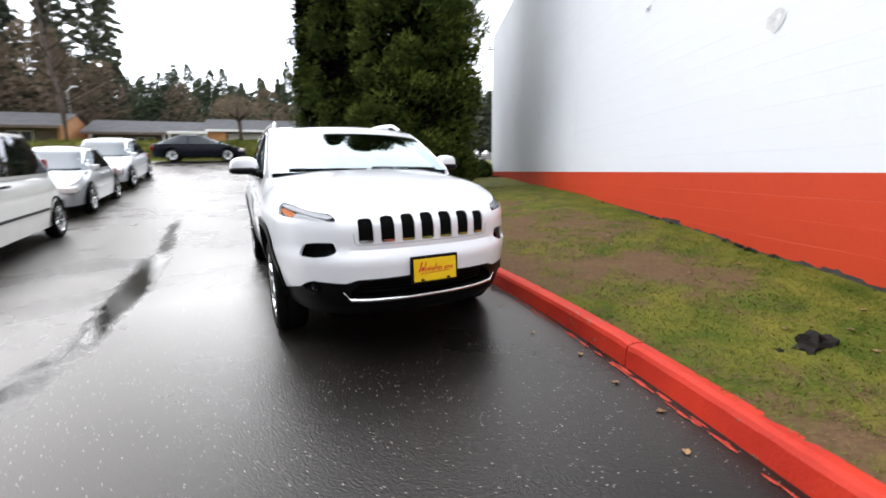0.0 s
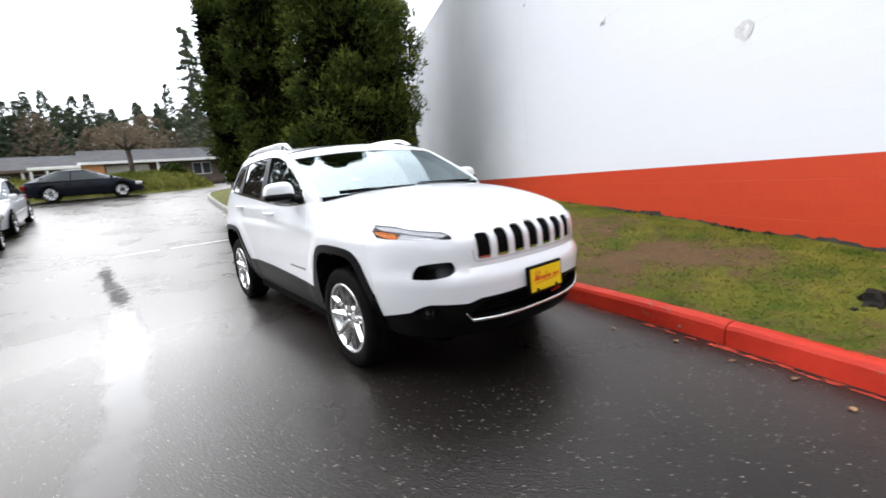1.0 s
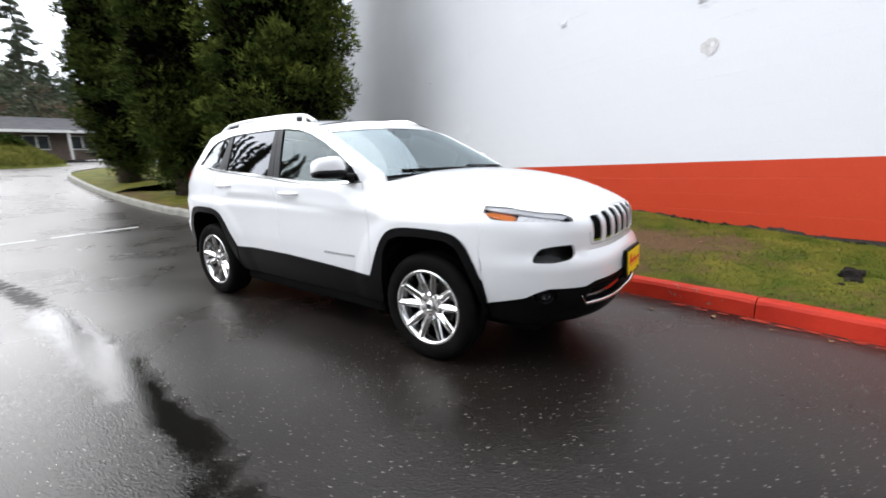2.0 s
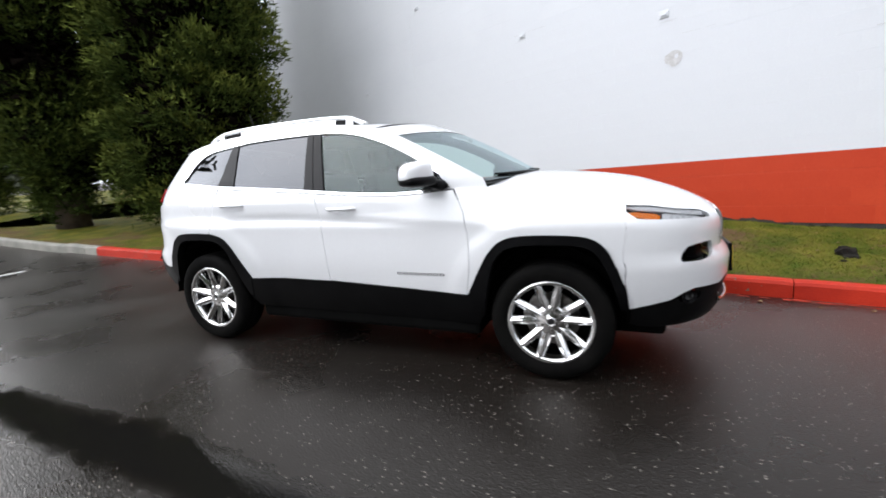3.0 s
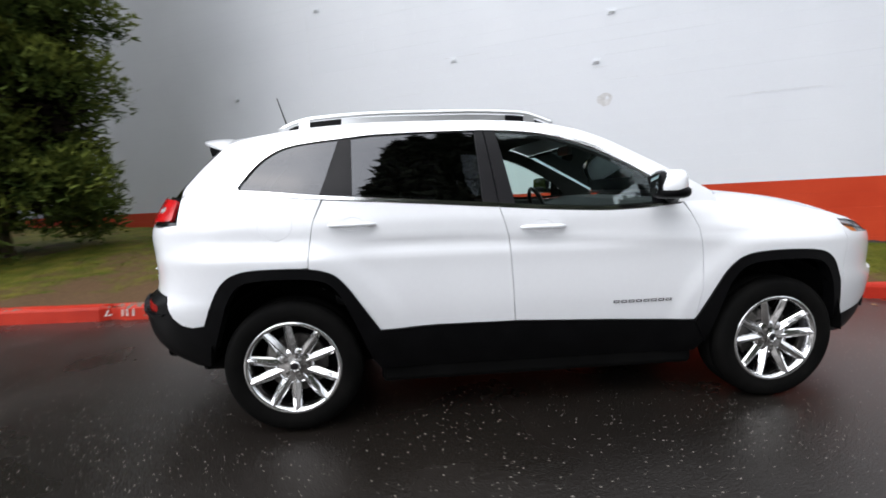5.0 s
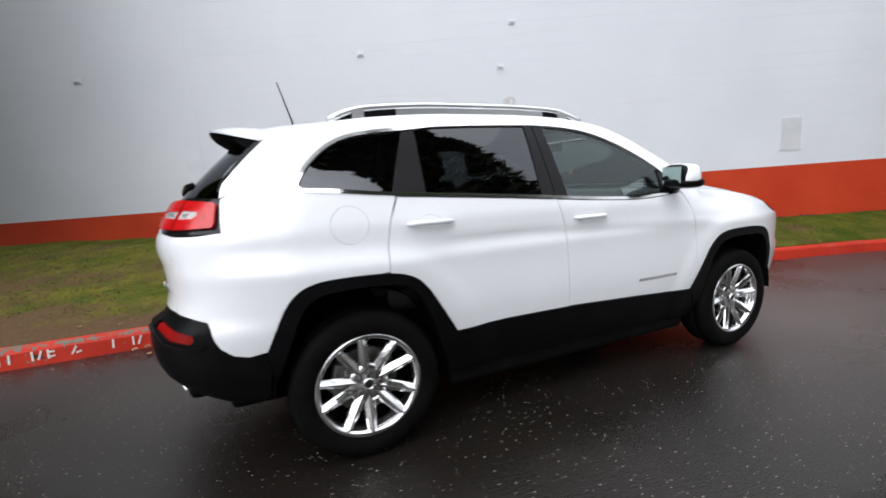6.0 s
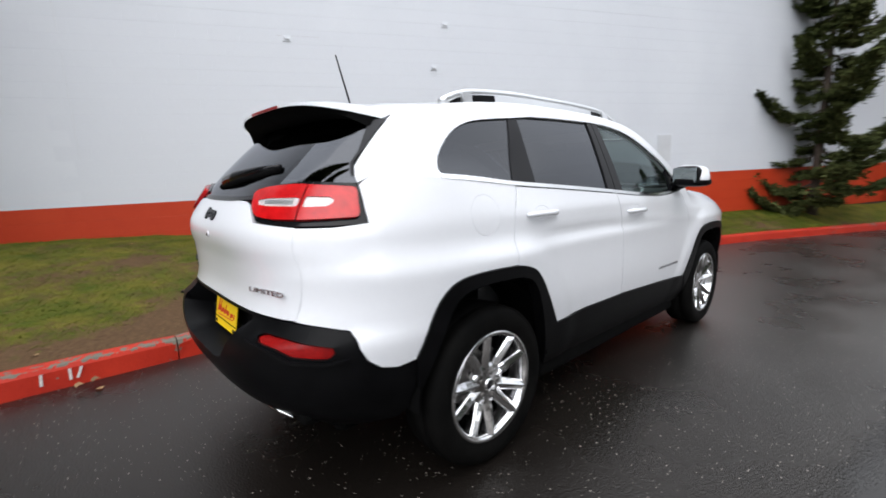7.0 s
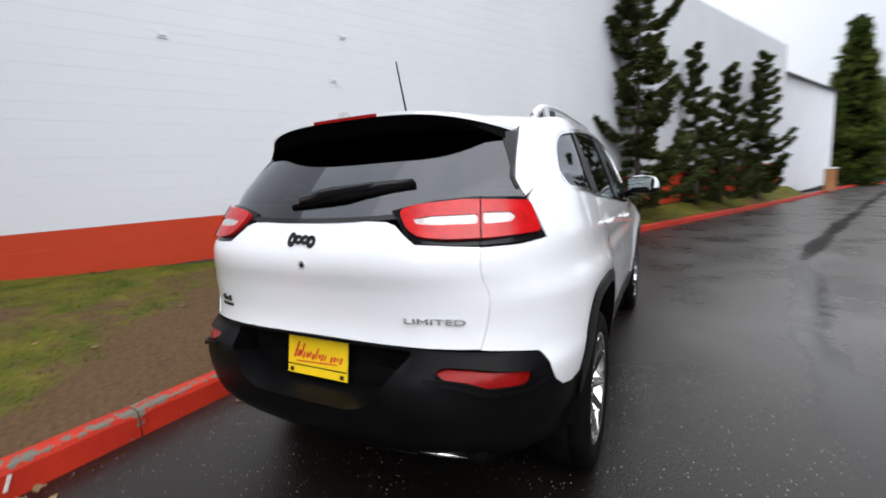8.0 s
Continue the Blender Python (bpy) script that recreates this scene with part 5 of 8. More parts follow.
# flanks
for s in (0, 1):
    a = belt_run(-1.7325, -0.785, 18, 0.0)
    fender = a + shift(CUT_F, -G)[1:] + [p for p in ARCH_F if -1.66 <= p[0] <= -0.95] + [(-1.72, 0.66), (-1.742, 0.60), (-1.7487, 0.60), (-1.7445, 0.655), (-1.7365, 0.80), (-1.7345, 0.96)]
    panel_part("front_fender", suv, CAR_WHITE, yz(fender), [], sk, rim=0.015, grid=0.022, mirror=s)
    door = shift(CUT_F, G)[::-1] + belt_run(-0.77, 0.243, 18, 0.012) + shift(CUT_B, -G) + [(y, z + 0.003) for y, z in reversed(SILL[1:4])]
    front_door = panel_part("front_door", suv, CAR_WHITE, yz(door), [], sk, rim=0.02, grid=0.02, mirror=s)
    door = shift(CUT_B, G)[::-1] + belt_run(0.251, 1.15, 18, 0.012) + shift(CUT_R, -G)[1:] + [(y, z) for y, z in reversed([p for p in ARCH_R if 0.99 <= p[0] < 1.225])] + [(0.887, 0.545), (0.587, 0.556)]
    rear_door = panel_part("rear_door", suv, CAR_WHITE, yz(door), [], sk, rim=0.02, grid=0.02, mirror=s)
    fuel = [(1.385 + 0.085 * math.cos(t), 1.115 + 0.085 * math.sin(t)) for t in np.linspace(0, 6.283, 25)[:-1]]
    quarter = shift(CUT_R, G)[::-1] + belt_run(1.162, 1.84, 16, 0.002) + [(1.886, 1.25), (1.890, 1.20), (1.893, 1.118)]
    q_uv = yz(quarter) + [(float(u_rear(x)), z) for x, z in [(0.74, 1.106), (0.6412, 1.104), (0.6402, 1.03), (0.6402, 0.96), (0.6272, 0.86), (0.6102, 0.775), (0.70, 0.765), (0.76, 0.752), (0.79, 0.715)]] + yz([(1.945, 0.645), (1.90, 0.61), (1.84, 0.598), (1.768, 0.612)] + list(reversed([p for p in ARCH_R if 1.235 < p[0] <= 1.75])))
    panel_part("quarter_panel", suv, CAR_WHITE, q_uv, [yz(fuel)] if s == 0 else [], sk, rim=0.015, grid=0.024, mirror=s)
    if s == 0:
        cap = [(1.385 + 0.0838 * math.cos(t), 1.115 + 0.0838 * math.sin(t)) for t in np.linspace(0, 6.283, 25)[:-1]]
        panel_part("fuel_flap", suv, CAR_WHITE, yz(cap), [], sk, rim=0.012, grid=0.04)
    # black arch flares and sill
    for nm, o, i in (("front_arch_flare", ARCH_F, ARCH_F_IN), ("rear_arch_flare", ARCH_R, ARCH_R_IN)):
        ring = [(o[0][0], o[0][1])] + o[1:]
        panel_part(nm, suv, CLAD, yz(ring + list(reversed(i))), [], sk, out=0.012, rim=0.06, grid=0.03, step=0.03, mirror=s)
    sill = SILL + [(0.93, 0.37), (0.90, 0.315), (0.4, 0.31), (-0.4, 0.305), (-0.90, 0.30), (-0.935, 0.36)]
    panel_part("sill_cladding", suv, CLAD, yz(sill), [], sk, out=0.008, rim=0.05, grid=0.05, mirror=s)
    # handles
    for dr, y in ((front_door, 0.02), (rear_door, 1.005)):
        z = 1.052 if y < 0.5 else 1.096
        sc = [(y + 0.06 * math.cos(t), z + 0.006 + 0.034 * math.sin(t)) for t in np.linspace(0, 6.283, 21)[:-1]]
        v, f = panel(sc, [], lambda u, w, o, y=y, z=z: skin(u, w, o + 0.0015 - 0.012 * np.clip(1 - ((u - y) / 0.06) ** 2 - ((w - z - 0.006) / 0.034) ** 2, 0, 1)), rim=0.0, grid=0.012, step=0.012, mirror=s)
        part("handle_cup", mesh_of("handle_cup", v.tolist(), f, CAR_WHITE, smooth=True), None, dr)
        pts = []
        for k in range(9):
            t = k / 8
            lift_out = 0.022 * (1 - (2 * t - 1) ** 6) + 0.004
            p = skin(y + 0.118 - 0.236 * t, z + 0.002, lift_out)
            pts.append((p[0] * (1 if s == 0 else -1), p[1], p[2]))
        hb = tube(pts, [0.006] + [0.0125] * 7 + [0.006], 8)
        part("door_handle", shade_smooth(hb), CAR_WHITE, dr)
    # bars in place of the model name on the front door
    for k in range(8):
        y0 = -0.375 - 0.0425 * k
        bar = [(y0, 0.620), (y0 - 0.033, 0.620), (y0 - 0.033, 0.635), (y0, 0.635)]
        panel_part("name_bar", front_door, BADGE, [(float(a), b) for a, b in bar], [[(y0 - 0.005, 0.624), (y0 - 0.028, 0.624), (y0 - 0.028, 0.631), (y0 - 0.005, 0.631)]], sk, out=0.003, rim=0.003, grid=0.02, step=0.03, mirror=s)

# tail: white hatch, black bumper, lamps
hatch = [(-0.640, 1.106), (-0.639, 1.03), (-0.639, 0.96), (-0.626, 0.86), (-0.609, 0.778), (-0.46, 0.779), (-0.2, 0.781), (0.0, 0.782)]
hatch_top = [(-0.44, 1.118), (-0.40, 1.148), (-0.365, 1.178), (-0.33, 1.19), (-0.25, 1.193), (0.0, 1.193)]
ring = hatch + [(-x, z) for x, z in reversed(hatch[:-1])] + [(-x, z) for x, z in hatch_top] + list(reversed(hatch_top[:-1]))
hatch_panel = panel_part("tailgate", suv, CAR_WHITE, rear_pts(ring), [], rear, rim=0.015, grid=0.03, step=0.03)
bump = [(0.0, 0.778), (-0.2, 0.777), (-0.46, 0.773), (-0.61, 0.769), (-0.70, 0.760), (-0.76, 0.748), (-0.792, 0.71)]
corner = yz([(1.948, 0.64), (1.90, 0.605), (1.84, 0.593), (1.77, 0.607), (1.76, 0.50), (1.77, 0.40), (1.80, 0.36)])
under = [(-0.70, 0.335), (-0.5, 0.33), (0.0, 0.33)]
mr = YR0 + SR
right = rear_pts(bump) + corner + rear_pts(under)
line = right + [(2 * mr - u, z) for u, z in reversed(right[1:-1])]
plate_hole = rear_pts([(-0.41, 0.768), (-0.35, 0.68), (-0.27, 0.585), (-0.2, 0.565), (0.2, 0.565), (0.27, 0.585), (0.35, 0.68), (0.41, 0.768)])
rf = [[(s * x, z) for x, z in ([(0.495, 0.722), (0.52, 0.731), (0.60, 0.727), (0.70, 0.713), (0.752, 0.703), (0.757, 0.68), (0.745, 0.66), (0.655, 0.668), (0.60, 0.69), (0.53, 0.703)])] for s in (-1, 1)]
panel_part("rear_bumper", suv, CLAD, line, [rounded(plate_hole, 0.03)] + [rounded(rear_pts(o), 0.012) for o in rf], rear, rim=0.135, grid=0.04, step=0.03)
panel_part("plate_recess", suv, CLAD, rounded(plate_hole, 0.03), [], rear, out=-0.135, rim=0.0, grid=0.05)
for o in rf:
    panel_part("rear_reflector", suv, RED_DEEP, rounded(rear_pts(o), 0.012), [], rear, "red bumper reflector", out=-0.012, rim=0.01, grid=0.02, step=0.02)
    sd = 1 if o[0][0] > 0 else -1
    ledge = [(sd * x, z) for x, z in ((0.47, 0.703), (0.53, 0.694), (0.60, 0.680), (0.655, 0.658), (0.745, 0.650), (0.785, 0.664), (0.785, 0.655), (0.745, 0.640), (0.65, 0.647), (0.595, 0.669), (0.53, 0.684), (0.47, 0.694))]
    panel_part("reflector_ledge", suv, CLAD, rear_pts(ledge), [], rear, out=0.014, rim=0.014, grid=0.02, step=0.02)
for s in (-1, 1):
    # a flat chrome outlet: a bright loop round a dark slot under the bumper
    rim_ = [(s * x, float(skin(u_rear(x), 0.44)[1]) - 0.092, z + 0.026) for x, z in ((0.36, 0.404), (0.48, 0.388), (0.57, 0.374), (0.578, 0.364), (0.56, 0.354), (0.48, 0.356), (0.39, 0.376))]
    outlet = part("exhaust_trim", shade_smooth(tube(rim_, 0.0075, 8, closed=True)), CHROME, suv, "bright chrome exhaust trim round a dark slot")
    part("exhaust_slot", mesh_of("exhaust_slot", [(x, y - 0.02, z) for x, y, z in rim_], [tuple(range(7))], UNDER), None, outlet)
    part("exhaust_brow", shade_smooth(tube([(s * x, float(skin(u_rear(x), 0.44)[1]) - 0.036, z) for x, z in ((0.30, 0.422), (0.40, 0.416), (0.50, 0.405), (0.58, 0.394))], [0.004, 0.009, 0.009, 0.004], 8)), CHROME, outlet)
lip = rear_pts([(x, 0.352) for x in np.linspace(-0.4, 0.4, 16)] + [(x, 0.362) for x in np.linspace(0.4, -0.4, 16)])
panel_part("bumper_lip", suv, CLAD, lip, [], rear, out=0.006, rim=0.01, grid=0.03, step=0.04)
for s in (-1, 1):
    side = [(float(u_rear(x)), z) for x, z in TAIL_LAMP] + yz([(1.896, 1.14), (1.893, 1.20), (1.890, 1.25), (1.896, 1.258)]) + [(float(u_rear(x)), z) for x, z in [(0.62, 1.266), (0.50, 1.258), (0.42, 1.246)]]
    surround = panel_part("tail_lamp", suv, GLOSS_BLACK, rounded(side, 0.01), [], sk, "red tail lamp with a clear middle band in a black surround", out=-0.004, rim=0.02, grid=0.03, step=0.02, mirror=int(s > 0))
    lens = [(float(u_rear(x)), z) for x, z in [(0.375, 1.222), (0.41, 1.165), (0.455, 1.138), (0.54, 1.13), (0.66, 1.13)]] + yz([(1.915, 1.138), (1.908, 1.18), (1.895, 1.238)]) + [(float(u_rear(x)), z) for x, z in [(0.60, 1.25), (0.48, 1.243), (0.42, 1.236)]]
    clear = [(float(u_rear(x)), z) for x, z in [(0.43, 1.194), (0.445, 1.177), (0.50, 1.173), (0.632, 1.173), (0.632, 1.203), (0.50, 1.201)]]
    clear2 = [(float(u_rear(x)), z) for x, z in [(0.648, 1.171), (0.72, 1.174), (0.733, 1.19), (0.72, 1.205), (0.648, 1.207)]]
    core = [[(float(u_rear(x)), z) for x, z in o] for o in ([(0.47, 1.182), (0.61, 1.180), (0.61, 1.196), (0.48, 1.196)], [(0.66, 1.181), (0.70, 1.182), (0.70, 1.196), (0.66, 1.196)])]
    panel_part("red_lens", surround, RED_LENS, rounded(lens, 0.02), [rounded(clear, 0.012), rounded(clear2, 0.01)], sk, "red", out=0.012, rim=0.016, grid=0.025, step=0.015, mirror=int(s > 0))
    for o, i in zip((rounded(clear, 0.012), rounded(clear2, 0.01)), core):
        band_ = panel_part("clear_band", surround, WHITE_LENS, o, [], sk, "clear white", out=0.008, rim=0.012, grid=0.02, step=0.015, mirror=int(s > 0))
        panel_part("bulb_window", band_, SATIN, rounded(i, 0.006), [], sk, "greyish reflector", out=0.0095, rim=0.001, grid=0.02, step=0.015, mirror=int(s > 0))
    split = [(float(u_rear(x)), z) for x, z in [(0.638, 1.118), (0.6415, 1.118), (0.6415, 1.256), (0.638, 1.256)]]
    panel_part("lamp_joint", surround, UNDER, split, [], sk, out=0.0135, rim=0.002, grid=0.02, step=0.015, mirror=int(s > 0))

# emblem, keyhole and lettering on the tailgate
for k, (w, h) in enumerate(((0.034, 0.05), (0.036, 0.033), (0.036, 0.033), (0.036, 0.042))):
    x0 = 0.09 - 0.0315 * k
    zc = 1.13 if k != 3 else 1.124
    o = [(x0 - w * 0.5 + w * 0.5 * math.cos(t), zc + h * 0.5 * math.sin(t)) for t in np.linspace(0, 6.283, 15)[:-1]]
    i = [(x0 - w * 0.5 + w * 0.26 * math.cos(t), zc + h * 0.2 * math.sin(t)) for t in np.linspace(0, 6.283, 11)[:-1]]
    panel_part("emblem", hatch_panel, GLOSS_BLACK if k % 2 else DARK_TRIM, rear_pts(o), [rear_pts(i)], rear, out=0.008, rim=0.008, grid=0.02, step=0.01)
o = [(0.008 + 0.014 * math.cos(t), 1.045 + 0.014 * math.sin(t)) for t in np.linspace(0, 6.283, 15)[:-1]]
panel_part("rear_camera", hatch_panel, SATIN, rear_pts(o), [], rear, out=0.003, rim=0.004, grid=0.02, step=0.01)
o = [(0.008 + 0.006 * math.cos(t), 1.043 + 0.006 * math.sin(t)) for t in np.linspace(0, 6.283, 11)[:-1]]
panel_part("camera_eye", hatch_panel, UNDER, rear_pts(o), [], rear, out=0.005, rim=0.002, grid=0.02, step=0.01)


def lettering(text, height, centre, mat, parent, yaw, width, tilt=0.0, depth=0.003):
    """Raised letters of the built-in font, turned into a mesh."""
    cu = bpy.data.curves.new("lettering", "FONT")
    cu.body, cu.size, cu.extrude, cu.align_x, cu.align_y = text, height / 0.72, depth, "CENTER", "CENTER"
    ob = bpy.data.objects.new("lettering", cu)
    me = bpy.data.meshes.new_from_object(ob)
    bpy.data.objects.remove(ob)
    xsz = [v.co.x for v in me.vertices]
    k = width / (max(xsz) - min(xsz))
    m = Matrix.Translation(centre) @ Euler((radians(90 + tilt), 0, radians(yaw))).to_matrix().to_4x4() @ Matrix.Diagonal((k, 1, 1, 1))
    me.transform(m)
    me.materials.clear()
    me.materials.append(mat)
    return part("lettering", me, None, parent)


def on_rear(x, z, out):
    p = skin(u_rear(x), z, out)
    return Vector((p[0] if x < 0 else -p[0], p[1], p[2]))


c = on_rear(-0.473, 0.866, 0.004)
t = on_rear(-0.55, 0.866, 0.004) - on_rear(-0.40, 0.866, 0.004)
lettering("LIMITED", 0.0185, c, BADGE, hatch_panel, math.degrees(math.atan2(t.y, t.x)), 0.205)
c = on_rear(0.50, 0.872, 0.004)
t = on_rear(0.46, 0.866, 0.004) - on_rear(0.54, 0.866, 0.004)
lettering("4x4", 0.026, c, DARK_TRIM, hatch_panel, math.degrees(math.atan2(t.y, t.x)), 0.085)
o = rear_pts([(0.455, 0.838), (0.545, 0.838), (0.545, 0.85), (0.455, 0.85)])
panel_part("badge_bar", hatch_panel, GLOSS_BLACK, o, [], rear, out=0.003, rim=0.003, grid=0.03, step=0.02)

# ---- hood, cabin, glass ----
ROOFLINE = [(-1.0, 1.19), (-0.8, 1.297), (-0.55, 1.425), (-0.35, 1.52), (-0.2, 1.572), (-0.05, 1.602), (0.15, 1.622), (0.4, 1.63), (0.8, 1.627), (1.2, 1.605), (1.45, 1.573), (1.62, 1.54), (1.68, 1.52)]
roof_edge = curve(ROOFLINE)
hood_mid = curve([(-2.217, 0.988), (-2.15, 1.022), (-2.073, 1.056), (-1.95, 1.10), (-1.815, 1.14), (-1.48, 1.192), (-1.233, 1.212), (-1.0, 1.222)])
roof_mid = curve([(-0.32, 1.6165), (0.0, 1.638), (0.4, 1.650), (0.9, 1.646), (1.4, 1.622), (1.7, 1.598), (1.9, 1.575)])
DLO_TOP = curve([(-0.76, 1.185), (-0.594, 1.307), (-0.386, 1.419), (-0.202, 1.495), (-0.014, 1.546), (0.178, 1.566), (0.308, 1.571), (0.57, 1.568), (0.903, 1.557), (1.054, 1.54), (1.2, 1.525), (1.30, 1.511), (1.38, 1.487), (1.45, 1.447), (1.51, 1.393), (1.55, 1.345), (1.578, 1.30)])


def loft(rows, mat, name, parent, label="", thick=0.0, sharp=0.6):
    """A sheet through rows of points; thick gives it a body downwards."""
    n = len(rows[0])
    v = [tuple(p) for r in rows for p in r]
    f = [(i * n + j, i * n + j + 1, (i + 1) * n + j + 1, (i + 1) * n + j) for i in range(len(rows) - 1) for j in range(n - 1)]
    bm = bmesh.new()
    bv = [bm.verts.new(p) for p in v]
    for q in f:
        try:
            bm.faces.new([bv[i] for i in q])
        except ValueError:
            pass
    bmesh.ops.remove_doubles(bm, verts=bm.verts[:], dist=0.0005)
    if sum(x.normal.z if x.normal.length else x.calc_area() for x in bm.faces) < 0:
        bmesh.ops.reverse_faces(bm, faces=bm.faces[:])
    bm.normal_update()
    if sum(x.normal.z * x.calc_area() for x in bm.faces) < 0:
        bmesh.ops.reverse_faces(bm, faces=bm.faces[:])
    if thick:
        bmesh.ops.solidify(bm, geom=bm.faces[:], thickness=thick)
    shade_smooth(bm)
    for e in bm.edges:
        if len(e.link_faces) == 2 and e.calc_face_angle(0) > sharp:
            e.smooth = False
    return part(name, bm, mat, parent, label)


H = np.linspace(-1, 1, 29)
rows = []
for y in np.concatenate([np.linspace(-0.985, -1.8, 18), np.linspace(-1.84, -2.215, 16)]):
    z = float(belt_z(y)) + 0.0005
    xe = -float(skin(u_of(y, z), z)[0])
    fade = np.clip((y + 1.7) / 0.7, 0, 1)
    yy = y - 0.13 * (1 - H ** 2) * fade
    zc = hood_mid(yy)
    bulge = 0.004 * np.exp(-((np.abs(H * xe) - 0.50) / 0.10) ** 2) * np.clip((y + 2.15) / 0.3, 0, 1)
    zz = zc - (zc - z) * np.abs(H) ** 2.3 + bulge * (1 - H ** 8)
    low_ = skin(u_of(y, z - 0.014), z - 0.014, 0.0015)
    row = np.stack([H * xe, yy, zz], 1)
    row = np.concatenate([[[low_[0], yy[0], z - 0.014]], row, [[-low_[0], yy[-1], z - 0.014]]])
    rows.append(row)
lip = []
for p in rows[-1]:
    z = p[2] - 0.014
    lip.append((p[0], min(p[1], float(nose_y(z)) if abs(p[0]) < 0.2 else p[1] - 0.02) - 0.002, z))
rows.append(np.array(lip))
loft(rows, CAR_WHITE, "hood", suv, sharp=1.4)
cowl = [[(h * 0.80, -0.97 - 0.14 * (1 - h * h) + d, 1.195 + 0.014 * (1 - h * h) - 0.012 * k) for h in H] for k, d in enumerate((-0.03, 0.03, 0.08))]
loft(cowl, CLAD, "cowl", suv)

V = np.linspace(0, 1, 15)
edge_y = -0.985 + (0.785) * V
rows = []
for v, y in zip(V, edge_y):
    z = float(roof_edge(y)) - 0.004
    e = cabin(y, z)
    xe = -e[0] - 0.012
    yc = -1.115 + 0.795 * v
    zc = 1.203 + 0.414 * v + 0.028 * math.sin(math.pi * v)
    rows.append(np.stack([H * xe, yc + (y - yc) * np.abs(H) ** 2.2, zc + (z - zc) * np.abs(H) ** 2.2], 1))
loft([np.array(r) + [0, -0.0025, 0.0025] for r in rows[11:]], CAR_WHITE, "roof_header", suv)
screen = loft(rows[:12], GLASS_SCREEN, "windscreen", suv, "wide windscreen mirroring the white sky")
screen.visible_shadow = False
band = []
for r in (rows[11], rows[11] * 0.5 + rows[10] * 0.5):
    band.append(np.array(r) + [0, 0.004, -0.004])
loft(band, GLOSS_BLACK, "screen_band", suv)

rows, under_rows = [], []
for y in np.concatenate([np.linspace(-0.2, 0.2, 9), np.linspace(0.3, 1.66, 22)]):
    z = float(roof_edge(y))
    xe = -cabin(y, z)[0]
    fade = np.clip((0.6 - y) / 0.8, 0, 1)
    yy = y - 0.12 * (1 - H ** 2) * fade + 0.06 * (1 - H ** 2) * np.clip((y - 1.2) / 0.42, 0, 1)
    zc = roof_mid(yy)
    rows.append(np.stack([H * xe, yy, zc - (zc - z) * np.abs(H) ** 3.2], 1))
loft(rows, CAR_WHITE, "roof_panel", suv)
loft([np.array(r) * [0.97, 1, 1] - [0, 0, 0.035] for r in rows[1:-1]], LINER, "headliner", suv)

# spoiler: white blade whose ends sweep down to the pillars, hollow black underside
A = np.abs(H)
start = rows[-1]
edge = np.stack([0.640 * H, 1.684 + 0.236 * (1 - A ** 4), 1.592 - 0.084 * A ** 3.2], 1)
rows = [start * (1 - t) + edge * t + np.stack([0 * H, 0 * H, 0.010 * math.sin(math.pi * t) * (1 - A ** 4)], 1) for t in np.linspace(0, 1, 9)]
rows.append(edge + [0, 0.001, -0.012])
spoiler = loft(rows, CAR_WHITE, "spoiler", suv, "white roof spoiler with a black underside")
inner = np.stack([0.612 * H, 1.762 + 0.146 * (1 - A ** 2.4), 1.578 - 0.102 * A ** 3.6], 1)
foot = np.stack([0.600 * H, 1.752 + 0.078 * (1 - A ** 2.2), 1.526 - 0.050 * A ** 5], 1)
belly = (inner + foot) / 2 + np.stack([0 * H, 0.016 * (1 - A ** 4), -0.008 * (1 - A ** 3)], 1)
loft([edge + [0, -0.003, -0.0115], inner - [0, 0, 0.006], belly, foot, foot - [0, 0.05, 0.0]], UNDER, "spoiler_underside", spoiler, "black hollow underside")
k = np.linspace(-0.25, 0.25, 13)
stop = [np.stack([0.64 * k, np.interp(k, H, r[:, 1]) + d, np.interp(k, H, r[:, 2]) - 0.001], 1) for r, d in ((rows[-1], 0.004), (rows[-2], 0.004))]
loft(stop, RED_DEEP, "stop_lamp", spoiler, "red high stop lamp")

# tailgate glass
edge_yz = curve([(0.0, 1.888), (0.2, 1.874), (0.45, 1.82), (0.7, 1.755), (1.0, 1.675)])
edge_zv = curve([(0.0, 1.258), (0.2, 1.316), (0.45, 1.376), (0.7, 1.442), (1.0, 1.517)])
rows = []
for v in np.linspace(0, 1, 13):
    ye, ze = float(edge_yz(v)), float(edge_zv(v))
    xe = -cabin(ye, ze)[0] - 0.003
    yc, zc = 2.142 - 0.335 * v, 1.187 + 0.335 * v + 0.012 * math.sin(math.pi * v)
    rows.append(np.stack([H * xe, yc + (ye - yc) * A ** 3.2, zc + (ze - zc) * A ** 2.6], 1))
back = loft(rows, GLASS_DARK, "rear_window", suv, "dark tinted rear window", thick=0.0)
for s in (-1, 1):
    trim = []
    for v, r in list(zip(np.linspace(0, 1, 13), rows))[1:12]:
        at = s * np.linspace(1 - 0.015 - 0.16 * max(0.0, v - 0.35) ** 1.3, 1, 5)
        trim.append(np.stack([np.interp(at, H, r[:, k]) for k in range(3)], 1) + [0, 0.003, 0.002])
    loft(trim, DARK_TRIM, "pillar_trim", suv)
loft([np.array(r) + [0, 0.003, 0.002] for r in (rows[0][7:-7], (rows[1] * 0.55 + rows[0] * 0.45)[7:-7])], GLOSS_BLACK, "window_base_trim", suv)

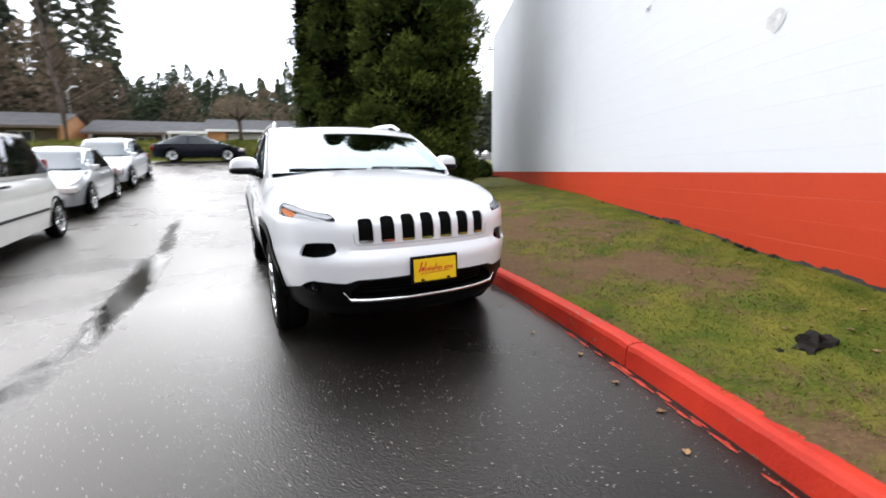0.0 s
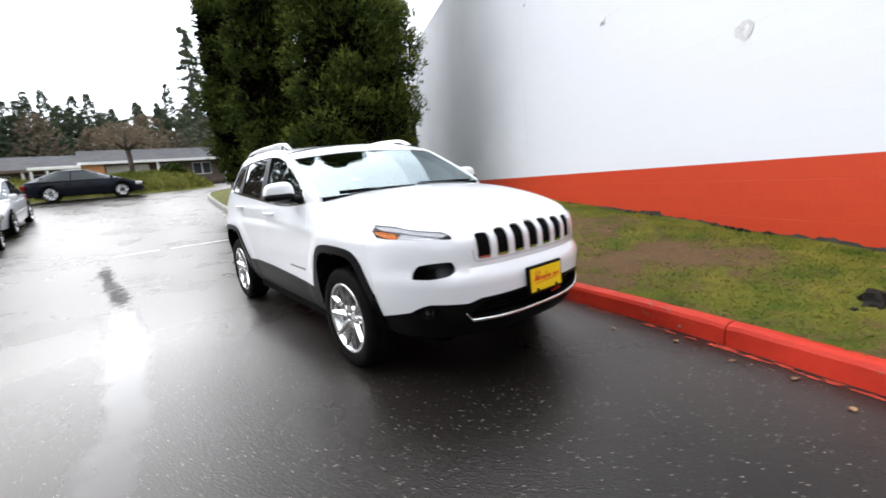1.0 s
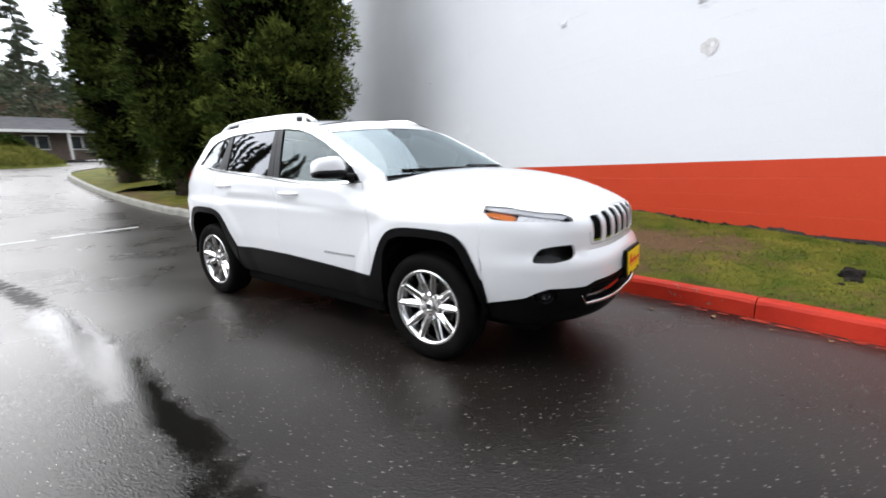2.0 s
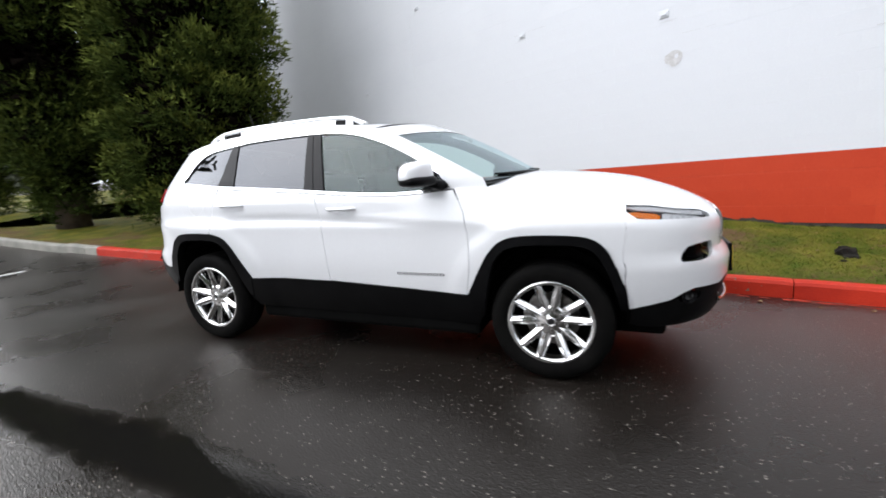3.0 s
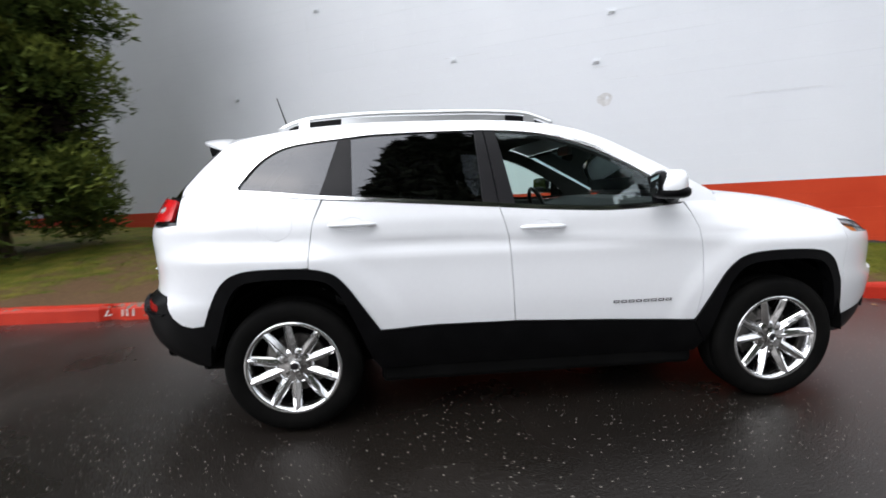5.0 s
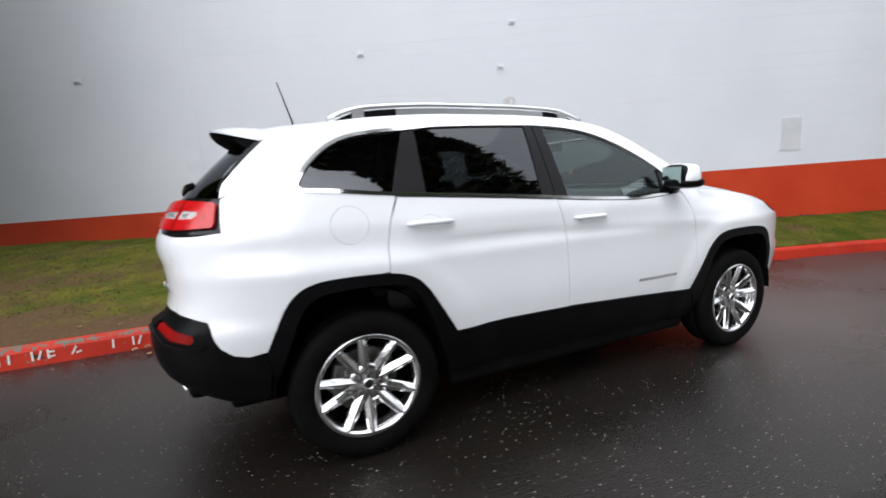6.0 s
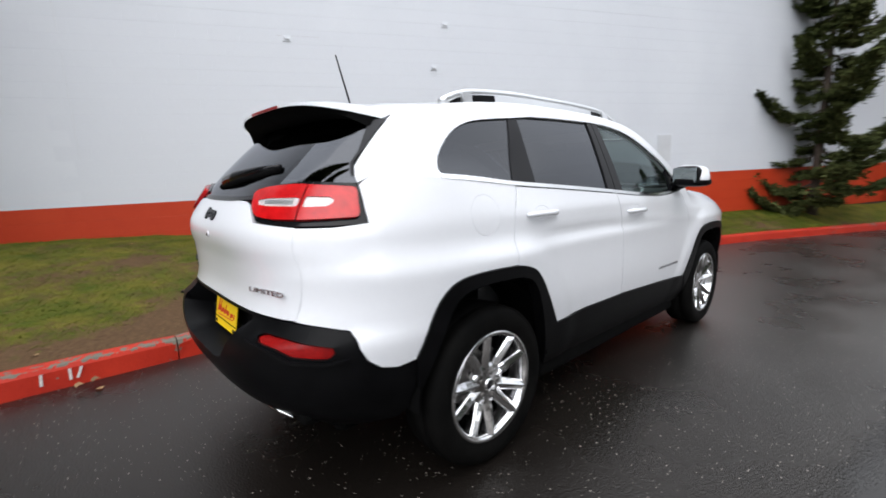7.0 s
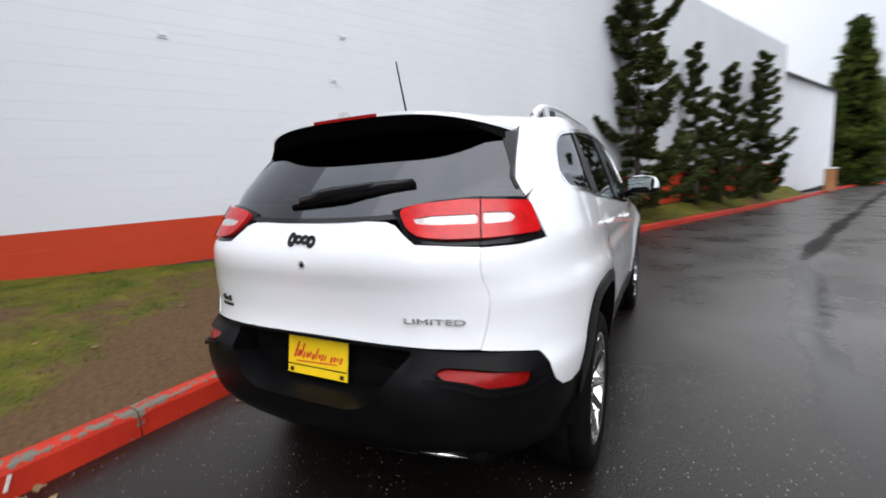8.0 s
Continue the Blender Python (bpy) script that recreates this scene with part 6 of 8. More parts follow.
# cabin sides
bot = lambda y: float(belt_z(y)) + 0.010
DLO = [(y, bot(y)) for y in np.linspace(-0.745, 1.545, 26)] + [(1.568, 1.283), (1.577, 1.298)] + [(y, float(DLO_TOP(y))) for y in (1.568, 1.55, 1.53, 1.51, 1.48, 1.45, 1.415, 1.38, 1.34, 1.30, 1.25, 1.2, 1.13, 1.054, 0.903, 0.7, 0.5, 0.308, 0.178, 0.08, -0.014, -0.11, -0.202, -0.3, -0.386, -0.49, -0.594, -0.68)]


def grown(poly, d):
    p = np.array(poly, float)
    t = np.roll(p, -1, 0) - np.roll(p, 1, 0)
    n = np.stack([t[:, 1], -t[:, 0]], 1)
    n /= np.linalg.norm(n, axis=1)[:, None] + 1e-9
    return p + n * d


def pane(y_lo, y_hi, n=12, drop=0.0):
    """Outline of a pane between two leaning edges, each (y at the sill, y at the top)."""
    a0, a1 = y_lo
    b0, b1 = y_hi
    return [(y, bot(y) + 0.002) for y in np.linspace(a0, b0, n)] + [(y, float(DLO_TOP(y)) - 0.003) for y in np.linspace(b1, a1, n)]


FRAME = [(y, float(belt_z(y)) - 0.002) for y in np.linspace(-0.99, 1.84, 34)] + [(1.888, 1.258), (1.885, 1.285), (1.874, 1.316), (1.82, 1.376), (1.755, 1.442), (1.69, 1.502), (1.673, 1.517)] + [(y, float(roof_edge(y))) for y in np.linspace(1.66, -0.96, 50)]
for s in (0, 1):
    panel_part("cabin_frame", suv, CAR_WHITE, FRAME, [grown(DLO, 0.002)], cabin, rim=0.03, grid=0.04, step=0.03, mirror=s)
    panel_part("inner_frame", suv, LINER, FRAME, [grown(DLO, -0.012)], cabin, "dark inner pillar lining", out=-0.034, rim=0.0, grid=0.06, step=0.04, mirror=s)
    panel_part("window_surround", suv, CHROME, grown(DLO, 0.017), [DLO], cabin, "thin chrome surround", out=0.004, rim=0.012, grid=0.03, step=0.03, mirror=s)
    fg_, rg_, qg_ = pane((-0.62, -0.60), (0.165, 0.243), 16), pane((0.325, 0.345), (1.008, 1.012)), None
    qg_ = [(y, bot(y) + 0.002) for y in np.linspace(1.160, 1.54, 8)] + [(1.562, 1.287), (1.571, 1.302)] + [(y, float(DLO_TOP(y)) - 0.003) for y in (1.562, 1.545, 1.525, 1.505, 1.475, 1.445, 1.41, 1.375, 1.335, 1.295, 1.25, 1.2, 1.13, 1.06)]
    w = panel_part("front_window", suv, GLASS_GREEN, fg_, [], cabin, "clear green-tinted door window", out=-0.012, rim=0, mirror=s)
    w.visible_shadow = False
    panel_part("rear_window", suv, GLASS_DARK, rg_, [], cabin, "dark tinted door window", out=-0.010, rim=0, mirror=s)
    panel_part("quarter_window", suv, GLASS_DARK, qg_, [], cabin, "dark tinted quarter window", out=-0.008, rim=0, mirror=s)
    panel_part("b_pillar", suv, DARK_TRIM, [(0.160, bot(0.16)), (0.2445, bot(0.245)), (0.298, float(DLO_TOP(0.3)) - 0.001), (0.238, float(DLO_TOP(0.24)) - 0.001)], [], cabin, out=-0.002, rim=0.03, mirror=s)
    panel_part("b_pillar", suv, DARK_TRIM, [(0.2505, bot(0.25)), (0.330, bot(0.33)), (0.350, float(DLO_TOP(0.35)) - 0.001), (0.304, float(DLO_TOP(0.3)) - 0.001)], [], cabin, out=-0.002, rim=0.03, mirror=s)
    panel_part("c_pillar", suv, DARK_TRIM, [(1.003, bot(1.0)), (1.168, bot(1.168)), (1.07, float(DLO_TOP(1.07)) - 0.001), (1.007, float(DLO_TOP(1.0)) - 0.001)], [], cabin, out=-0.003, rim=0.02, mirror=s)
    panel_part("mirror_sail", suv, GLOSS_BLACK, [(-0.742, bot(-0.742)), (-0.615, bot(-0.615)), (-0.60, float(DLO_TOP(-0.60)) - 0.002)], [], cabin, out=-0.004, rim=0.02, mirror=s)
    sg = 1 if s else -1
    # mirror: body, cap, glass, arm
    mp = new("door_mirror")
    mp.parent = suv
    mp.matrix_basis = Matrix.Translation((sg * 0.975, -0.6, 0)) @ Matrix.Rotation(radians(20 * sg), 4, "Z") @ Matrix.Translation((-sg * 0.975, 0.6, 0))
    bm = bmesh.new()
    bmesh.ops.create_uvsphere(bm, u_segments=28, v_segments=18, radius=1.0)
    for v in bm.verts:
        x, y, z = v.co
        q = (abs(x) ** 3.2 + abs(y) ** 3.2 + abs(z) ** 3.2) ** (-1 / 3.2)
        x, y, z = x * q, y * q, z * q
        v.co = (sg * (0.985 + 0.115 * x * (1 - 0.12 * z)), -0.605 + 0.062 * y - 0.02 * abs(x) ** 2 * 0 + (0.03 if y < 0 else 0) * (1 - x * x) * -0.8, 1.262 + 0.068 * z * (1 - 0.12 * x))
    low_faces = [f for f in bm.faces if f.calc_center_median().z < 1.222]
    bmesh.ops.delete(bm, geom=low_faces, context="FACES")
    part("mirror_cap", shade_smooth(bm), CAR_WHITE, mp, "white cap")
    bm = bmesh.new()
    bmesh.ops.create_uvsphere(bm, u_segments=24, v_segments=14, radius=1.0)
    for v in bm.verts:
        x, y, z = v.co
        q = (abs(x) ** 3 + abs(y) ** 3 + abs(z) ** 3) ** (-1 / 3)
        v.co = (sg * (0.983 + 0.119 * x * q), -0.617 + 0.086 * y * q, 1.216 + 0.034 * z * q)
    part("mirror_base", shade_smooth(bm), CLAD, mp)
    bm = bmesh.new()
    bmesh.ops.create_uvsphere(bm, u_segments=24, v_segments=14, radius=1.0)
    for v in bm.verts:
        x, y, z = v.co
        q = (abs(x) ** 3.4 + abs(y) ** 3.4 + abs(z) ** 3.4) ** (-1 / 3.4)
        v.co = (sg * (0.981 + 0.108 * x * q), -0.568 + 0.027 * y * q, 1.262 + 0.062 * z * q)
    part("mirror_rim", shade_smooth(bm), CLAD, mp, "black rim round the mirror glass")
    part("mirror_arm", shade_smooth(tube([(sg * 0.82, -0.665, 1.178), (sg * 0.87, -0.645, 1.192), (sg * 0.94, -0.62, 1.21)], [0.036, 0.03, 0.03], 10)), CLAD, mp)
    gl = [[(sg * (0.982 + 0.092 * a), -0.5405, 1.262 + 0.048 * b) for a in np.linspace(-1, 1, 7)] for b in np.linspace(-1, 1, 5)]
    part("mirror_glass", mesh_of("mirror_glass", [p for r in gl for p in r], [(i * 7 + j, i * 7 + j + 1, (i + 1) * 7 + j + 1, (i + 1) * 7 + j) for i in range(4) for j in range(6)], MIRROR), None, mp)
    # roof rail
    ry = [(1.395, 0.0), (1.35, 0.015), (1.28, 0.031), (1.15, 0.038), (0.6, 0.038), (0.1, 0.038), (0.02, 0.030), (-0.05, 0.013), (-0.10, 0.0)]
    pts = []
    path, _ = smooth_path(ry, 0.04)
    for y, d in list(path) + [(-0.10, 0.002)]:
        z = float(roof_edge(y)) + 0.012
        pts.append((sg * (-cabin(y, z)[0] - 0.045 - 0.2 * d), y, z + d))
    bar = tube(pts, 0.018, 10)
    rail = part("roof_rail", shade_smooth(bar), SATIN, suv, "bright satin roof rail")
    def skirt(y0, y1, inset, thick):
        """An upright web between the roof and the rail from y0 to y1."""
        bm = bmesh.new()
        cols = []
        for y in np.linspace(y0, y1, max(4, int(abs(y1 - y0) / 0.06))):
            z = float(roof_edge(y)) + 0.002
            d = float(np.interp(y, [q[1] for q in pts][::-1], [q[2] for q in pts][::-1])) - z
            x = -cabin(y, z)[0] - 0.030 - inset
            cols.append([bm.verts.new((sg * (x + o - 0.15 * h), y, z + h)) for o, h in ((0, -0.02), (0, d), (-thick, d), (-thick, -0.02))])
        for p, q in zip(cols, cols[1:]):
            for k in range(4):
                bm.faces.new((p[k], p[(k + 1) % 4], q[(k + 1) % 4], q[k]))
        bm.faces.new(cols[0])
        bm.faces.new(cols[-1][::-1])
        bmesh.ops.recalc_face_normals(bm, faces=bm.faces[:])
        return bm

    part("rail_web", skirt(1.06, 0.16, 0.014, 0.02), SATIN, rail)
    for y0, y1 in ((1.34, 1.06), (0.16, -0.06)):
        part("rail_foot", skirt(y0, y1, 0.012, 0.02), CLAD, rail, "black plastic foot")
    for y in (1.255, 0.03):
        part("rail_stud", skirt(y + 0.028, y - 0.028, -0.002, 0.03), SATIN, rail)
    # inner door trim, sun visor side
    part("door_trim", boxed(min(sg * 0.80, sg * 0.74), max(sg * 0.80, sg * 0.74), -0.74, 0.88, 0.55, 1.135, 0.015), TRIM_GREY, suv)

# ---- wheels ----
def wheel_meshes():
    tyre = lathe([(0.225, -0.085), (0.245, -0.10), (0.285, -0.112), (0.325, -0.110), (0.346, -0.095), (0.3565, -0.075), (0.358, -0.04), (0.3535, -0.037), (0.3535, -0.030), (0.358, -0.027), (0.358, 0.03), (0.3565, 0.075), (0.346, 0.095), (0.325, 0.110), (0.285, 0.112), (0.245, 0.10)], 64)
    rim = lathe([(0.250, -0.092), (0.252, -0.098), (0.249, -0.104), (0.236, -0.103), (0.228, -0.092), (0.221, -0.07), (0.214, -0.03), (0.208, 0.05), (0.225, 0.09)], 64)
    hubp = [(0.0, -0.076), (0.03, -0.076), (0.036, -0.072), (0.070, -0.071), (0.094, -0.066), (0.101, -0.050), (0.101, -0.02)]
    spokes = []
    for a in range(10):
        # a ridged blade, broad near the hub and narrower where it meets the rim
        sp = bmesh.new()
        ang = 2 * math.pi * a / 10 + 0.02 + (0.045 if a % 2 else -0.045)
        d, t = Vector((0, math.cos(ang), math.sin(ang))), Vector((0, -math.sin(ang), math.cos(ang)))
        ring = []
        for r, w, o in ((0.055, 0.017, -0.066), (0.09, 0.026, -0.073), (0.12, 0.0275, -0.080), (0.16, 0.026, -0.088), (0.20, 0.0235, -0.094), (0.226, 0.0215, -0.098), (0.243, 0.023, -0.096)):
            ring.append([sp.verts.new(d * r + t * x + Vector((o + dz, 0, 0))) for x, dz in ((-w, 0.045), (-w, 0.014), (-w * 0.8, 0.008), (-w * 0.12, -0.005), (w * 0.12, -0.005), (w * 0.8, 0.008), (w, 0.014), (w, 0.045))])
        for p, q in zip(ring, ring[1:]):
            for k in range(7):
                sp.faces.new((p[k], p[k + 1], q[k + 1], q[k]))
        bmesh.ops.recalc_face_normals(sp, faces=sp.faces[:])
        spokes.append(sp)
    hub = lathe(hubp, 32)
    cap = lathe([(0.0, -0.083), (0.014, -0.0825), (0.019, -0.080), (0.020, -0.074)], 24)
    cap_ring = lathe([(0.019, -0.078), (0.021, -0.083), (0.027, -0.082), (0.030, -0.074)], 24)
    nuts = []
    for k in range(5):
        a = 2 * math.pi * k / 5 + 0.3
        nb = lathe([(0.0, -0.078), (0.008, -0.078), (0.010, -0.074), (0.010, -0.055)], 8)
        bmesh.ops.translate(nb, vec=(0, 0.054 * math.cos(a), 0.054 * math.sin(a)), verts=nb.verts)
        nuts.append(nb)
    disc = lathe([(0.06, -0.03), (0.065, -0.012), (0.16, -0.010), (0.16, 0.012), (0.06, 0.012)], 40)
    cal = bmesh.new()
    box(cal, -0.035, 0.03, 0.10, 0.165, -0.07, 0.07, 0.012)
    inner = lathe([(0.0, 0.03), (0.21, 0.03), (0.215, 0.10), (0.0, 0.10)], 40)
    out = []
    for nm, b, m, sm in [("tyre", tyre, RUBBER, True), ("rim", rim, WHEEL_ALLOY, True), ("hub", hub, WHEEL_ALLOY, True), ("cap_ring", cap_ring, CHROME, True), ("centre_cap", cap, DARK_TRIM, True), ("brake_disc", disc, BRAKE, False), ("caliper", cal, BRAKE, False), ("backing_plate", inner, UNDER, False)] + [("wheel_nut", n, BRAKE, False) for n in nuts] + [("spoke", b, WHEEL_ALLOY, False) for b in spokes]:
        me = bpy.data.meshes.new(nm)
        b.to_mesh(me)
        b.free()
        me.materials.append(m)
        me.polygons.foreach_set("use_smooth", [sm] * len(me.polygons))
        out.append((nm, me))
    return out


WHEEL = wheel_meshes()


def wheel(parent, x, y, z, scale=1.0, spin=0.0, parts=WHEEL):
    w = new("wheel")
    w.parent = parent
    w.matrix_basis = Matrix.Translation((x, y, z)) @ Matrix.Rotation(0 if x < 0 else math.pi, 4, "Z") @ Matrix.Rotation(spin, 4, "X") @ Matrix.Diagonal((scale, scale, scale, 1))
    for nm, me in parts:
        o = new(nm, me)
        o.parent = w
    return w


for k, (sx, y) in enumerate(((-1, -1.35), (-1, 1.35), (1, -1.35), (1, 1.35))):
    wheel(suv, sx * 0.793, y, 0.3585, spin=(0.55, 0.25, 1.1, 2.0)[k])
    liner = bmesh.new()
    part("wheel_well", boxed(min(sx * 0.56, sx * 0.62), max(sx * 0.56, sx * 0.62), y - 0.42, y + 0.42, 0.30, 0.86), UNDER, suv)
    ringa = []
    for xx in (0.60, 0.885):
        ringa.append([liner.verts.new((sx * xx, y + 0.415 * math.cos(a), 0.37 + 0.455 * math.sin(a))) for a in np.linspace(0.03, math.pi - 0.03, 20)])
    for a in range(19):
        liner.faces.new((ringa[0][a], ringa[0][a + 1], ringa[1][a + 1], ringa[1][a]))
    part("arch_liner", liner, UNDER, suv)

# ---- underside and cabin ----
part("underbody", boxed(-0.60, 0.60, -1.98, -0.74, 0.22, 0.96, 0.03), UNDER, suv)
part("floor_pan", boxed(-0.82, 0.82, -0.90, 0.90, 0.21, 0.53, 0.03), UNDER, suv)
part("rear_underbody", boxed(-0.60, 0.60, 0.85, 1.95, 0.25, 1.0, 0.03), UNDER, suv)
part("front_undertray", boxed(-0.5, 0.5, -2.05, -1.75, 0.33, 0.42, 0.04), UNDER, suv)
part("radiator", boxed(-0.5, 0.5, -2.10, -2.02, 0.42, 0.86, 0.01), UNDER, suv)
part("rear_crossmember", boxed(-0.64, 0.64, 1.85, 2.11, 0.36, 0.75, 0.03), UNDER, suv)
part("boot_floor", boxed(-0.62, 0.62, 0.9, 1.98, 0.88, 1.02, 0.01), TRIM_GREY, suv)
dash = bmesh.new()
prof = [(-0.95, 1.165), (-0.70, 1.155), (-0.50, 1.10), (-0.42, 1.02), (-0.44, 0.85), (-0.55, 0.62), (-0.95, 0.60)]
ra = [dash.verts.new((-0.76, y, z)) for y, z in prof]
rb = [dash.verts.new((0.76, y, z)) for y, z in prof]
for k in range(len(prof)):
    dash.faces.new((ra[k], ra[(k + 1) % len(prof)], rb[(k + 1) % len(prof)], rb[k]))
dash.faces.new(ra[::-1])
dash.faces.new(rb)
bmesh.ops.recalc_face_normals(dash, faces=dash.faces[:])
part("dashboard", dash, TRIM_GREY, suv)
hoop = tube([(0.37 + 0.185 * math.cos(a), -0.36 + 0.07 * math.sin(a), 1.06 + 0.17 * math.sin(a)) for a in np.linspace(0, 6.283, 33)[:-1]], 0.016, 8, closed=True)
sw = part("steering_wheel", shade_smooth(hoop), SEAT, suv)
part("steering_boss", boxed(0.29, 0.45, -0.385, -0.34, 1.01, 1.09, 0.02), SEAT, sw)
part("steering_column", shade_smooth(tube([(0.37, -0.37, 1.05), (0.37, -0.6, 0.98)], 0.035, 10)), TRIM_GREY, sw)
part("mirror_inside", boxed(-0.11, 0.11, -0.44, -0.41, 1.47, 1.535, 0.012), TRIM_GREY, suv)


def seat(x, y, w):
    st = new("seat")
    st.parent = suv
    part("cushion", boxed(x - w, x + w, y - 0.26, y + 0.24, 0.60, 0.76, 0.05), SEAT, st, smooth=True)
    bk = boxed(-w, w, -0.07, 0.07, 0.0, 0.60, 0.05)
    bmesh.ops.transform(bk, matrix=Matrix.Translation((x, y + 0.24, 0.70)) @ Matrix.Rotation(radians(-16), 4, "X"), verts=bk.verts)
    part("backrest", bk, SEAT, st, smooth=True)
    for dx in ((0,) if w < 0.4 else (-0.42, 0, 0.42)):
        hd = boxed(-0.13, 0.13, -0.045, 0.045, 0.63, 0.80, 0.035)
        bmesh.ops.transform(hd, matrix=Matrix.Translation((x + dx, y + 0.24, 0.70)) @ Matrix.Rotation(radians(-14), 4, "X"), verts=hd.verts)
        part("headrest", hd, SEAT, st, smooth=True)
    return st


seat(0.37, 0.02, 0.25)
seat(-0.37, 0.02, 0.25)
seat(0.0, 0.93, 0.64)

# wipers, antenna
def on_screen(x, v, up):
    """A place on the windscreen at x, a share v of the way up."""
    z0 = float(roof_edge(-0.985 + 0.785 * v)) - 0.004
    h = min(1.0, abs(x) / 0.78)
    yc, zc = -1.115 + 0.795 * v, 1.203 + 0.414 * v + 0.028 * math.sin(math.pi * v)
    return (x, yc + (-0.985 + 0.785 * v - yc) * h ** 2.2 - 0.45 * up, zc + (z0 - zc) * h ** 2.2 + 0.9 * up)


for x0, x1 in ((0.66, 0.02), (-0.04, -0.66)):
    xs_ = np.linspace(x0, x1, 9)
    arm = tube([on_screen(x, 0.005 + 0.035 * k / 8, 0.014) for k, x in enumerate(xs_)], [0.009] * 4 + [0.005] * 5, 6)
    wp = part("wiper", shade_smooth(arm), CLAD, suv)
    part("wiper_blade", shade_smooth(tube([on_screen(x, 0.02 + 0.03 * k / 8, 0.008) for k, x in enumerate(xs_)], 0.006, 6)), UNDER, wp)
bl = [(0.10, 2.075, 1.268), (-0.02, 2.072, 1.29), (-0.2, 2.05, 1.31), (-0.36, 2.01, 1.325)]
bm = tube(bl, [0.030, 0.026, 0.018, 0.008], 12)
rw = part("rear_wiper", shade_smooth(bm), GLOSS_BLACK, suv, "black rear wiper")
part("wiper_blade", shade_smooth(tube([(0.14, 2.09, 1.245), (-0.1, 2.075, 1.275), (-0.37, 2.015, 1.312)], 0.014, 6)), UNDER, rw)
foot_ = part("antenna_base", shade_smooth(lathe([(0.028, 0), (0.022, 0.012), (0.008, 0.022), (0.0, 0.024)], 16, "z")), GLOSS_BLACK, suv)
foot_.location = (-0.03, 1.48, 1.623)
part("antenna", shade_smooth(tube([(-0.03, 1.482, 1.64), (-0.028, 1.555, 1.885)], [0.0055, 0.0035], 6)), CLAD, suv)


# plates, with bars for what is printed on them
def plate(x, y, z, yaw, tilt, holder):
    pl = new("licence_plate")
    pl.parent = suv
    pl.matrix_basis = pose(x, y, z, tilt, 0, yaw)
    if holder:
        part("plate_frame", boxed(-0.166, 0.166, 0.001, 0.022, -0.09, 0.09, 0.006), CLAD, pl)
    part("plate_face", boxed(-0.148, 0.148, -0.004, 0.0, -0.072, 0.072), PLATE_Y, pl, "bright yellow dealer plate")
    # slanting script-like strokes with a swash under them
    for k, (w, h) in enumerate(((0.010, 0.062), (0.014, 0.03), (0.008, 0.058), (0.007, 0.026), (0.012, 0.024), (0.007, 0.030), (0.011, 0.022), (0.007, 0.046), (0.010, 0.024), (0.008, 0.026), (0.007, 0.024), (0.006, 0.008), (0.010, 0.022), (0.009, 0.024), (0.007, 0.022), (0.010, 0.024))):
        x0 = -0.122 + 0.0152 * k
        b = boxed(x0, x0 + w, -0.0062, -0.0042, -0.010 + 0.004 * (k % 3), -0.010 + h)
        for v in b.verts:
            v.co.x += 0.38 * (v.co.z + 0.018)
        part("print_bar", b, PLATE_R, pl)
    sw_ = boxed(-0.105, 0.10, -0.0062, -0.0042, -0.021, -0.017)
    for v in sw_.verts:
        v.co.z += 0.04 * v.co.x
    part("print_bar", sw_, PLATE_R, pl)
    if not holder:
        part("print_bar", boxed(-0.146, 0.146, -0.0058, -0.0042, -0.040, -0.036), GLOSS_BLACK, pl)
        for dx in (-0.125, 0.125):
            part("plate_bolt", boxed(dx - 0.009, dx + 0.009, -0.008, -0.004, -0.066, -0.050, 0.002), DARK_TRIM, pl)
    else:
        for dx in (-0.09, 0.09):
            part("plate_bolt", boxed(dx - 0.012, dx + 0.012, -0.008, -0.004, -0.07, -0.056, 0.002), GLOSS_BLACK, pl)
    return pl


plate(0.012, -2.382, 0.612, 0, -3, True)
plate(0.019, 2.158, 0.675, 180, -9, False)
tagged(suv, "white SUV with black cladding and bright wheels beside the kerb", "car")


# ---- parked cars ----
SILVER = material("silver_car_paint", (0.42, 0.43, 0.44), (0.50, 0.51, 0.52), rough=0.3, metal=0.3, scale=3, fine=60, coat=1.0)
CREAM = material("off_white_car_paint", (0.66, 0.65, 0.61), (0.72, 0.71, 0.67), rough=0.35, scale=2, fine=40, coat=0.8)
NAVY = material("dark_blue_car_paint", (0.004, 0.005, 0.009), (0.007, 0.009, 0.015), rough=0.3, scale=2, fine=40, spec=0.12)
CAR_GLASS = glass_material("parked_car_glass", (0.05, 0.055, 0.06), mixin=0.03, sheen=(0.5, 0.54, 0.58))


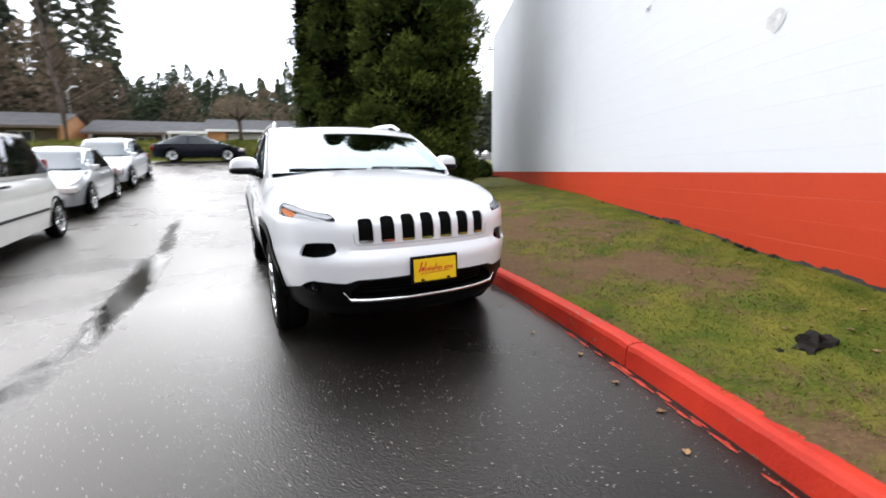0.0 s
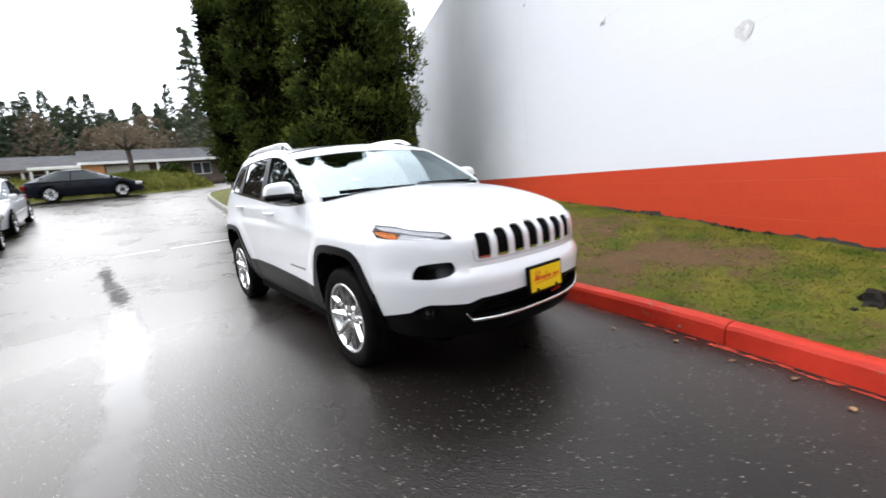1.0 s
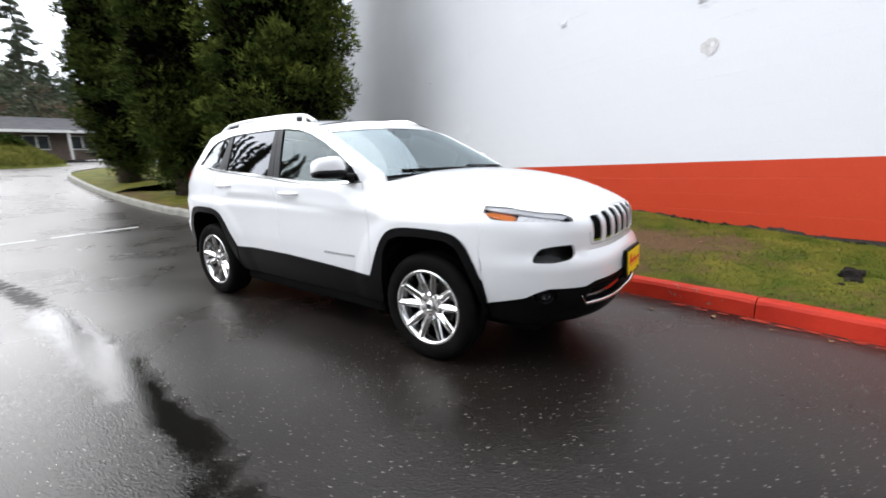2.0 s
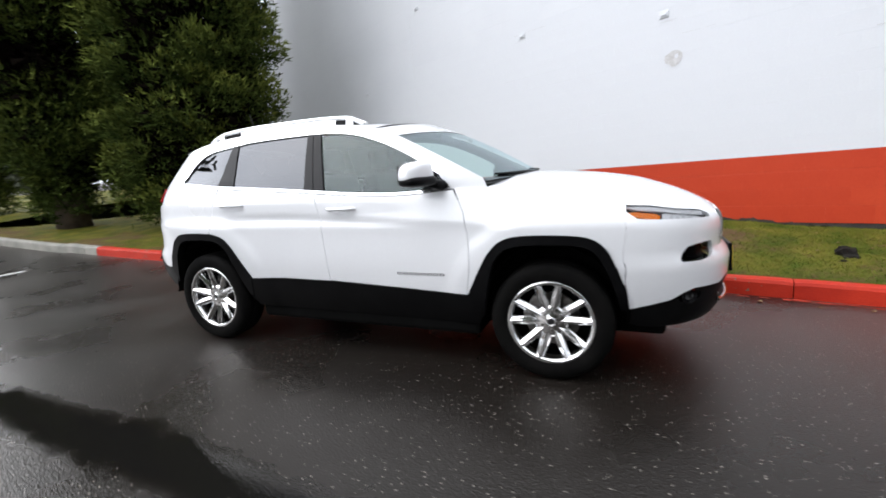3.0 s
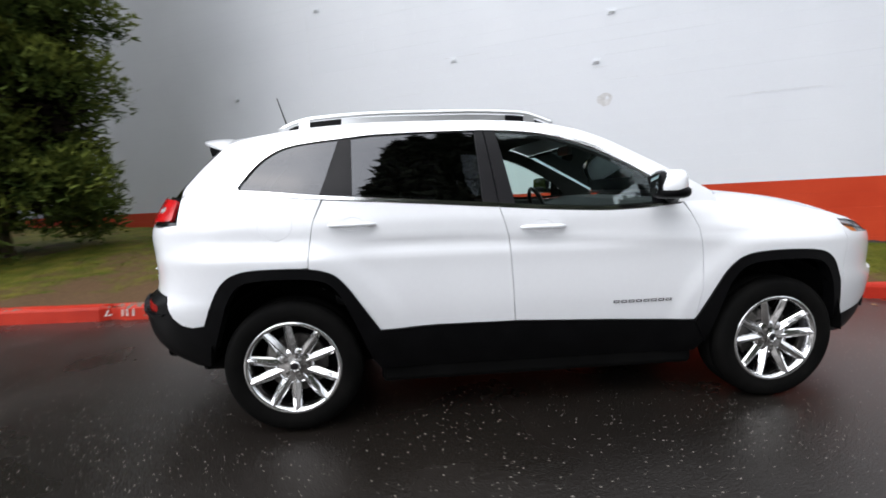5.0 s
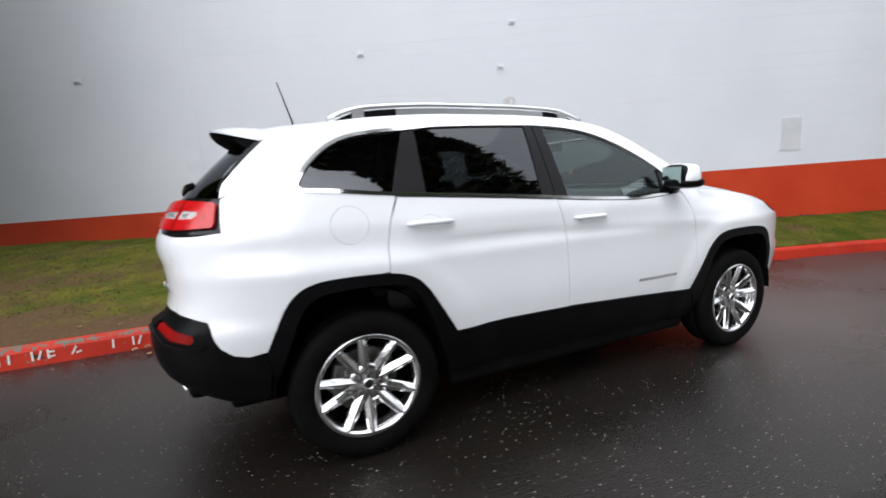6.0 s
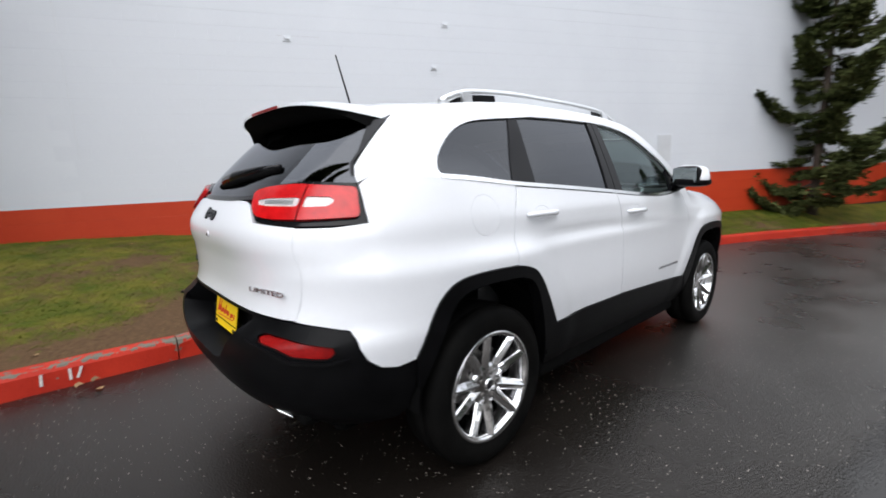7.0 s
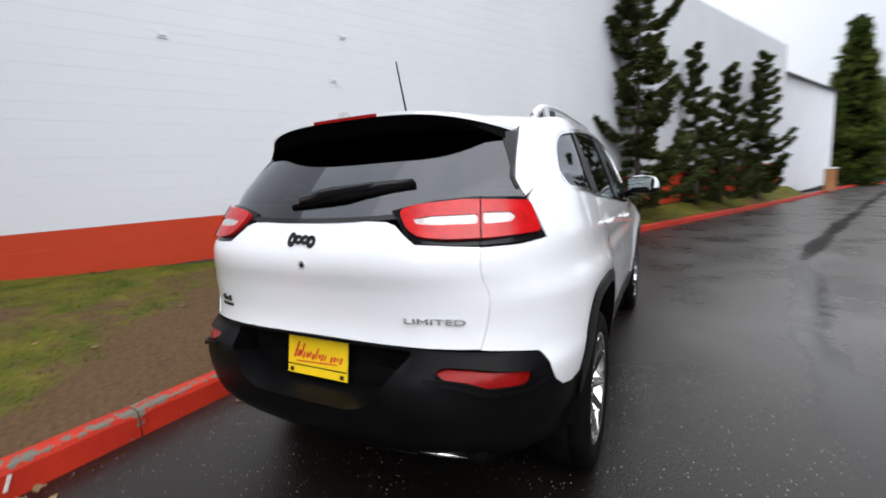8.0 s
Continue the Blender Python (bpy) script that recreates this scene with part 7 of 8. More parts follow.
def parked_car(name, m, paint, length, width, belt, roofz, nose_h, cabin_lo, cabin_hi, label, van=False, wheel_y=None):
    """A plainer car, its nose towards -y: rounded body, cabin, glazing, lamps, bumpers, wheels."""
    car = new(name)
    hl, hw = length / 2, width / 2
    wf, wr = wheel_y or (-hl + 0.88, hl - 0.95)
    deck = curve([(-hl, nose_h - 0.20), (-hl + 0.12, nose_h - 0.07), (-hl + 0.6, nose_h + 0.06), (cabin_lo[0], belt), (cabin_lo[1], belt + 0.02), (hl - 0.15, belt + (0.0 if van else -0.01)), (hl, belt - 0.09)])
    nz, na = 12, 72
    pl = 5.0 if van else 4.2
    ce = 4.2 if van else 4.5
    verts = []
    for i in range(nz + 1):
        t = i / nz
        for k in range(na):
            a = 2 * math.pi * k / na
            c, s = math.cos(a), math.sin(a)
            q = (abs(c) ** pl + abs(s) ** pl) ** (-1 / pl)
            bulge = 1 - 0.05 * (2 * t - 0.9) ** 2 - (0.05 * t ** 6)
            y = s * q * hl * (0.985 + 0.015 * math.sin(math.pi * t))
            x = c * q * hw * bulge
            top = float(deck(y))
            verts.append((x, y, 0.24 + (top - 0.24) * t))
    faces = [(i * na + k, i * na + (k + 1) % na, (i + 1) * na + (k + 1) % na, (i + 1) * na + k) for i in range(nz) for k in range(na)]
    body = part("body", mesh_of("body", verts, faces, paint, smooth=True), None, car)
    rows = []
    for y in np.linspace(-hl * 0.985, hl * 0.985, 30):
        q = (1 - min(1, abs(y) / (hl * 0.985)) ** pl) ** (1 / pl)
        z = float(deck(y))
        rows.append([(x * hw * 0.90 * q, y, z + 0.035 * (1 - x * x) - 0.002) for x in np.linspace(-1, 1, 11)])
    loft(rows, paint, "deck", car)
    part("underside", boxed(-hw * 0.72, hw * 0.72, -hl * 0.82, hl * 0.82, 0.2, 0.45, 0.05), UNDER, car)
    cab0 = curve([(belt, cabin_lo[0]), (belt + 0.5 * (roofz - belt), cabin_lo[0] * 0.45 + cabin_hi[0] * 0.55), (roofz, cabin_hi[0])])
    cab1 = curve([(belt, cabin_lo[1]), (belt + 0.5 * (roofz - belt), cabin_lo[1] * 0.5 + cabin_hi[1] * 0.5), (roofz, cabin_hi[1])])
    wc = lambda z: hw * (0.93 - (0.14 if van else 0.22) * np.clip((z - belt) / (roofz - belt), 0, 1))

    def cab(y, z, out=0.0):
        y, z = np.broadcast_arrays(np.asarray(y, float), np.asarray(z, float))
        a, b = cab0(z), cab1(z)
        s = np.clip((y - (a + b) / 2) / ((b - a) / 2), -0.999, 0.999)
        return np.stack([-(wc(z) * (1 - np.abs(s) ** ce) ** (1 / ce) + out), y, z], -1)

    def endp(x, z, out, sign):
        x, z = np.broadcast_arrays(np.asarray(x, float), np.asarray(z, float))
        a, b = cab0(z), cab1(z)
        s = (1 - np.clip(np.abs(x) / wc(z), 0, 0.999) ** ce) ** (1 / ce)
        return np.stack([x, (a + b) / 2 + sign * ((b - a) / 2 * s + out), z], -1)

    rows = []
    for t in np.linspace(0, 1, 19):
        z = belt - 0.02 + (roofz - belt + 0.0) * t
        a, b = float(cab0(z)), float(cab1(z))
        ring = []
        for k in range(56):
            g = 2 * math.pi * k / 56
            c, s = math.cos(g), math.sin(g)
            q = (abs(c) ** ce + abs(s) ** ce) ** (-1 / ce)
            ring.append((c * q * float(wc(z)), (a + b) / 2 + s * q * (b - a) / 2, z))
        rows.append(ring + ring[:1])
    v = [p for r in rows for p in r]
    f = [(i * 57 + k, i * 57 + k + 1, (i + 1) * 57 + k + 1, (i + 1) * 57 + k) for i in range(18) for k in range(56)]
    part("cabin", mesh_of("cabin", v, f, paint, smooth=True), None, car)
    a, b = cabin_hi
    rows = [[(x * float(wc(roofz)) * 0.995 * (1 - abs(2 * (y - a) / (b - a) - 1) ** ce) ** (1 / ce), y, roofz - 0.02 + 0.055 * (1 - x * x) * (1 - (2 * (y - a) / (b - a) - 1) ** 4)) for x in np.linspace(-1, 1, 11)] for y in np.linspace(a + 0.003, b - 0.003, 15)]
    loft(rows, paint, "roof_skin", car)
    z0, z1 = belt + 0.03, roofz - 0.07
    for s in (0, 1):
        cuts = [cab0, 0.33, 0.66, cab1] if van else [cab0, 0.53, cab1]
        n = len(cuts) - 1
        for i in range(n):
            def at(c, z, pad):
                lo_, hi_ = float(cab0(z)), float(cab1(z))
                return lo_ + 0.16 if c is cab0 else hi_ - (0.10 if van else 0.16) if c is cab1 else lo_ + (hi_ - lo_) * c + pad
            gap = 0.006 if van and i else 0.02
            o = [(at(cuts[i], z0, gap), z0), (at(cuts[i + 1], z0, -gap), z0), (at(cuts[i + 1], (z0 + z1) / 2, -gap), (z0 + z1) / 2), (at(cuts[i + 1], z1, -gap), z1), (at(cuts[i], z1, gap), z1), (at(cuts[i], (z0 + z1) / 2, gap), (z0 + z1) / 2)]
            panel_part("side_window", car, CAR_GLASS if not van else GLASS_DARK, rounded(o, 0.04), [], cab, out=0.010, rim=0.008, grid=0.10, step=0.06, mirror=s)
        sg = 1 if s else -1
        for y in (wf, wr):
            arch = lathe([(0.0, 0.0), (0.385, 0.0), (0.385, 0.02), (0.365, 0.024)], 28)
            for q in arch.verts:
                q.co.z = max(q.co.z, -0.1)
            bmesh.ops.transform(arch, matrix=Matrix.Translation((sg * (hw * 0.985 - 0.010), y, 0.33)) @ Matrix.Rotation(math.pi if sg < 0 else 0, 4, "Z"), verts=arch.verts)
            part("wheel_arch", arch, UNDER, car)
            wheel(car, sg * (hw - 0.092), y, 0.318, 0.885, y)
        for y in ((-0.1, 0.55) if not van else (-0.52, -0.28)):
            hz = belt - 0.10
            part("door_handle", boxed(sg * hw * 0.99 - 0.02, sg * hw * 0.99 + 0.02, y - 0.09, y + 0.09, hz - 0.018, hz + 0.018, 0.008), CLAD if van else paint, car)
        part("side_strip", boxed(sg * hw - 0.012 - (0.0 if sg < 0 else 0.0), sg * hw + 0.012, wf + 0.42, wr - 0.42, 0.52, 0.56, 0.006), CLAD if van else paint, car)
        part("door_mirror", boxed(sg * (hw + 0.02) - 0.09, sg * (hw + 0.02) + 0.09, cabin_lo[0] + 0.38, cabin_lo[0] + 0.48, belt + 0.02, belt + 0.15, 0.03), paint, car)
        part("head_lamp", boxed(sg * hw * 0.70 - 0.19, sg * hw * 0.70 + 0.17, -hl * 0.985 + 0.03, -hl * 0.985 + 0.30, nose_h - 0.20, nose_h - 0.05, 0.04), WHITE_LENS, car)
        part("tail_lamp", boxed(sg * hw * (0.60 if van else 0.74) - 0.10, sg * hw * (0.60 if van else 0.74) + 0.10, hl * 0.985 - (0.06 if van else 0.14), hl * 0.985 + (0.02 if van else -0.005), belt - 0.28, belt + (0.25 if van else -0.08), 0.03), RED_DEEP, car)
    for nm, sign in (("windscreen", -1), ("back_window", 1)):
        w0, w1 = float(wc(z0)) - 0.13, float(wc(z1)) - 0.12
        o = [(-w0, z0), (w0, z0), (w1, z1), (-w1, z1)]
        v, f = panel(rounded(o, 0.05), [], lambda x, z, out, sg=sign: endp(x, z, out, sg), out=0.010, rim=0.008, grid=0.10, step=0.06)
        part(nm, mesh_of(nm, v.tolist(), f if sign > 0 else f, CAR_GLASS, smooth=True), None, car)
    part("grille", boxed(-0.42, 0.42, -hl - 0.002, -hl + 0.06, nose_h - 0.24, nose_h - 0.10, 0.02), GLOSS_BLACK, car)
    part("bumper_intake", boxed(-0.55, 0.55, -hl - 0.004, -hl + 0.06, 0.30, 0.42, 0.02), GLOSS_BLACK, car)
    part("licence_plate", boxed(-0.15, 0.15, -hl - 0.012, -hl - 0.002, 0.44, 0.53, 0.003), CAR_WHITE, car)
    car.matrix_world = m
    return tagged(car, label, "car", "cars parked across the lane")


def on_ground(x, y, yaw, pitch=0.0):
    return pose(x, y, float(ground_z(x, y)), pitch, 0, yaw)


parked_car("minivan", on_ground(-4.78, 3.35, 0, 0.6), CREAM, 4.9, 1.95, 1.08, 1.74, 0.86, (-1.55, 2.40), (-0.35, 1.66), "cream minivan with dark windows parked across the lane", van=True)
parked_car("sedan", on_ground(-4.85, 9.2, 0, 2.2), SILVER, 4.45, 1.78, 0.93, 1.46, 0.72, (-1.3, 1.85), (-0.05, 0.95), "silver sedan parked in the row across the lane")
parked_car("sedan", on_ground(-4.7, 14.0, -3, 4.5), CAR_WHITE, 4.5, 1.80, 0.93, 1.47, 0.72, (-1.3, 1.85), (-0.05, 0.95), "white sedan parked at the end of the row")
parked_car("sedan", on_ground(-2.25, 21.6, 90, 0), NAVY, 4.3, 1.85, 0.84, 1.32, 0.70, (-1.4, 2.1), (-0.15, 0.85), "dark blue sedan on the road before the grassy bank")

# ---- low houses behind the mound ----
SHINGLE = material("grey_shingles", (0.085, 0.085, 0.09), (0.14, 0.14, 0.15), rough=0.85, scale=1.5, fine=25, bump=0.02, bump_scale=18)
CEDAR = material("orange_cedar_boards", (0.30, 0.13, 0.045), (0.42, 0.20, 0.075), rough=0.7, scale=2, fine=40, bump=0.01)
SIDING = material("dark_timber_siding", (0.07, 0.05, 0.04), (0.13, 0.095, 0.075), rough=0.75, scale=2, fine=40)
FASCIA = material("white_fascia", (0.62, 0.62, 0.60), (0.72, 0.72, 0.70), rough=0.6, scale=2, fine=30)
PANE = material("house_glass", (0.03, 0.035, 0.04), (0.06, 0.065, 0.07), rough=0.06, scale=1, fine=20)


def house(x0, x1, y, z, garage, label):
    hs = new("house")
    hs.location = (x0, y, z)
    w = x1 - x0
    part("wall", boxed(0.25, w - 0.25, 0.3, 9.5, 0, 2.55), SIDING, hs)
    for xx in (0.0, w - 0.26):
        bm = bmesh.new()
        pr = [(0, 0), (9.8, 0), (9.8, 2.5), (4.9, 3.75), (0, 2.5)]
        a = [bm.verts.new((xx, p, q)) for p, q in pr]
        b = [bm.verts.new((xx + 0.26, p, q)) for p, q in pr]
        bm.faces.new(a[::-1])
        bm.faces.new(b)
        for k in range(5):
            bm.faces.new((a[k], a[(k + 1) % 5], b[(k + 1) % 5], b[k]))
        bmesh.ops.recalc_face_normals(bm, faces=bm.faces[:])
        part("end_wall", bm, CEDAR, hs, "orange cedar end wall")
    for sgn, nm in ((1, "front_slope"), (-1, "back_slope")):
        bm = bmesh.new()
        ya, yb = (-0.9, 4.9) if sgn > 0 else (10.7, 4.9)
        q = [(-0.2, ya, 2.42), (w + 0.2, ya, 2.42), (w + 0.2, yb, 3.86), (-0.2, yb, 3.86)]
        bm.faces.new([bm.verts.new(c) for c in (q if sgn > 0 else q[::-1])])
        bmesh.ops.solidify(bm, geom=bm.faces[:], thickness=0.12)
        part(nm, bm, SHINGLE, hs, "grey shingled roof")
    part("fascia", boxed(-0.2, w + 0.2, -0.98, -0.90, 2.22, 2.44), FASCIA if garage else SIDING, hs)
    rs = np.random.default_rng(int(abs(x0) * 10))
    x = 1.72 if garage else 0.8
    k = 0
    if garage:
        part("cedar_front", boxed(-0.05, 1.6, -0.75, 0.3, 0.0, 2.40), CEDAR, hs, "orange cedar boarded wall")
    while x < w - 2.2:
        if garage and x < 2:
            gd = part("garage_door", boxed(x, x + 3.3, 0.22, 0.30, 0.05, 2.1), FASCIA, hs, "white garage door")
            for j in range(4):
                part("door_panel", boxed(x + 0.06, x + 3.24, 0.195, 0.22, 0.10 + 0.5 * j, 0.54 + 0.5 * j, 0.01), FASCIA, gd)
            x += 4.2
            continue
        ww = 1.2 + 0.8 * rs.random()
        wn_ = part("window", boxed(x, x + ww, 0.20, 0.31, 0.85, 2.05, 0.01), FASCIA, hs)
        for j in range(2):
            part("pane", boxed(x + 0.07 + j * ww / 2, x + ww / 2 - 0.05 + j * ww / 2, 0.185, 0.2, 0.93, 1.97), PANE, wn_)
        if k % 2 == 0:
            part("porch_post", boxed(x - 0.35, x - 0.2, -0.85, -0.7, 0, 2.4), FASCIA, hs)
        x += ww + 0.9 + rs.random()
        k += 1
    return tagged(hs, label, "house", "low houses behind the mound")


house(-30, -13.1, 42.5, 1.75, False, "low brown house with grey roof and cedar end")
house(-12.2, -2.6, 45.5, 1.45, False, "low dark house with grey roof and white windows")
house(-2.4, 12.5, 46.0, 1.85, True, "low house with white garage door and cedar ends")
# white-framed porch between the houses
porch = new("porch")
porch.location = (-5.75, 44.0, 1.45)
part("canopy", boxed(0, 3.35, 0, 1.2, 2.3, 2.55, 0.03), FASCIA, porch)
for k in range(4):
    part("porch_post", boxed(0.1 + 1.0 * k, 0.24 + 1.0 * k, 0.05, 0.2, 0, 2.25), FASCIA, porch)
tagged(porch, "white flat-roofed porch in front of the dark house", "porch")

# small street tree and round bush on the mound
tree = new("street_tree")
tree.location = (-0.1, 26.2, 2.15)
part("trunk", shade_smooth(tube([(0, 0, -0.2), (0.03, 0, 0.8), (0.0, 0, 1.7)], [0.17, 0.13, 0.14], 8)), BARK, tree)
for k in range(7):
    a = 0.9 * k
    part("branch", shade_smooth(tube([(0, 0, 1.55), (0.45 * math.cos(a), 0.45 * math.sin(a), 1.9), (0.95 * math.cos(a + 0.2), 0.9 * math.sin(a), 2.15 + 0.2 * (k % 3))], [0.09, 0.06, 0.045], 6)), BARK, tree)
rs = np.random.default_rng(19)
d = rs.normal(0, 1, (900, 3))
d[:, 2] = np.abs(d[:, 2])
d /= np.linalg.norm(d, axis=1)[:, None]
tri = spray(d * (0.4 + 0.95 * rs.random((900, 1)) ** 0.6) * [1.1, 1.1, 0.95] + [0, 0, 1.85], d + [0, 0, 0.5], np.full(900, 0.10), 5, rs, slim=0.12)
part("crown", mesh_of("crown", np.round(tri, 3).tolist(), np.arange(len(tri)).reshape(-1, 3).tolist(), FAR_BROWN), None, tree, "haze of fine brown twigs")
tagged(tree, "small bare tree with a haze of brown twigs", "tree")
tree = new("bare_tree")
tree.location = (-10.4, 32.5, 1.6)
part("trunk", shade_smooth(tube([(0, 0, -0.3), (0.1, 0, 3), (-0.2, 0, 6.5), (-0.3, 0.2, 10.5)], [0.24, 0.19, 0.13, 0.04], 8)), BARK, tree)
rs = np.random.default_rng(9)
for k in range(16):
    h, a = 3 + 0.45 * k, 2.4 * k
    r = 2.6 - 0.12 * k
    part("branch", shade_smooth(tube([(-0.1, 0, h), (0.5 * r * math.cos(a), 0.5 * r * math.sin(a), h + 0.9), (r * math.cos(a + 0.3), r * math.sin(a + 0.3), h + 2.0)], [0.06, 0.04, 0.012], 5)), BARK, tree)
tagged(tree, "tall bare brown tree on the mound", "tree")
bush = shrub(1.75, 25.2, 2.25, 0.68, 60)
tagged(bush, "round green bush on the mound")
lamp = new("street_lamp")
lamp.location = (-14.5, 52, 1.9)
part("pole", shade_smooth(tube([(0, 0, 0), (0, 0, 6.2), (0.6, -0.4, 6.6)], [0.07, 0.05, 0.04], 7)), SATIN, lamp)
part("lamp_head", boxed(0.45, 0.95, -0.55, -0.3, 6.55, 6.68, 0.04), SATIN, lamp)
tagged(lamp, "slim grey street lamp behind the houses", "street lamp")

# ---- small things on the wall, verge and lane ----
ROCK = material("wet_black_rock", (0.006, 0.0055, 0.005), (0.022, 0.019, 0.016), rough=0.8, spec=0.08, scale=14, fine=70, bump=0.01, bump_scale=30)
LEAF = material("fallen_leaves", (0.14, 0.075, 0.03), (0.26, 0.16, 0.075), rough=0.7, scale=12, fine=90, spread=0.4)
HATCH_GREY = material("hatch_paint", (0.50, 0.51, 0.53), (0.56, 0.57, 0.59), rough=0.6, scale=4, fine=50)
WALL_PATCH = material("grey_wall_patch", (0.43, 0.425, 0.42), (0.59, 0.59, 0.60), rough=0.7, scale=14, fine=60, bump=0.006, bump_scale=40)


def rock(x, y, z, sx, sy, sz, seed, label):
    bm = bmesh.new()
    bmesh.ops.create_icosphere(bm, subdivisions=3, radius=1)
    for v in bm.verts:
        k = 0.75 + 0.5 * noise.noise(v.co * 1.6 + Vector((seed, 0, 0))) + 0.2 * noise.noise(v.co * 4 + Vector((seed, 3, 0)))
        v.co = Vector((v.co.x * sx * k, v.co.y * sy * k, max(-0.3, v.co.z) * sz * k))
    me = bpy.data.meshes.new("rock")
    bm.to_mesh(me)
    bm.free()
    me.materials.append(ROCK)
    ob = new("rock", me)
    ob.location = (x, y, z)
    return tagged(ob, label, "rock")


rock(1.79, -3.70, 0.225, 0.17, 0.11, 0.10, 4, "wet black lump of rock lying in the turf")
rock(1.62, -3.62, 0.20, 0.07, 0.05, 0.03, 9, "small dark stone lying in the turf")


def verge_height(x, y):
    d = np.linalg.norm(verge_verts[:, :, :2].reshape(-1, 2) - [x, y], axis=1)
    return float(verge_verts.reshape(-1, 3)[int(np.argmin(d)), 2])


# chipped dark edge along the foot of the red band
rs = np.random.default_rng(31)
for k in range(42):
    y = -6.2 + 5.6 * rs.random() if k < 32 else -0.4 + 5 * rs.random()
    x = wall_xy(y) - 0.03 - 0.02 * rs.random()
    z = float(wall_base_z(y))
    s = 0.014 + 0.024 * rs.random() * (1.2 if y < -1.5 else 0.6)
    ch = rock(x, y, z + 0.01, s * 1.3, s * 0.9, s, k * 1.7, "dark clod of soil at the foot of the wall")
    ch.name = "clod"
    ch["group"] = "clods along the wall"
    ch.rotation_euler = (0, 0, rs.random() * 6)

# ragged dark strip where paint has left the foot of the wall
edge_v, edge_f = [], []
for k in range(520):
    u = -12.0 + 0.025 * k
    y = 0.917 * u
    zb = float(wall_base_z(y)) - 1.06 + 0.0303 * u
    h = 0.72 * (0.030 + 0.05 * wobble(u, 0.0, 1.3, 2.0) + 0.026 * wobble(u, 0.0, 7.0, 4.0) + 0.035 * max(0.0, wobble(u, 0.0, 16.0, 6.0))) * float(np.interp(u, [-12, -7, -5, -2, -0.5, 1], [0.3, 1.2, 1.5, 1.0, 0.7, 0.25]))
    edge_v += [(u, 0.004, zb - 0.05), (u, 0.004, zb + 0.012 + max(0.0, h)), (u, 0.001, zb + 0.012 + max(0.0, h))]
    if k:
        a = 3 * k
        edge_f += [(a - 3, a, a + 1, a - 2), (a - 2, a + 1, a + 2, a - 1)]
part("bare_edge", mesh_of("bare_edge", edge_v, edge_f, FOOTING), None, wall, "ragged black edge where the red paint has gone")

me_leaf = []
for k in range(3):
    bm = bmesh.new()
    n = 9
    c = bm.verts.new((0, 0, 0.006))
    ringv = [bm.verts.new(((0.020 + 0.010 * math.sin(3 * a + k)) * math.cos(a), 0.018 * math.sin(a), 0.004 + 0.008 * abs(math.sin(a + k)))) for a in np.linspace(0, 6.283, n)[:-1]]
    for i in range(n - 1):
        bm.faces.new((c, ringv[i], ringv[(i + 1) % (n - 1)]))
    me = bpy.data.meshes.new("leaf")
    bm.to_mesh(me)
    bm.free()
    me.materials.append(LEAF)
    me_leaf.append(me)
for k in range(46):
    if k < 34:
        y = -5 + 9 * rs.random()
        x = 1.6 + rs.random() * (wall_xy(y) - 2.0)
        z = verge_height(x, y) + 0.004
    else:
        y = -6 + 9.5 * rs.random()
        x = float(np.interp(-y, [-5, 0, 4, 6], [1.33, 1.28, 0.78, 0.3])) - 0.03 - 0.2 * rs.random()
        z = float(ground_z(x, y)) + 0.002
    lf = new("leaf", me_leaf[k % 3])
    lf.location, lf.rotation_euler = (x, y, z), (0, 0, 6.28 * rs.random())
    tagged(lf, "small brown fallen leaf", "leaf", "fallen leaves")
for x, y, z in ((1.30, 2.70, 0.066), (1.33, 2.62, 0.066)):
    lf = new("leaf", me_leaf[1])
    lf.location, lf.scale = (x - 0.06, y, z - 0.005), (1.4, 1.4, 1.4)
    tagged(lf, "pale brown leaf against the kerb", "leaf", "fallen leaves")

# worn white stencil on the kerb face, only bars of it left
WORN = material("worn_white_stencil", (0.45, 0.40, 0.37), (0.75, 0.72, 0.68), rough=0.6, scale=30, fine=120)
st = new("kerb_stencil")
at = joint_s - 0.55
STROKES = (((-0.025, 0.0, 0.0), (0.02, 0.0, 0.35)), ((-0.022, 0.0, 0.1), (0.022, 0.0, 0.0)), ((-0.01, 0.0, 0.0), (0.012, 0.016, 1.57), (0.012, -0.02, 1.4)), ((0.0, 0.0, 0.05),), ((-0.012, 0.0, 0.5), (0.016, -0.018, 1.3)))
for k in range(9):
    if k == 2:
        continue
    i = int((at - 0.125 * k) / 0.08)
    p, t, nn = kpts[i], ktan[i], knor[i]
    place = Matrix.Translation((p[0] + nn[0] * 0.0035, p[1] + nn[1] * 0.0035, kz[i] + 0.082)) @ Matrix.Rotation(math.atan2(t[1], t[0]), 4, "Z")
    for dx, dz, turn in STROKES[(k * 3) % 5]:
        bar = part("stencil_bar", boxed(-0.007, 0.007, -0.0, 0.0035, -0.036 if turn < 1 else -0.018, 0.036 if turn < 1 else 0.018), WORN, st)
        bar.matrix_basis = place @ Matrix.Translation((dx, 0, dz)) @ Matrix.Rotation(turn, 4, "Y")
tagged(st, "worn white stencilled marks on the red kerb face", "marking")
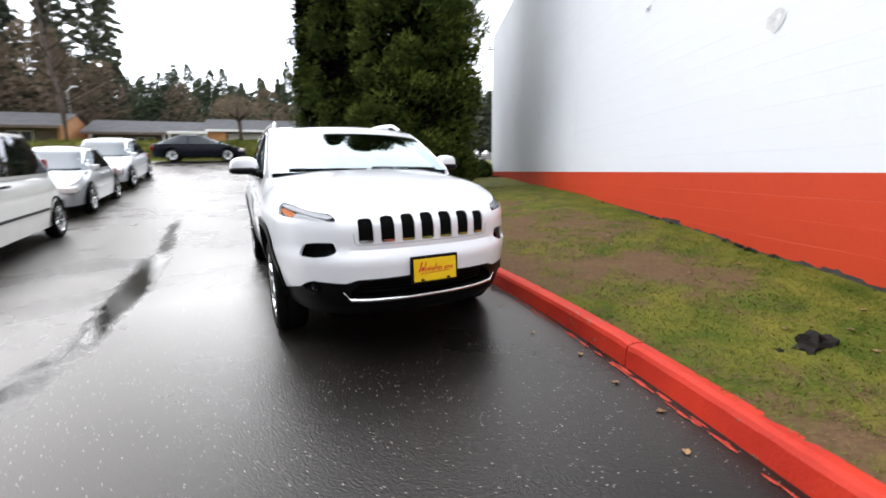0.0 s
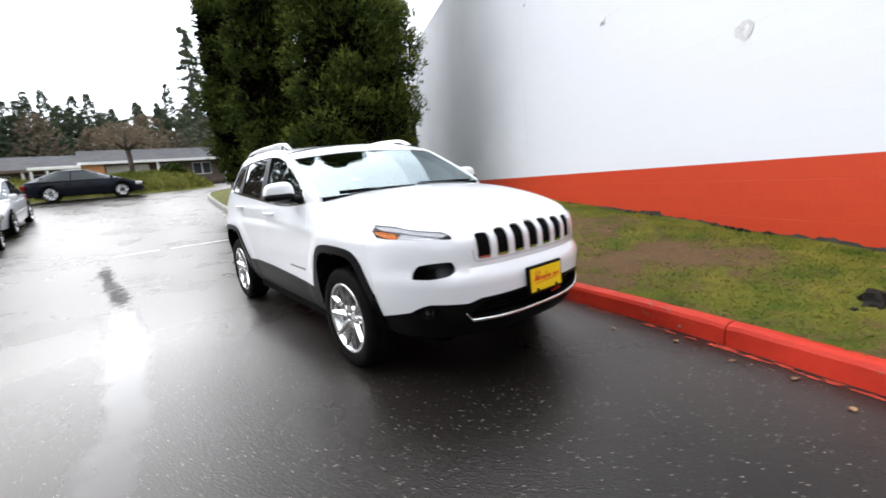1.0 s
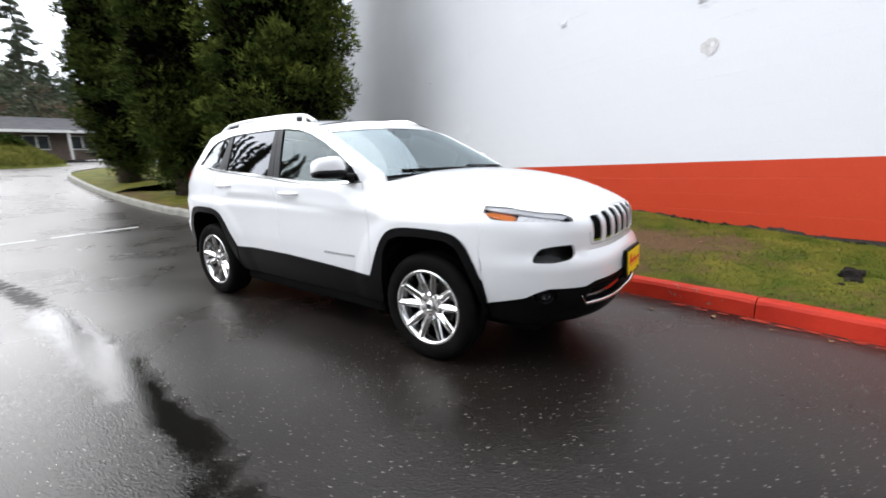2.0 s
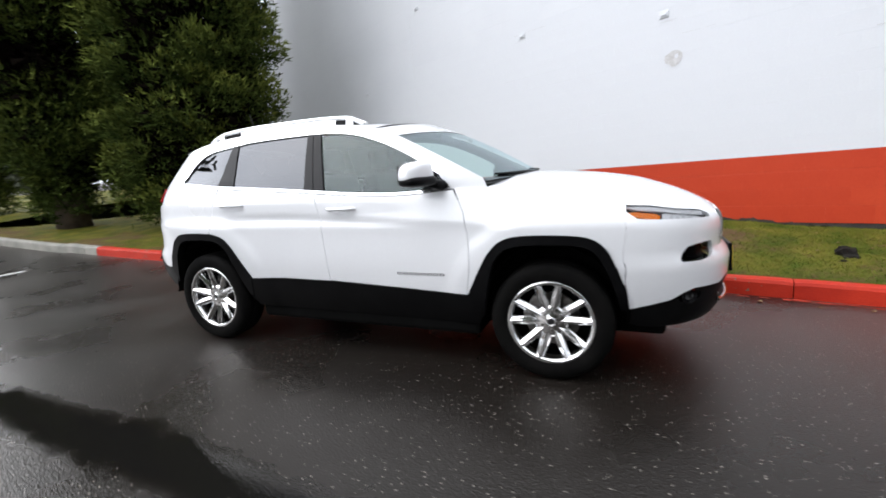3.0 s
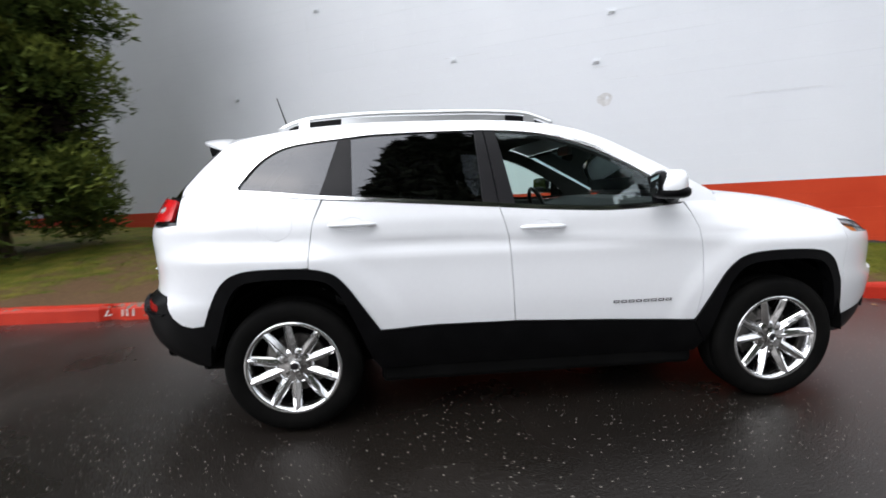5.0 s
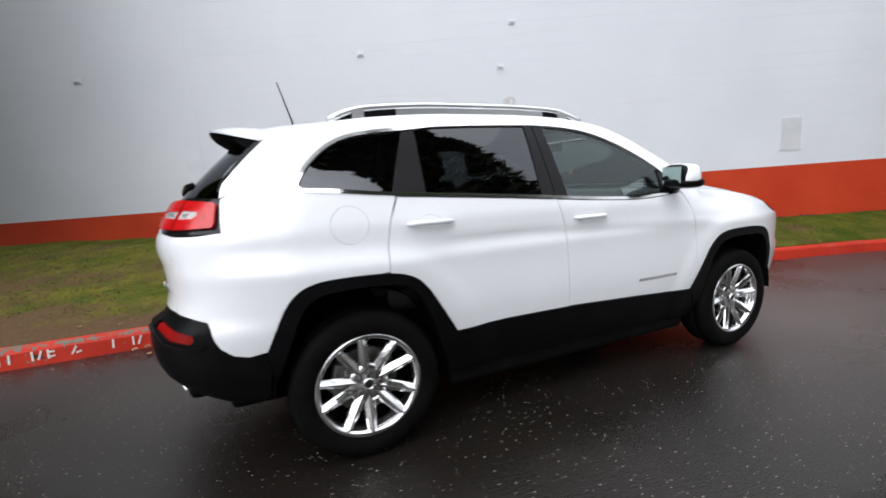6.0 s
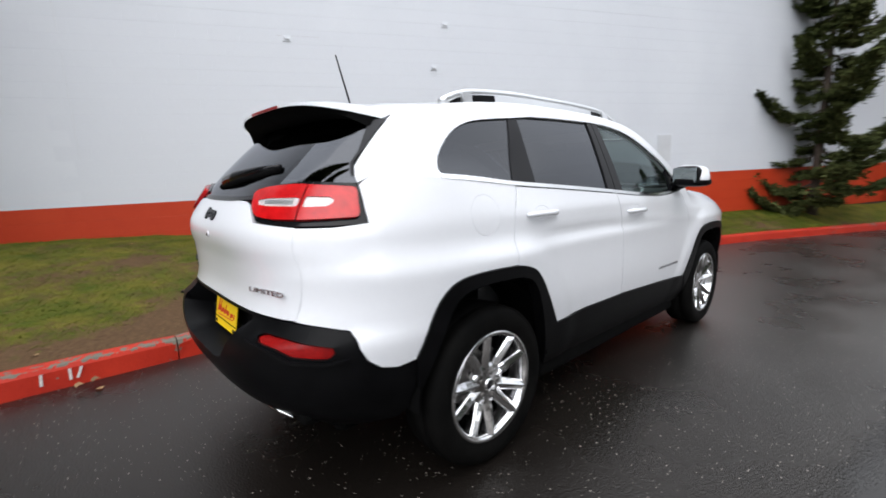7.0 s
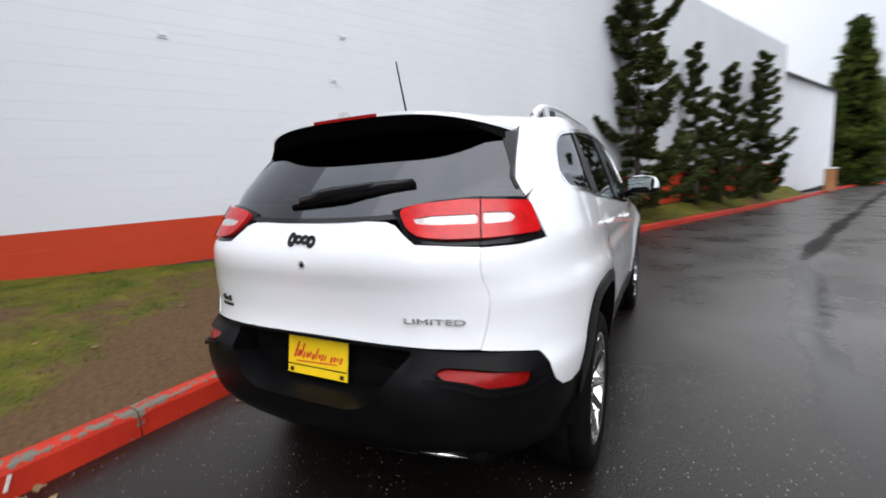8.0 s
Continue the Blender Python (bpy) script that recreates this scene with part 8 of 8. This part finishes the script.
# flat dark patch under the stencil: painted shade of a broken-out kerb hollow
i = int(np.argmin(np.linalg.norm(np.array([q[:2] for q in kpts]) - [1.37, 3.37], axis=1)))
p, t, nn = kpts[i], ktan[i], knor[i]
chip = new("kerb_chip", mesh_of("kerb_chip", [(r * 0.060 * math.cos(a), 0.004, r * 0.045 * math.sin(a)) for a, r in ((0.0, 1.1), (0.6, 0.8), (1.2, 0.9), (1.9, 1.15), (2.6, 0.75), (3.3, 1.0), (4.0, 1.0), (4.7, 1.1), (5.5, 0.95))], [tuple(range(9))], FOOTING))
chip.matrix_world = Matrix.Translation((p[0] + nn[0] * 0.004, p[1] + nn[1] * 0.004, kz[i] + 0.045)) @ Matrix.Rotation(math.atan2(t[1], t[0]), 4, "Z")
tagged(chip, "flat dark patch painted as a shaded broken-out hollow in the red kerb face", "chip")

# red paint spilled along the gutter
rs = np.random.default_rng(8)
FADED_RED = material("faded_red_paint", (0.26, 0.020, 0.008), (0.40, 0.036, 0.014), rough=0.7, scale=20, fine=120)
sp = new("paint_spill")
for k in range(46):
    s0 = float(ks[np.argmin(np.hypot(kpts[:, 0] - 1.15, kpts[:, 1] + 1.8))]) + 4.4 * rs.random()
    i = int(s0 / 0.08)
    p, t, nn = kpts[i], ktan[i], knor[i]
    n = 12
    ln, wd = 0.02 + 0.075 * rs.random() ** 2, 0.005 + 0.010 * rs.random()
    off = -0.025 - 0.035 * rs.random()
    v = []
    for a in np.linspace(0, 6.283, n + 1)[:-1]:
        r = 0.7 + 0.5 * rs.random()
        q = p + t * ln * r * math.cos(a) + nn * (off + wd * r * math.sin(a))
        v.append((q[0], q[1], float(ground_z(q[0], q[1])) + 0.005))
    part("splash", mesh_of("splash", v, [tuple(range(n))], FADED_RED), None, sp)
tagged(sp, "dull red paint splashes on the asphalt along the kerb", "paint")

# wall hatch, brackets and patch
def on_wall(u, z, d=0.0):
    return wall_m @ Vector((u, d, z))


def wall_thing(name, u, z, label, cat):
    ob = new(name)
    ob.matrix_world = wall_m @ Matrix.Translation((u, 0.002, z))
    return tagged(ob, label, cat)


hatch_w = wall_thing("wall_hatch", -7.34, 0.53, "flush grey painted hatch in the white wall", "hatch")
part("hatch_plate", boxed(-0.17, 0.17, 0, 0.012, -0.26, 0.26, 0.004), HATCH_GREY, hatch_w)
part("hatch_frame", boxed(-0.19, 0.19, 0, 0.008, -0.28, 0.28, 0.003), WALL_WHITE, hatch_w)
pt = wall_thing("wall_patch", -2.6, 1.36, "rough grey scar where something was torn off the wall", "patch")
for k, (dx, dz, r) in enumerate(((0, 0, 0.105), (-0.035, 0.02, 0.03), (0.03, 0.02, 0.028), (-0.03, -0.05, 0.022))):
    v = [(dx + r * (0.75 + 0.4 * rs.random()) * math.cos(a), 0.004 + 0.002 * k, dz + r * (0.75 + 0.4 * rs.random()) * math.sin(a)) for a in np.linspace(0, 6.283, 15)[:-1]]
    part("scar", mesh_of("scar", v, [tuple(range(14))], WALL_PATCH if k != 1 else WALL_WHITE), None, pt)
for u, z in ((-0.24, 2.27), (4.31, 2.17), (-2.48, 1.93), (-2.7, 2.6), (2.3, 3.5), (9.0, 2.6)):
    br = wall_thing("wall_bracket", u, z, "small painted bracket stub on the white wall", "bracket")
    br["group"] = "bracket stubs on the wall"
    part("stub", boxed(-0.035, 0.035, 0, 0.03, -0.018, 0.018, 0.008), WALL_WHITE, br)
    part("back_plate", boxed(-0.06, 0.06, 0, 0.012, -0.04, 0.04, 0.004), WALL_WHITE, br)
post = new("bollard")
post.location = (-10.2, -31.8, 0.1)
part("post", boxed(-0.25, 0.25, -0.25, 0.25, 0, 1.35, 0.03), CEDAR, post)
part("post_cap", boxed(-0.3, 0.3, -0.3, 0.3, 1.35, 1.45, 0.02), FASCIA, post)
tagged(post, "brown timber post by the far kerb", "post")
# hairline crack down the wall
ck = wall_thing("wall_crack", 2.52, 0.0, "dark hairline crack running down the painted blocks", "crack")
zz = 0.35
while zz < 3.4:
    h = 0.10 + 0.25 * rs.random()
    if rs.random() < 0.75:
        c0 = 0.012 * rs.random()
        part("crack_run", boxed(c0, c0 + 0.0025, -0.001, 0.0012, zz, zz + h), WALL_PATCH, ck)
    zz += h
# short runs of open joint on the white wall
JOINT = material("open_joint_shadow", (0.46, 0.46, 0.47), (0.56, 0.56, 0.57), rough=0.8, scale=8, fine=60)
for u0, u1, z in ((-2.38, -2.64, 1.84), (-2.69, -3.07, 1.64), (-0.12, -0.7, 2.31), (-4.6, -5.3, 1.22)):
    jt = wall_thing("open_joint", (u0 + u1) / 2, z, "thin dark open joint in the white blockwork", "crack")
    jt["group"] = "open joints in the wall"
    x = u1 - (u0 + u1) / 2
    while x < -u1 + (u0 + u1) / 2 - 0.05:
        w = 0.05 + 0.22 * rs.random()
        h = 0.0012 + 0.0018 * rs.random()
        part("joint_run", boxed(x, x + w, -0.001, 0.0015, -h, h), JOINT, jt)
        x += w + 0.05 * rs.random()
# painted bay line
ln = new("bay_line")
for k, (x0, x1) in enumerate(((-2.0, -1.2), (-1.0, -0.5), (-0.45, 0.35))):
    v = []
    for x in np.linspace(x0, x1, 9):
        v.append((x, 6.95 - 0.02 * x, float(ground_z(x, 6.95)) + 0.005))
    for x in np.linspace(x1, x0, 9):
        v.append((x, 7.05 - 0.02 * x, float(ground_z(x, 7.05)) + 0.005))
    part("stripe", mesh_of("stripe", v, [tuple(range(18))], PAINT_LINE), None, ln)
tagged(ln, "faint worn white bay line on the wet asphalt", "marking")

# ---- concrete blocks of the wall: the nearest as pieces, the rest joined ----
def block_mesh(w, low, top=False):
    """A block face with an open bed joint of the height low under it, or over it, nearly filled with paint where it is small."""
    a, g, d = w / 2, 0.0003, 0.0012 + 0.35 * low
    z0, z1 = (g, COURSE - 2 * g - low) if top else (g + low, COURSE - 2 * g)
    v = [(-a + 0.3 * g, -d, g), (a - 0.3 * g, -d, g), (a - 0.3 * g, -d, COURSE - g), (-a + 0.3 * g, -d, COURSE - g), (-a + 0.4 * g, 0, z0), (a - 0.4 * g, 0, z0), (a - 0.4 * g, 0, z1), (-a + 0.4 * g, 0, z1)]
    f = [(7, 6, 5, 4), (4, 5, 1, 0), (5, 6, 2, 1), (6, 7, 3, 2), (7, 4, 0, 3)]
    return v, f


BLOCKS, RED_BLOCKS = [block_mesh(BLOCK, low) for low in (0.0012, 0.004, 0.007)], [block_mesh(BLOCK, low, True) for low in (0.003, 0.006, 0.009)]
BLOCK_W, BLOCK_R = [mesh_of("block", *b, WALL_WHITE) for b in BLOCKS], [mesh_of("block", *b, WALL_RED) for b in RED_BLOCKS]
rest = {True: ([], []), False: ([], [])}
count = 0
rs = np.random.default_rng(14)
for row in range(int(FOOT / COURSE), int(TOP / COURSE)):
    z = row * COURSE
    u = U0 + (0.2 if row % 2 else 0.4)
    while u < U1 - 0.15:
        y = 0.917 * u
        ground_at = float(wall_base_z(y)) - 1.06 + 0.0303 * u
        if z + COURSE > ground_at + (0.09 if y < -0.8 else -0.02):
            proud = 0.0001 * (rs.random() - 0.5)
            open_ = noise.noise(Vector((u * 0.45, row * 3.7, 2.0))) + (0.12 if z < -0.01 else 0.0) + 0.35 * (rs.random() - 0.5)
            kind = 2 if open_ > 0.34 else 1 if open_ > 0.12 else 0
            bv, bf = (RED_BLOCKS if z < -0.01 else BLOCKS)[kind]
            if -4.6 < u < 2.6 and z < 2.4 and count < 300:
                count += 1
                b = new("block", (BLOCK_R if z < -0.01 else BLOCK_W)[kind])
                b.parent = wall
                b.location = (u, proud, z)
            else:
                v, f = rest[z < -0.01]
                k = len(v)
                v += [(p[0] + u, p[1] + proud, p[2] + z) for p in bv]
                f += [tuple(i + k for i in q) for q in bf]
        u += BLOCK
for red, (v, f) in rest.items():
    o = part("red_blockwork" if red else "white_blockwork", mesh_of("blockwork", v, f, WALL_RED if red else WALL_WHITE), None, wall)
    tagged(o, kind="stuff")
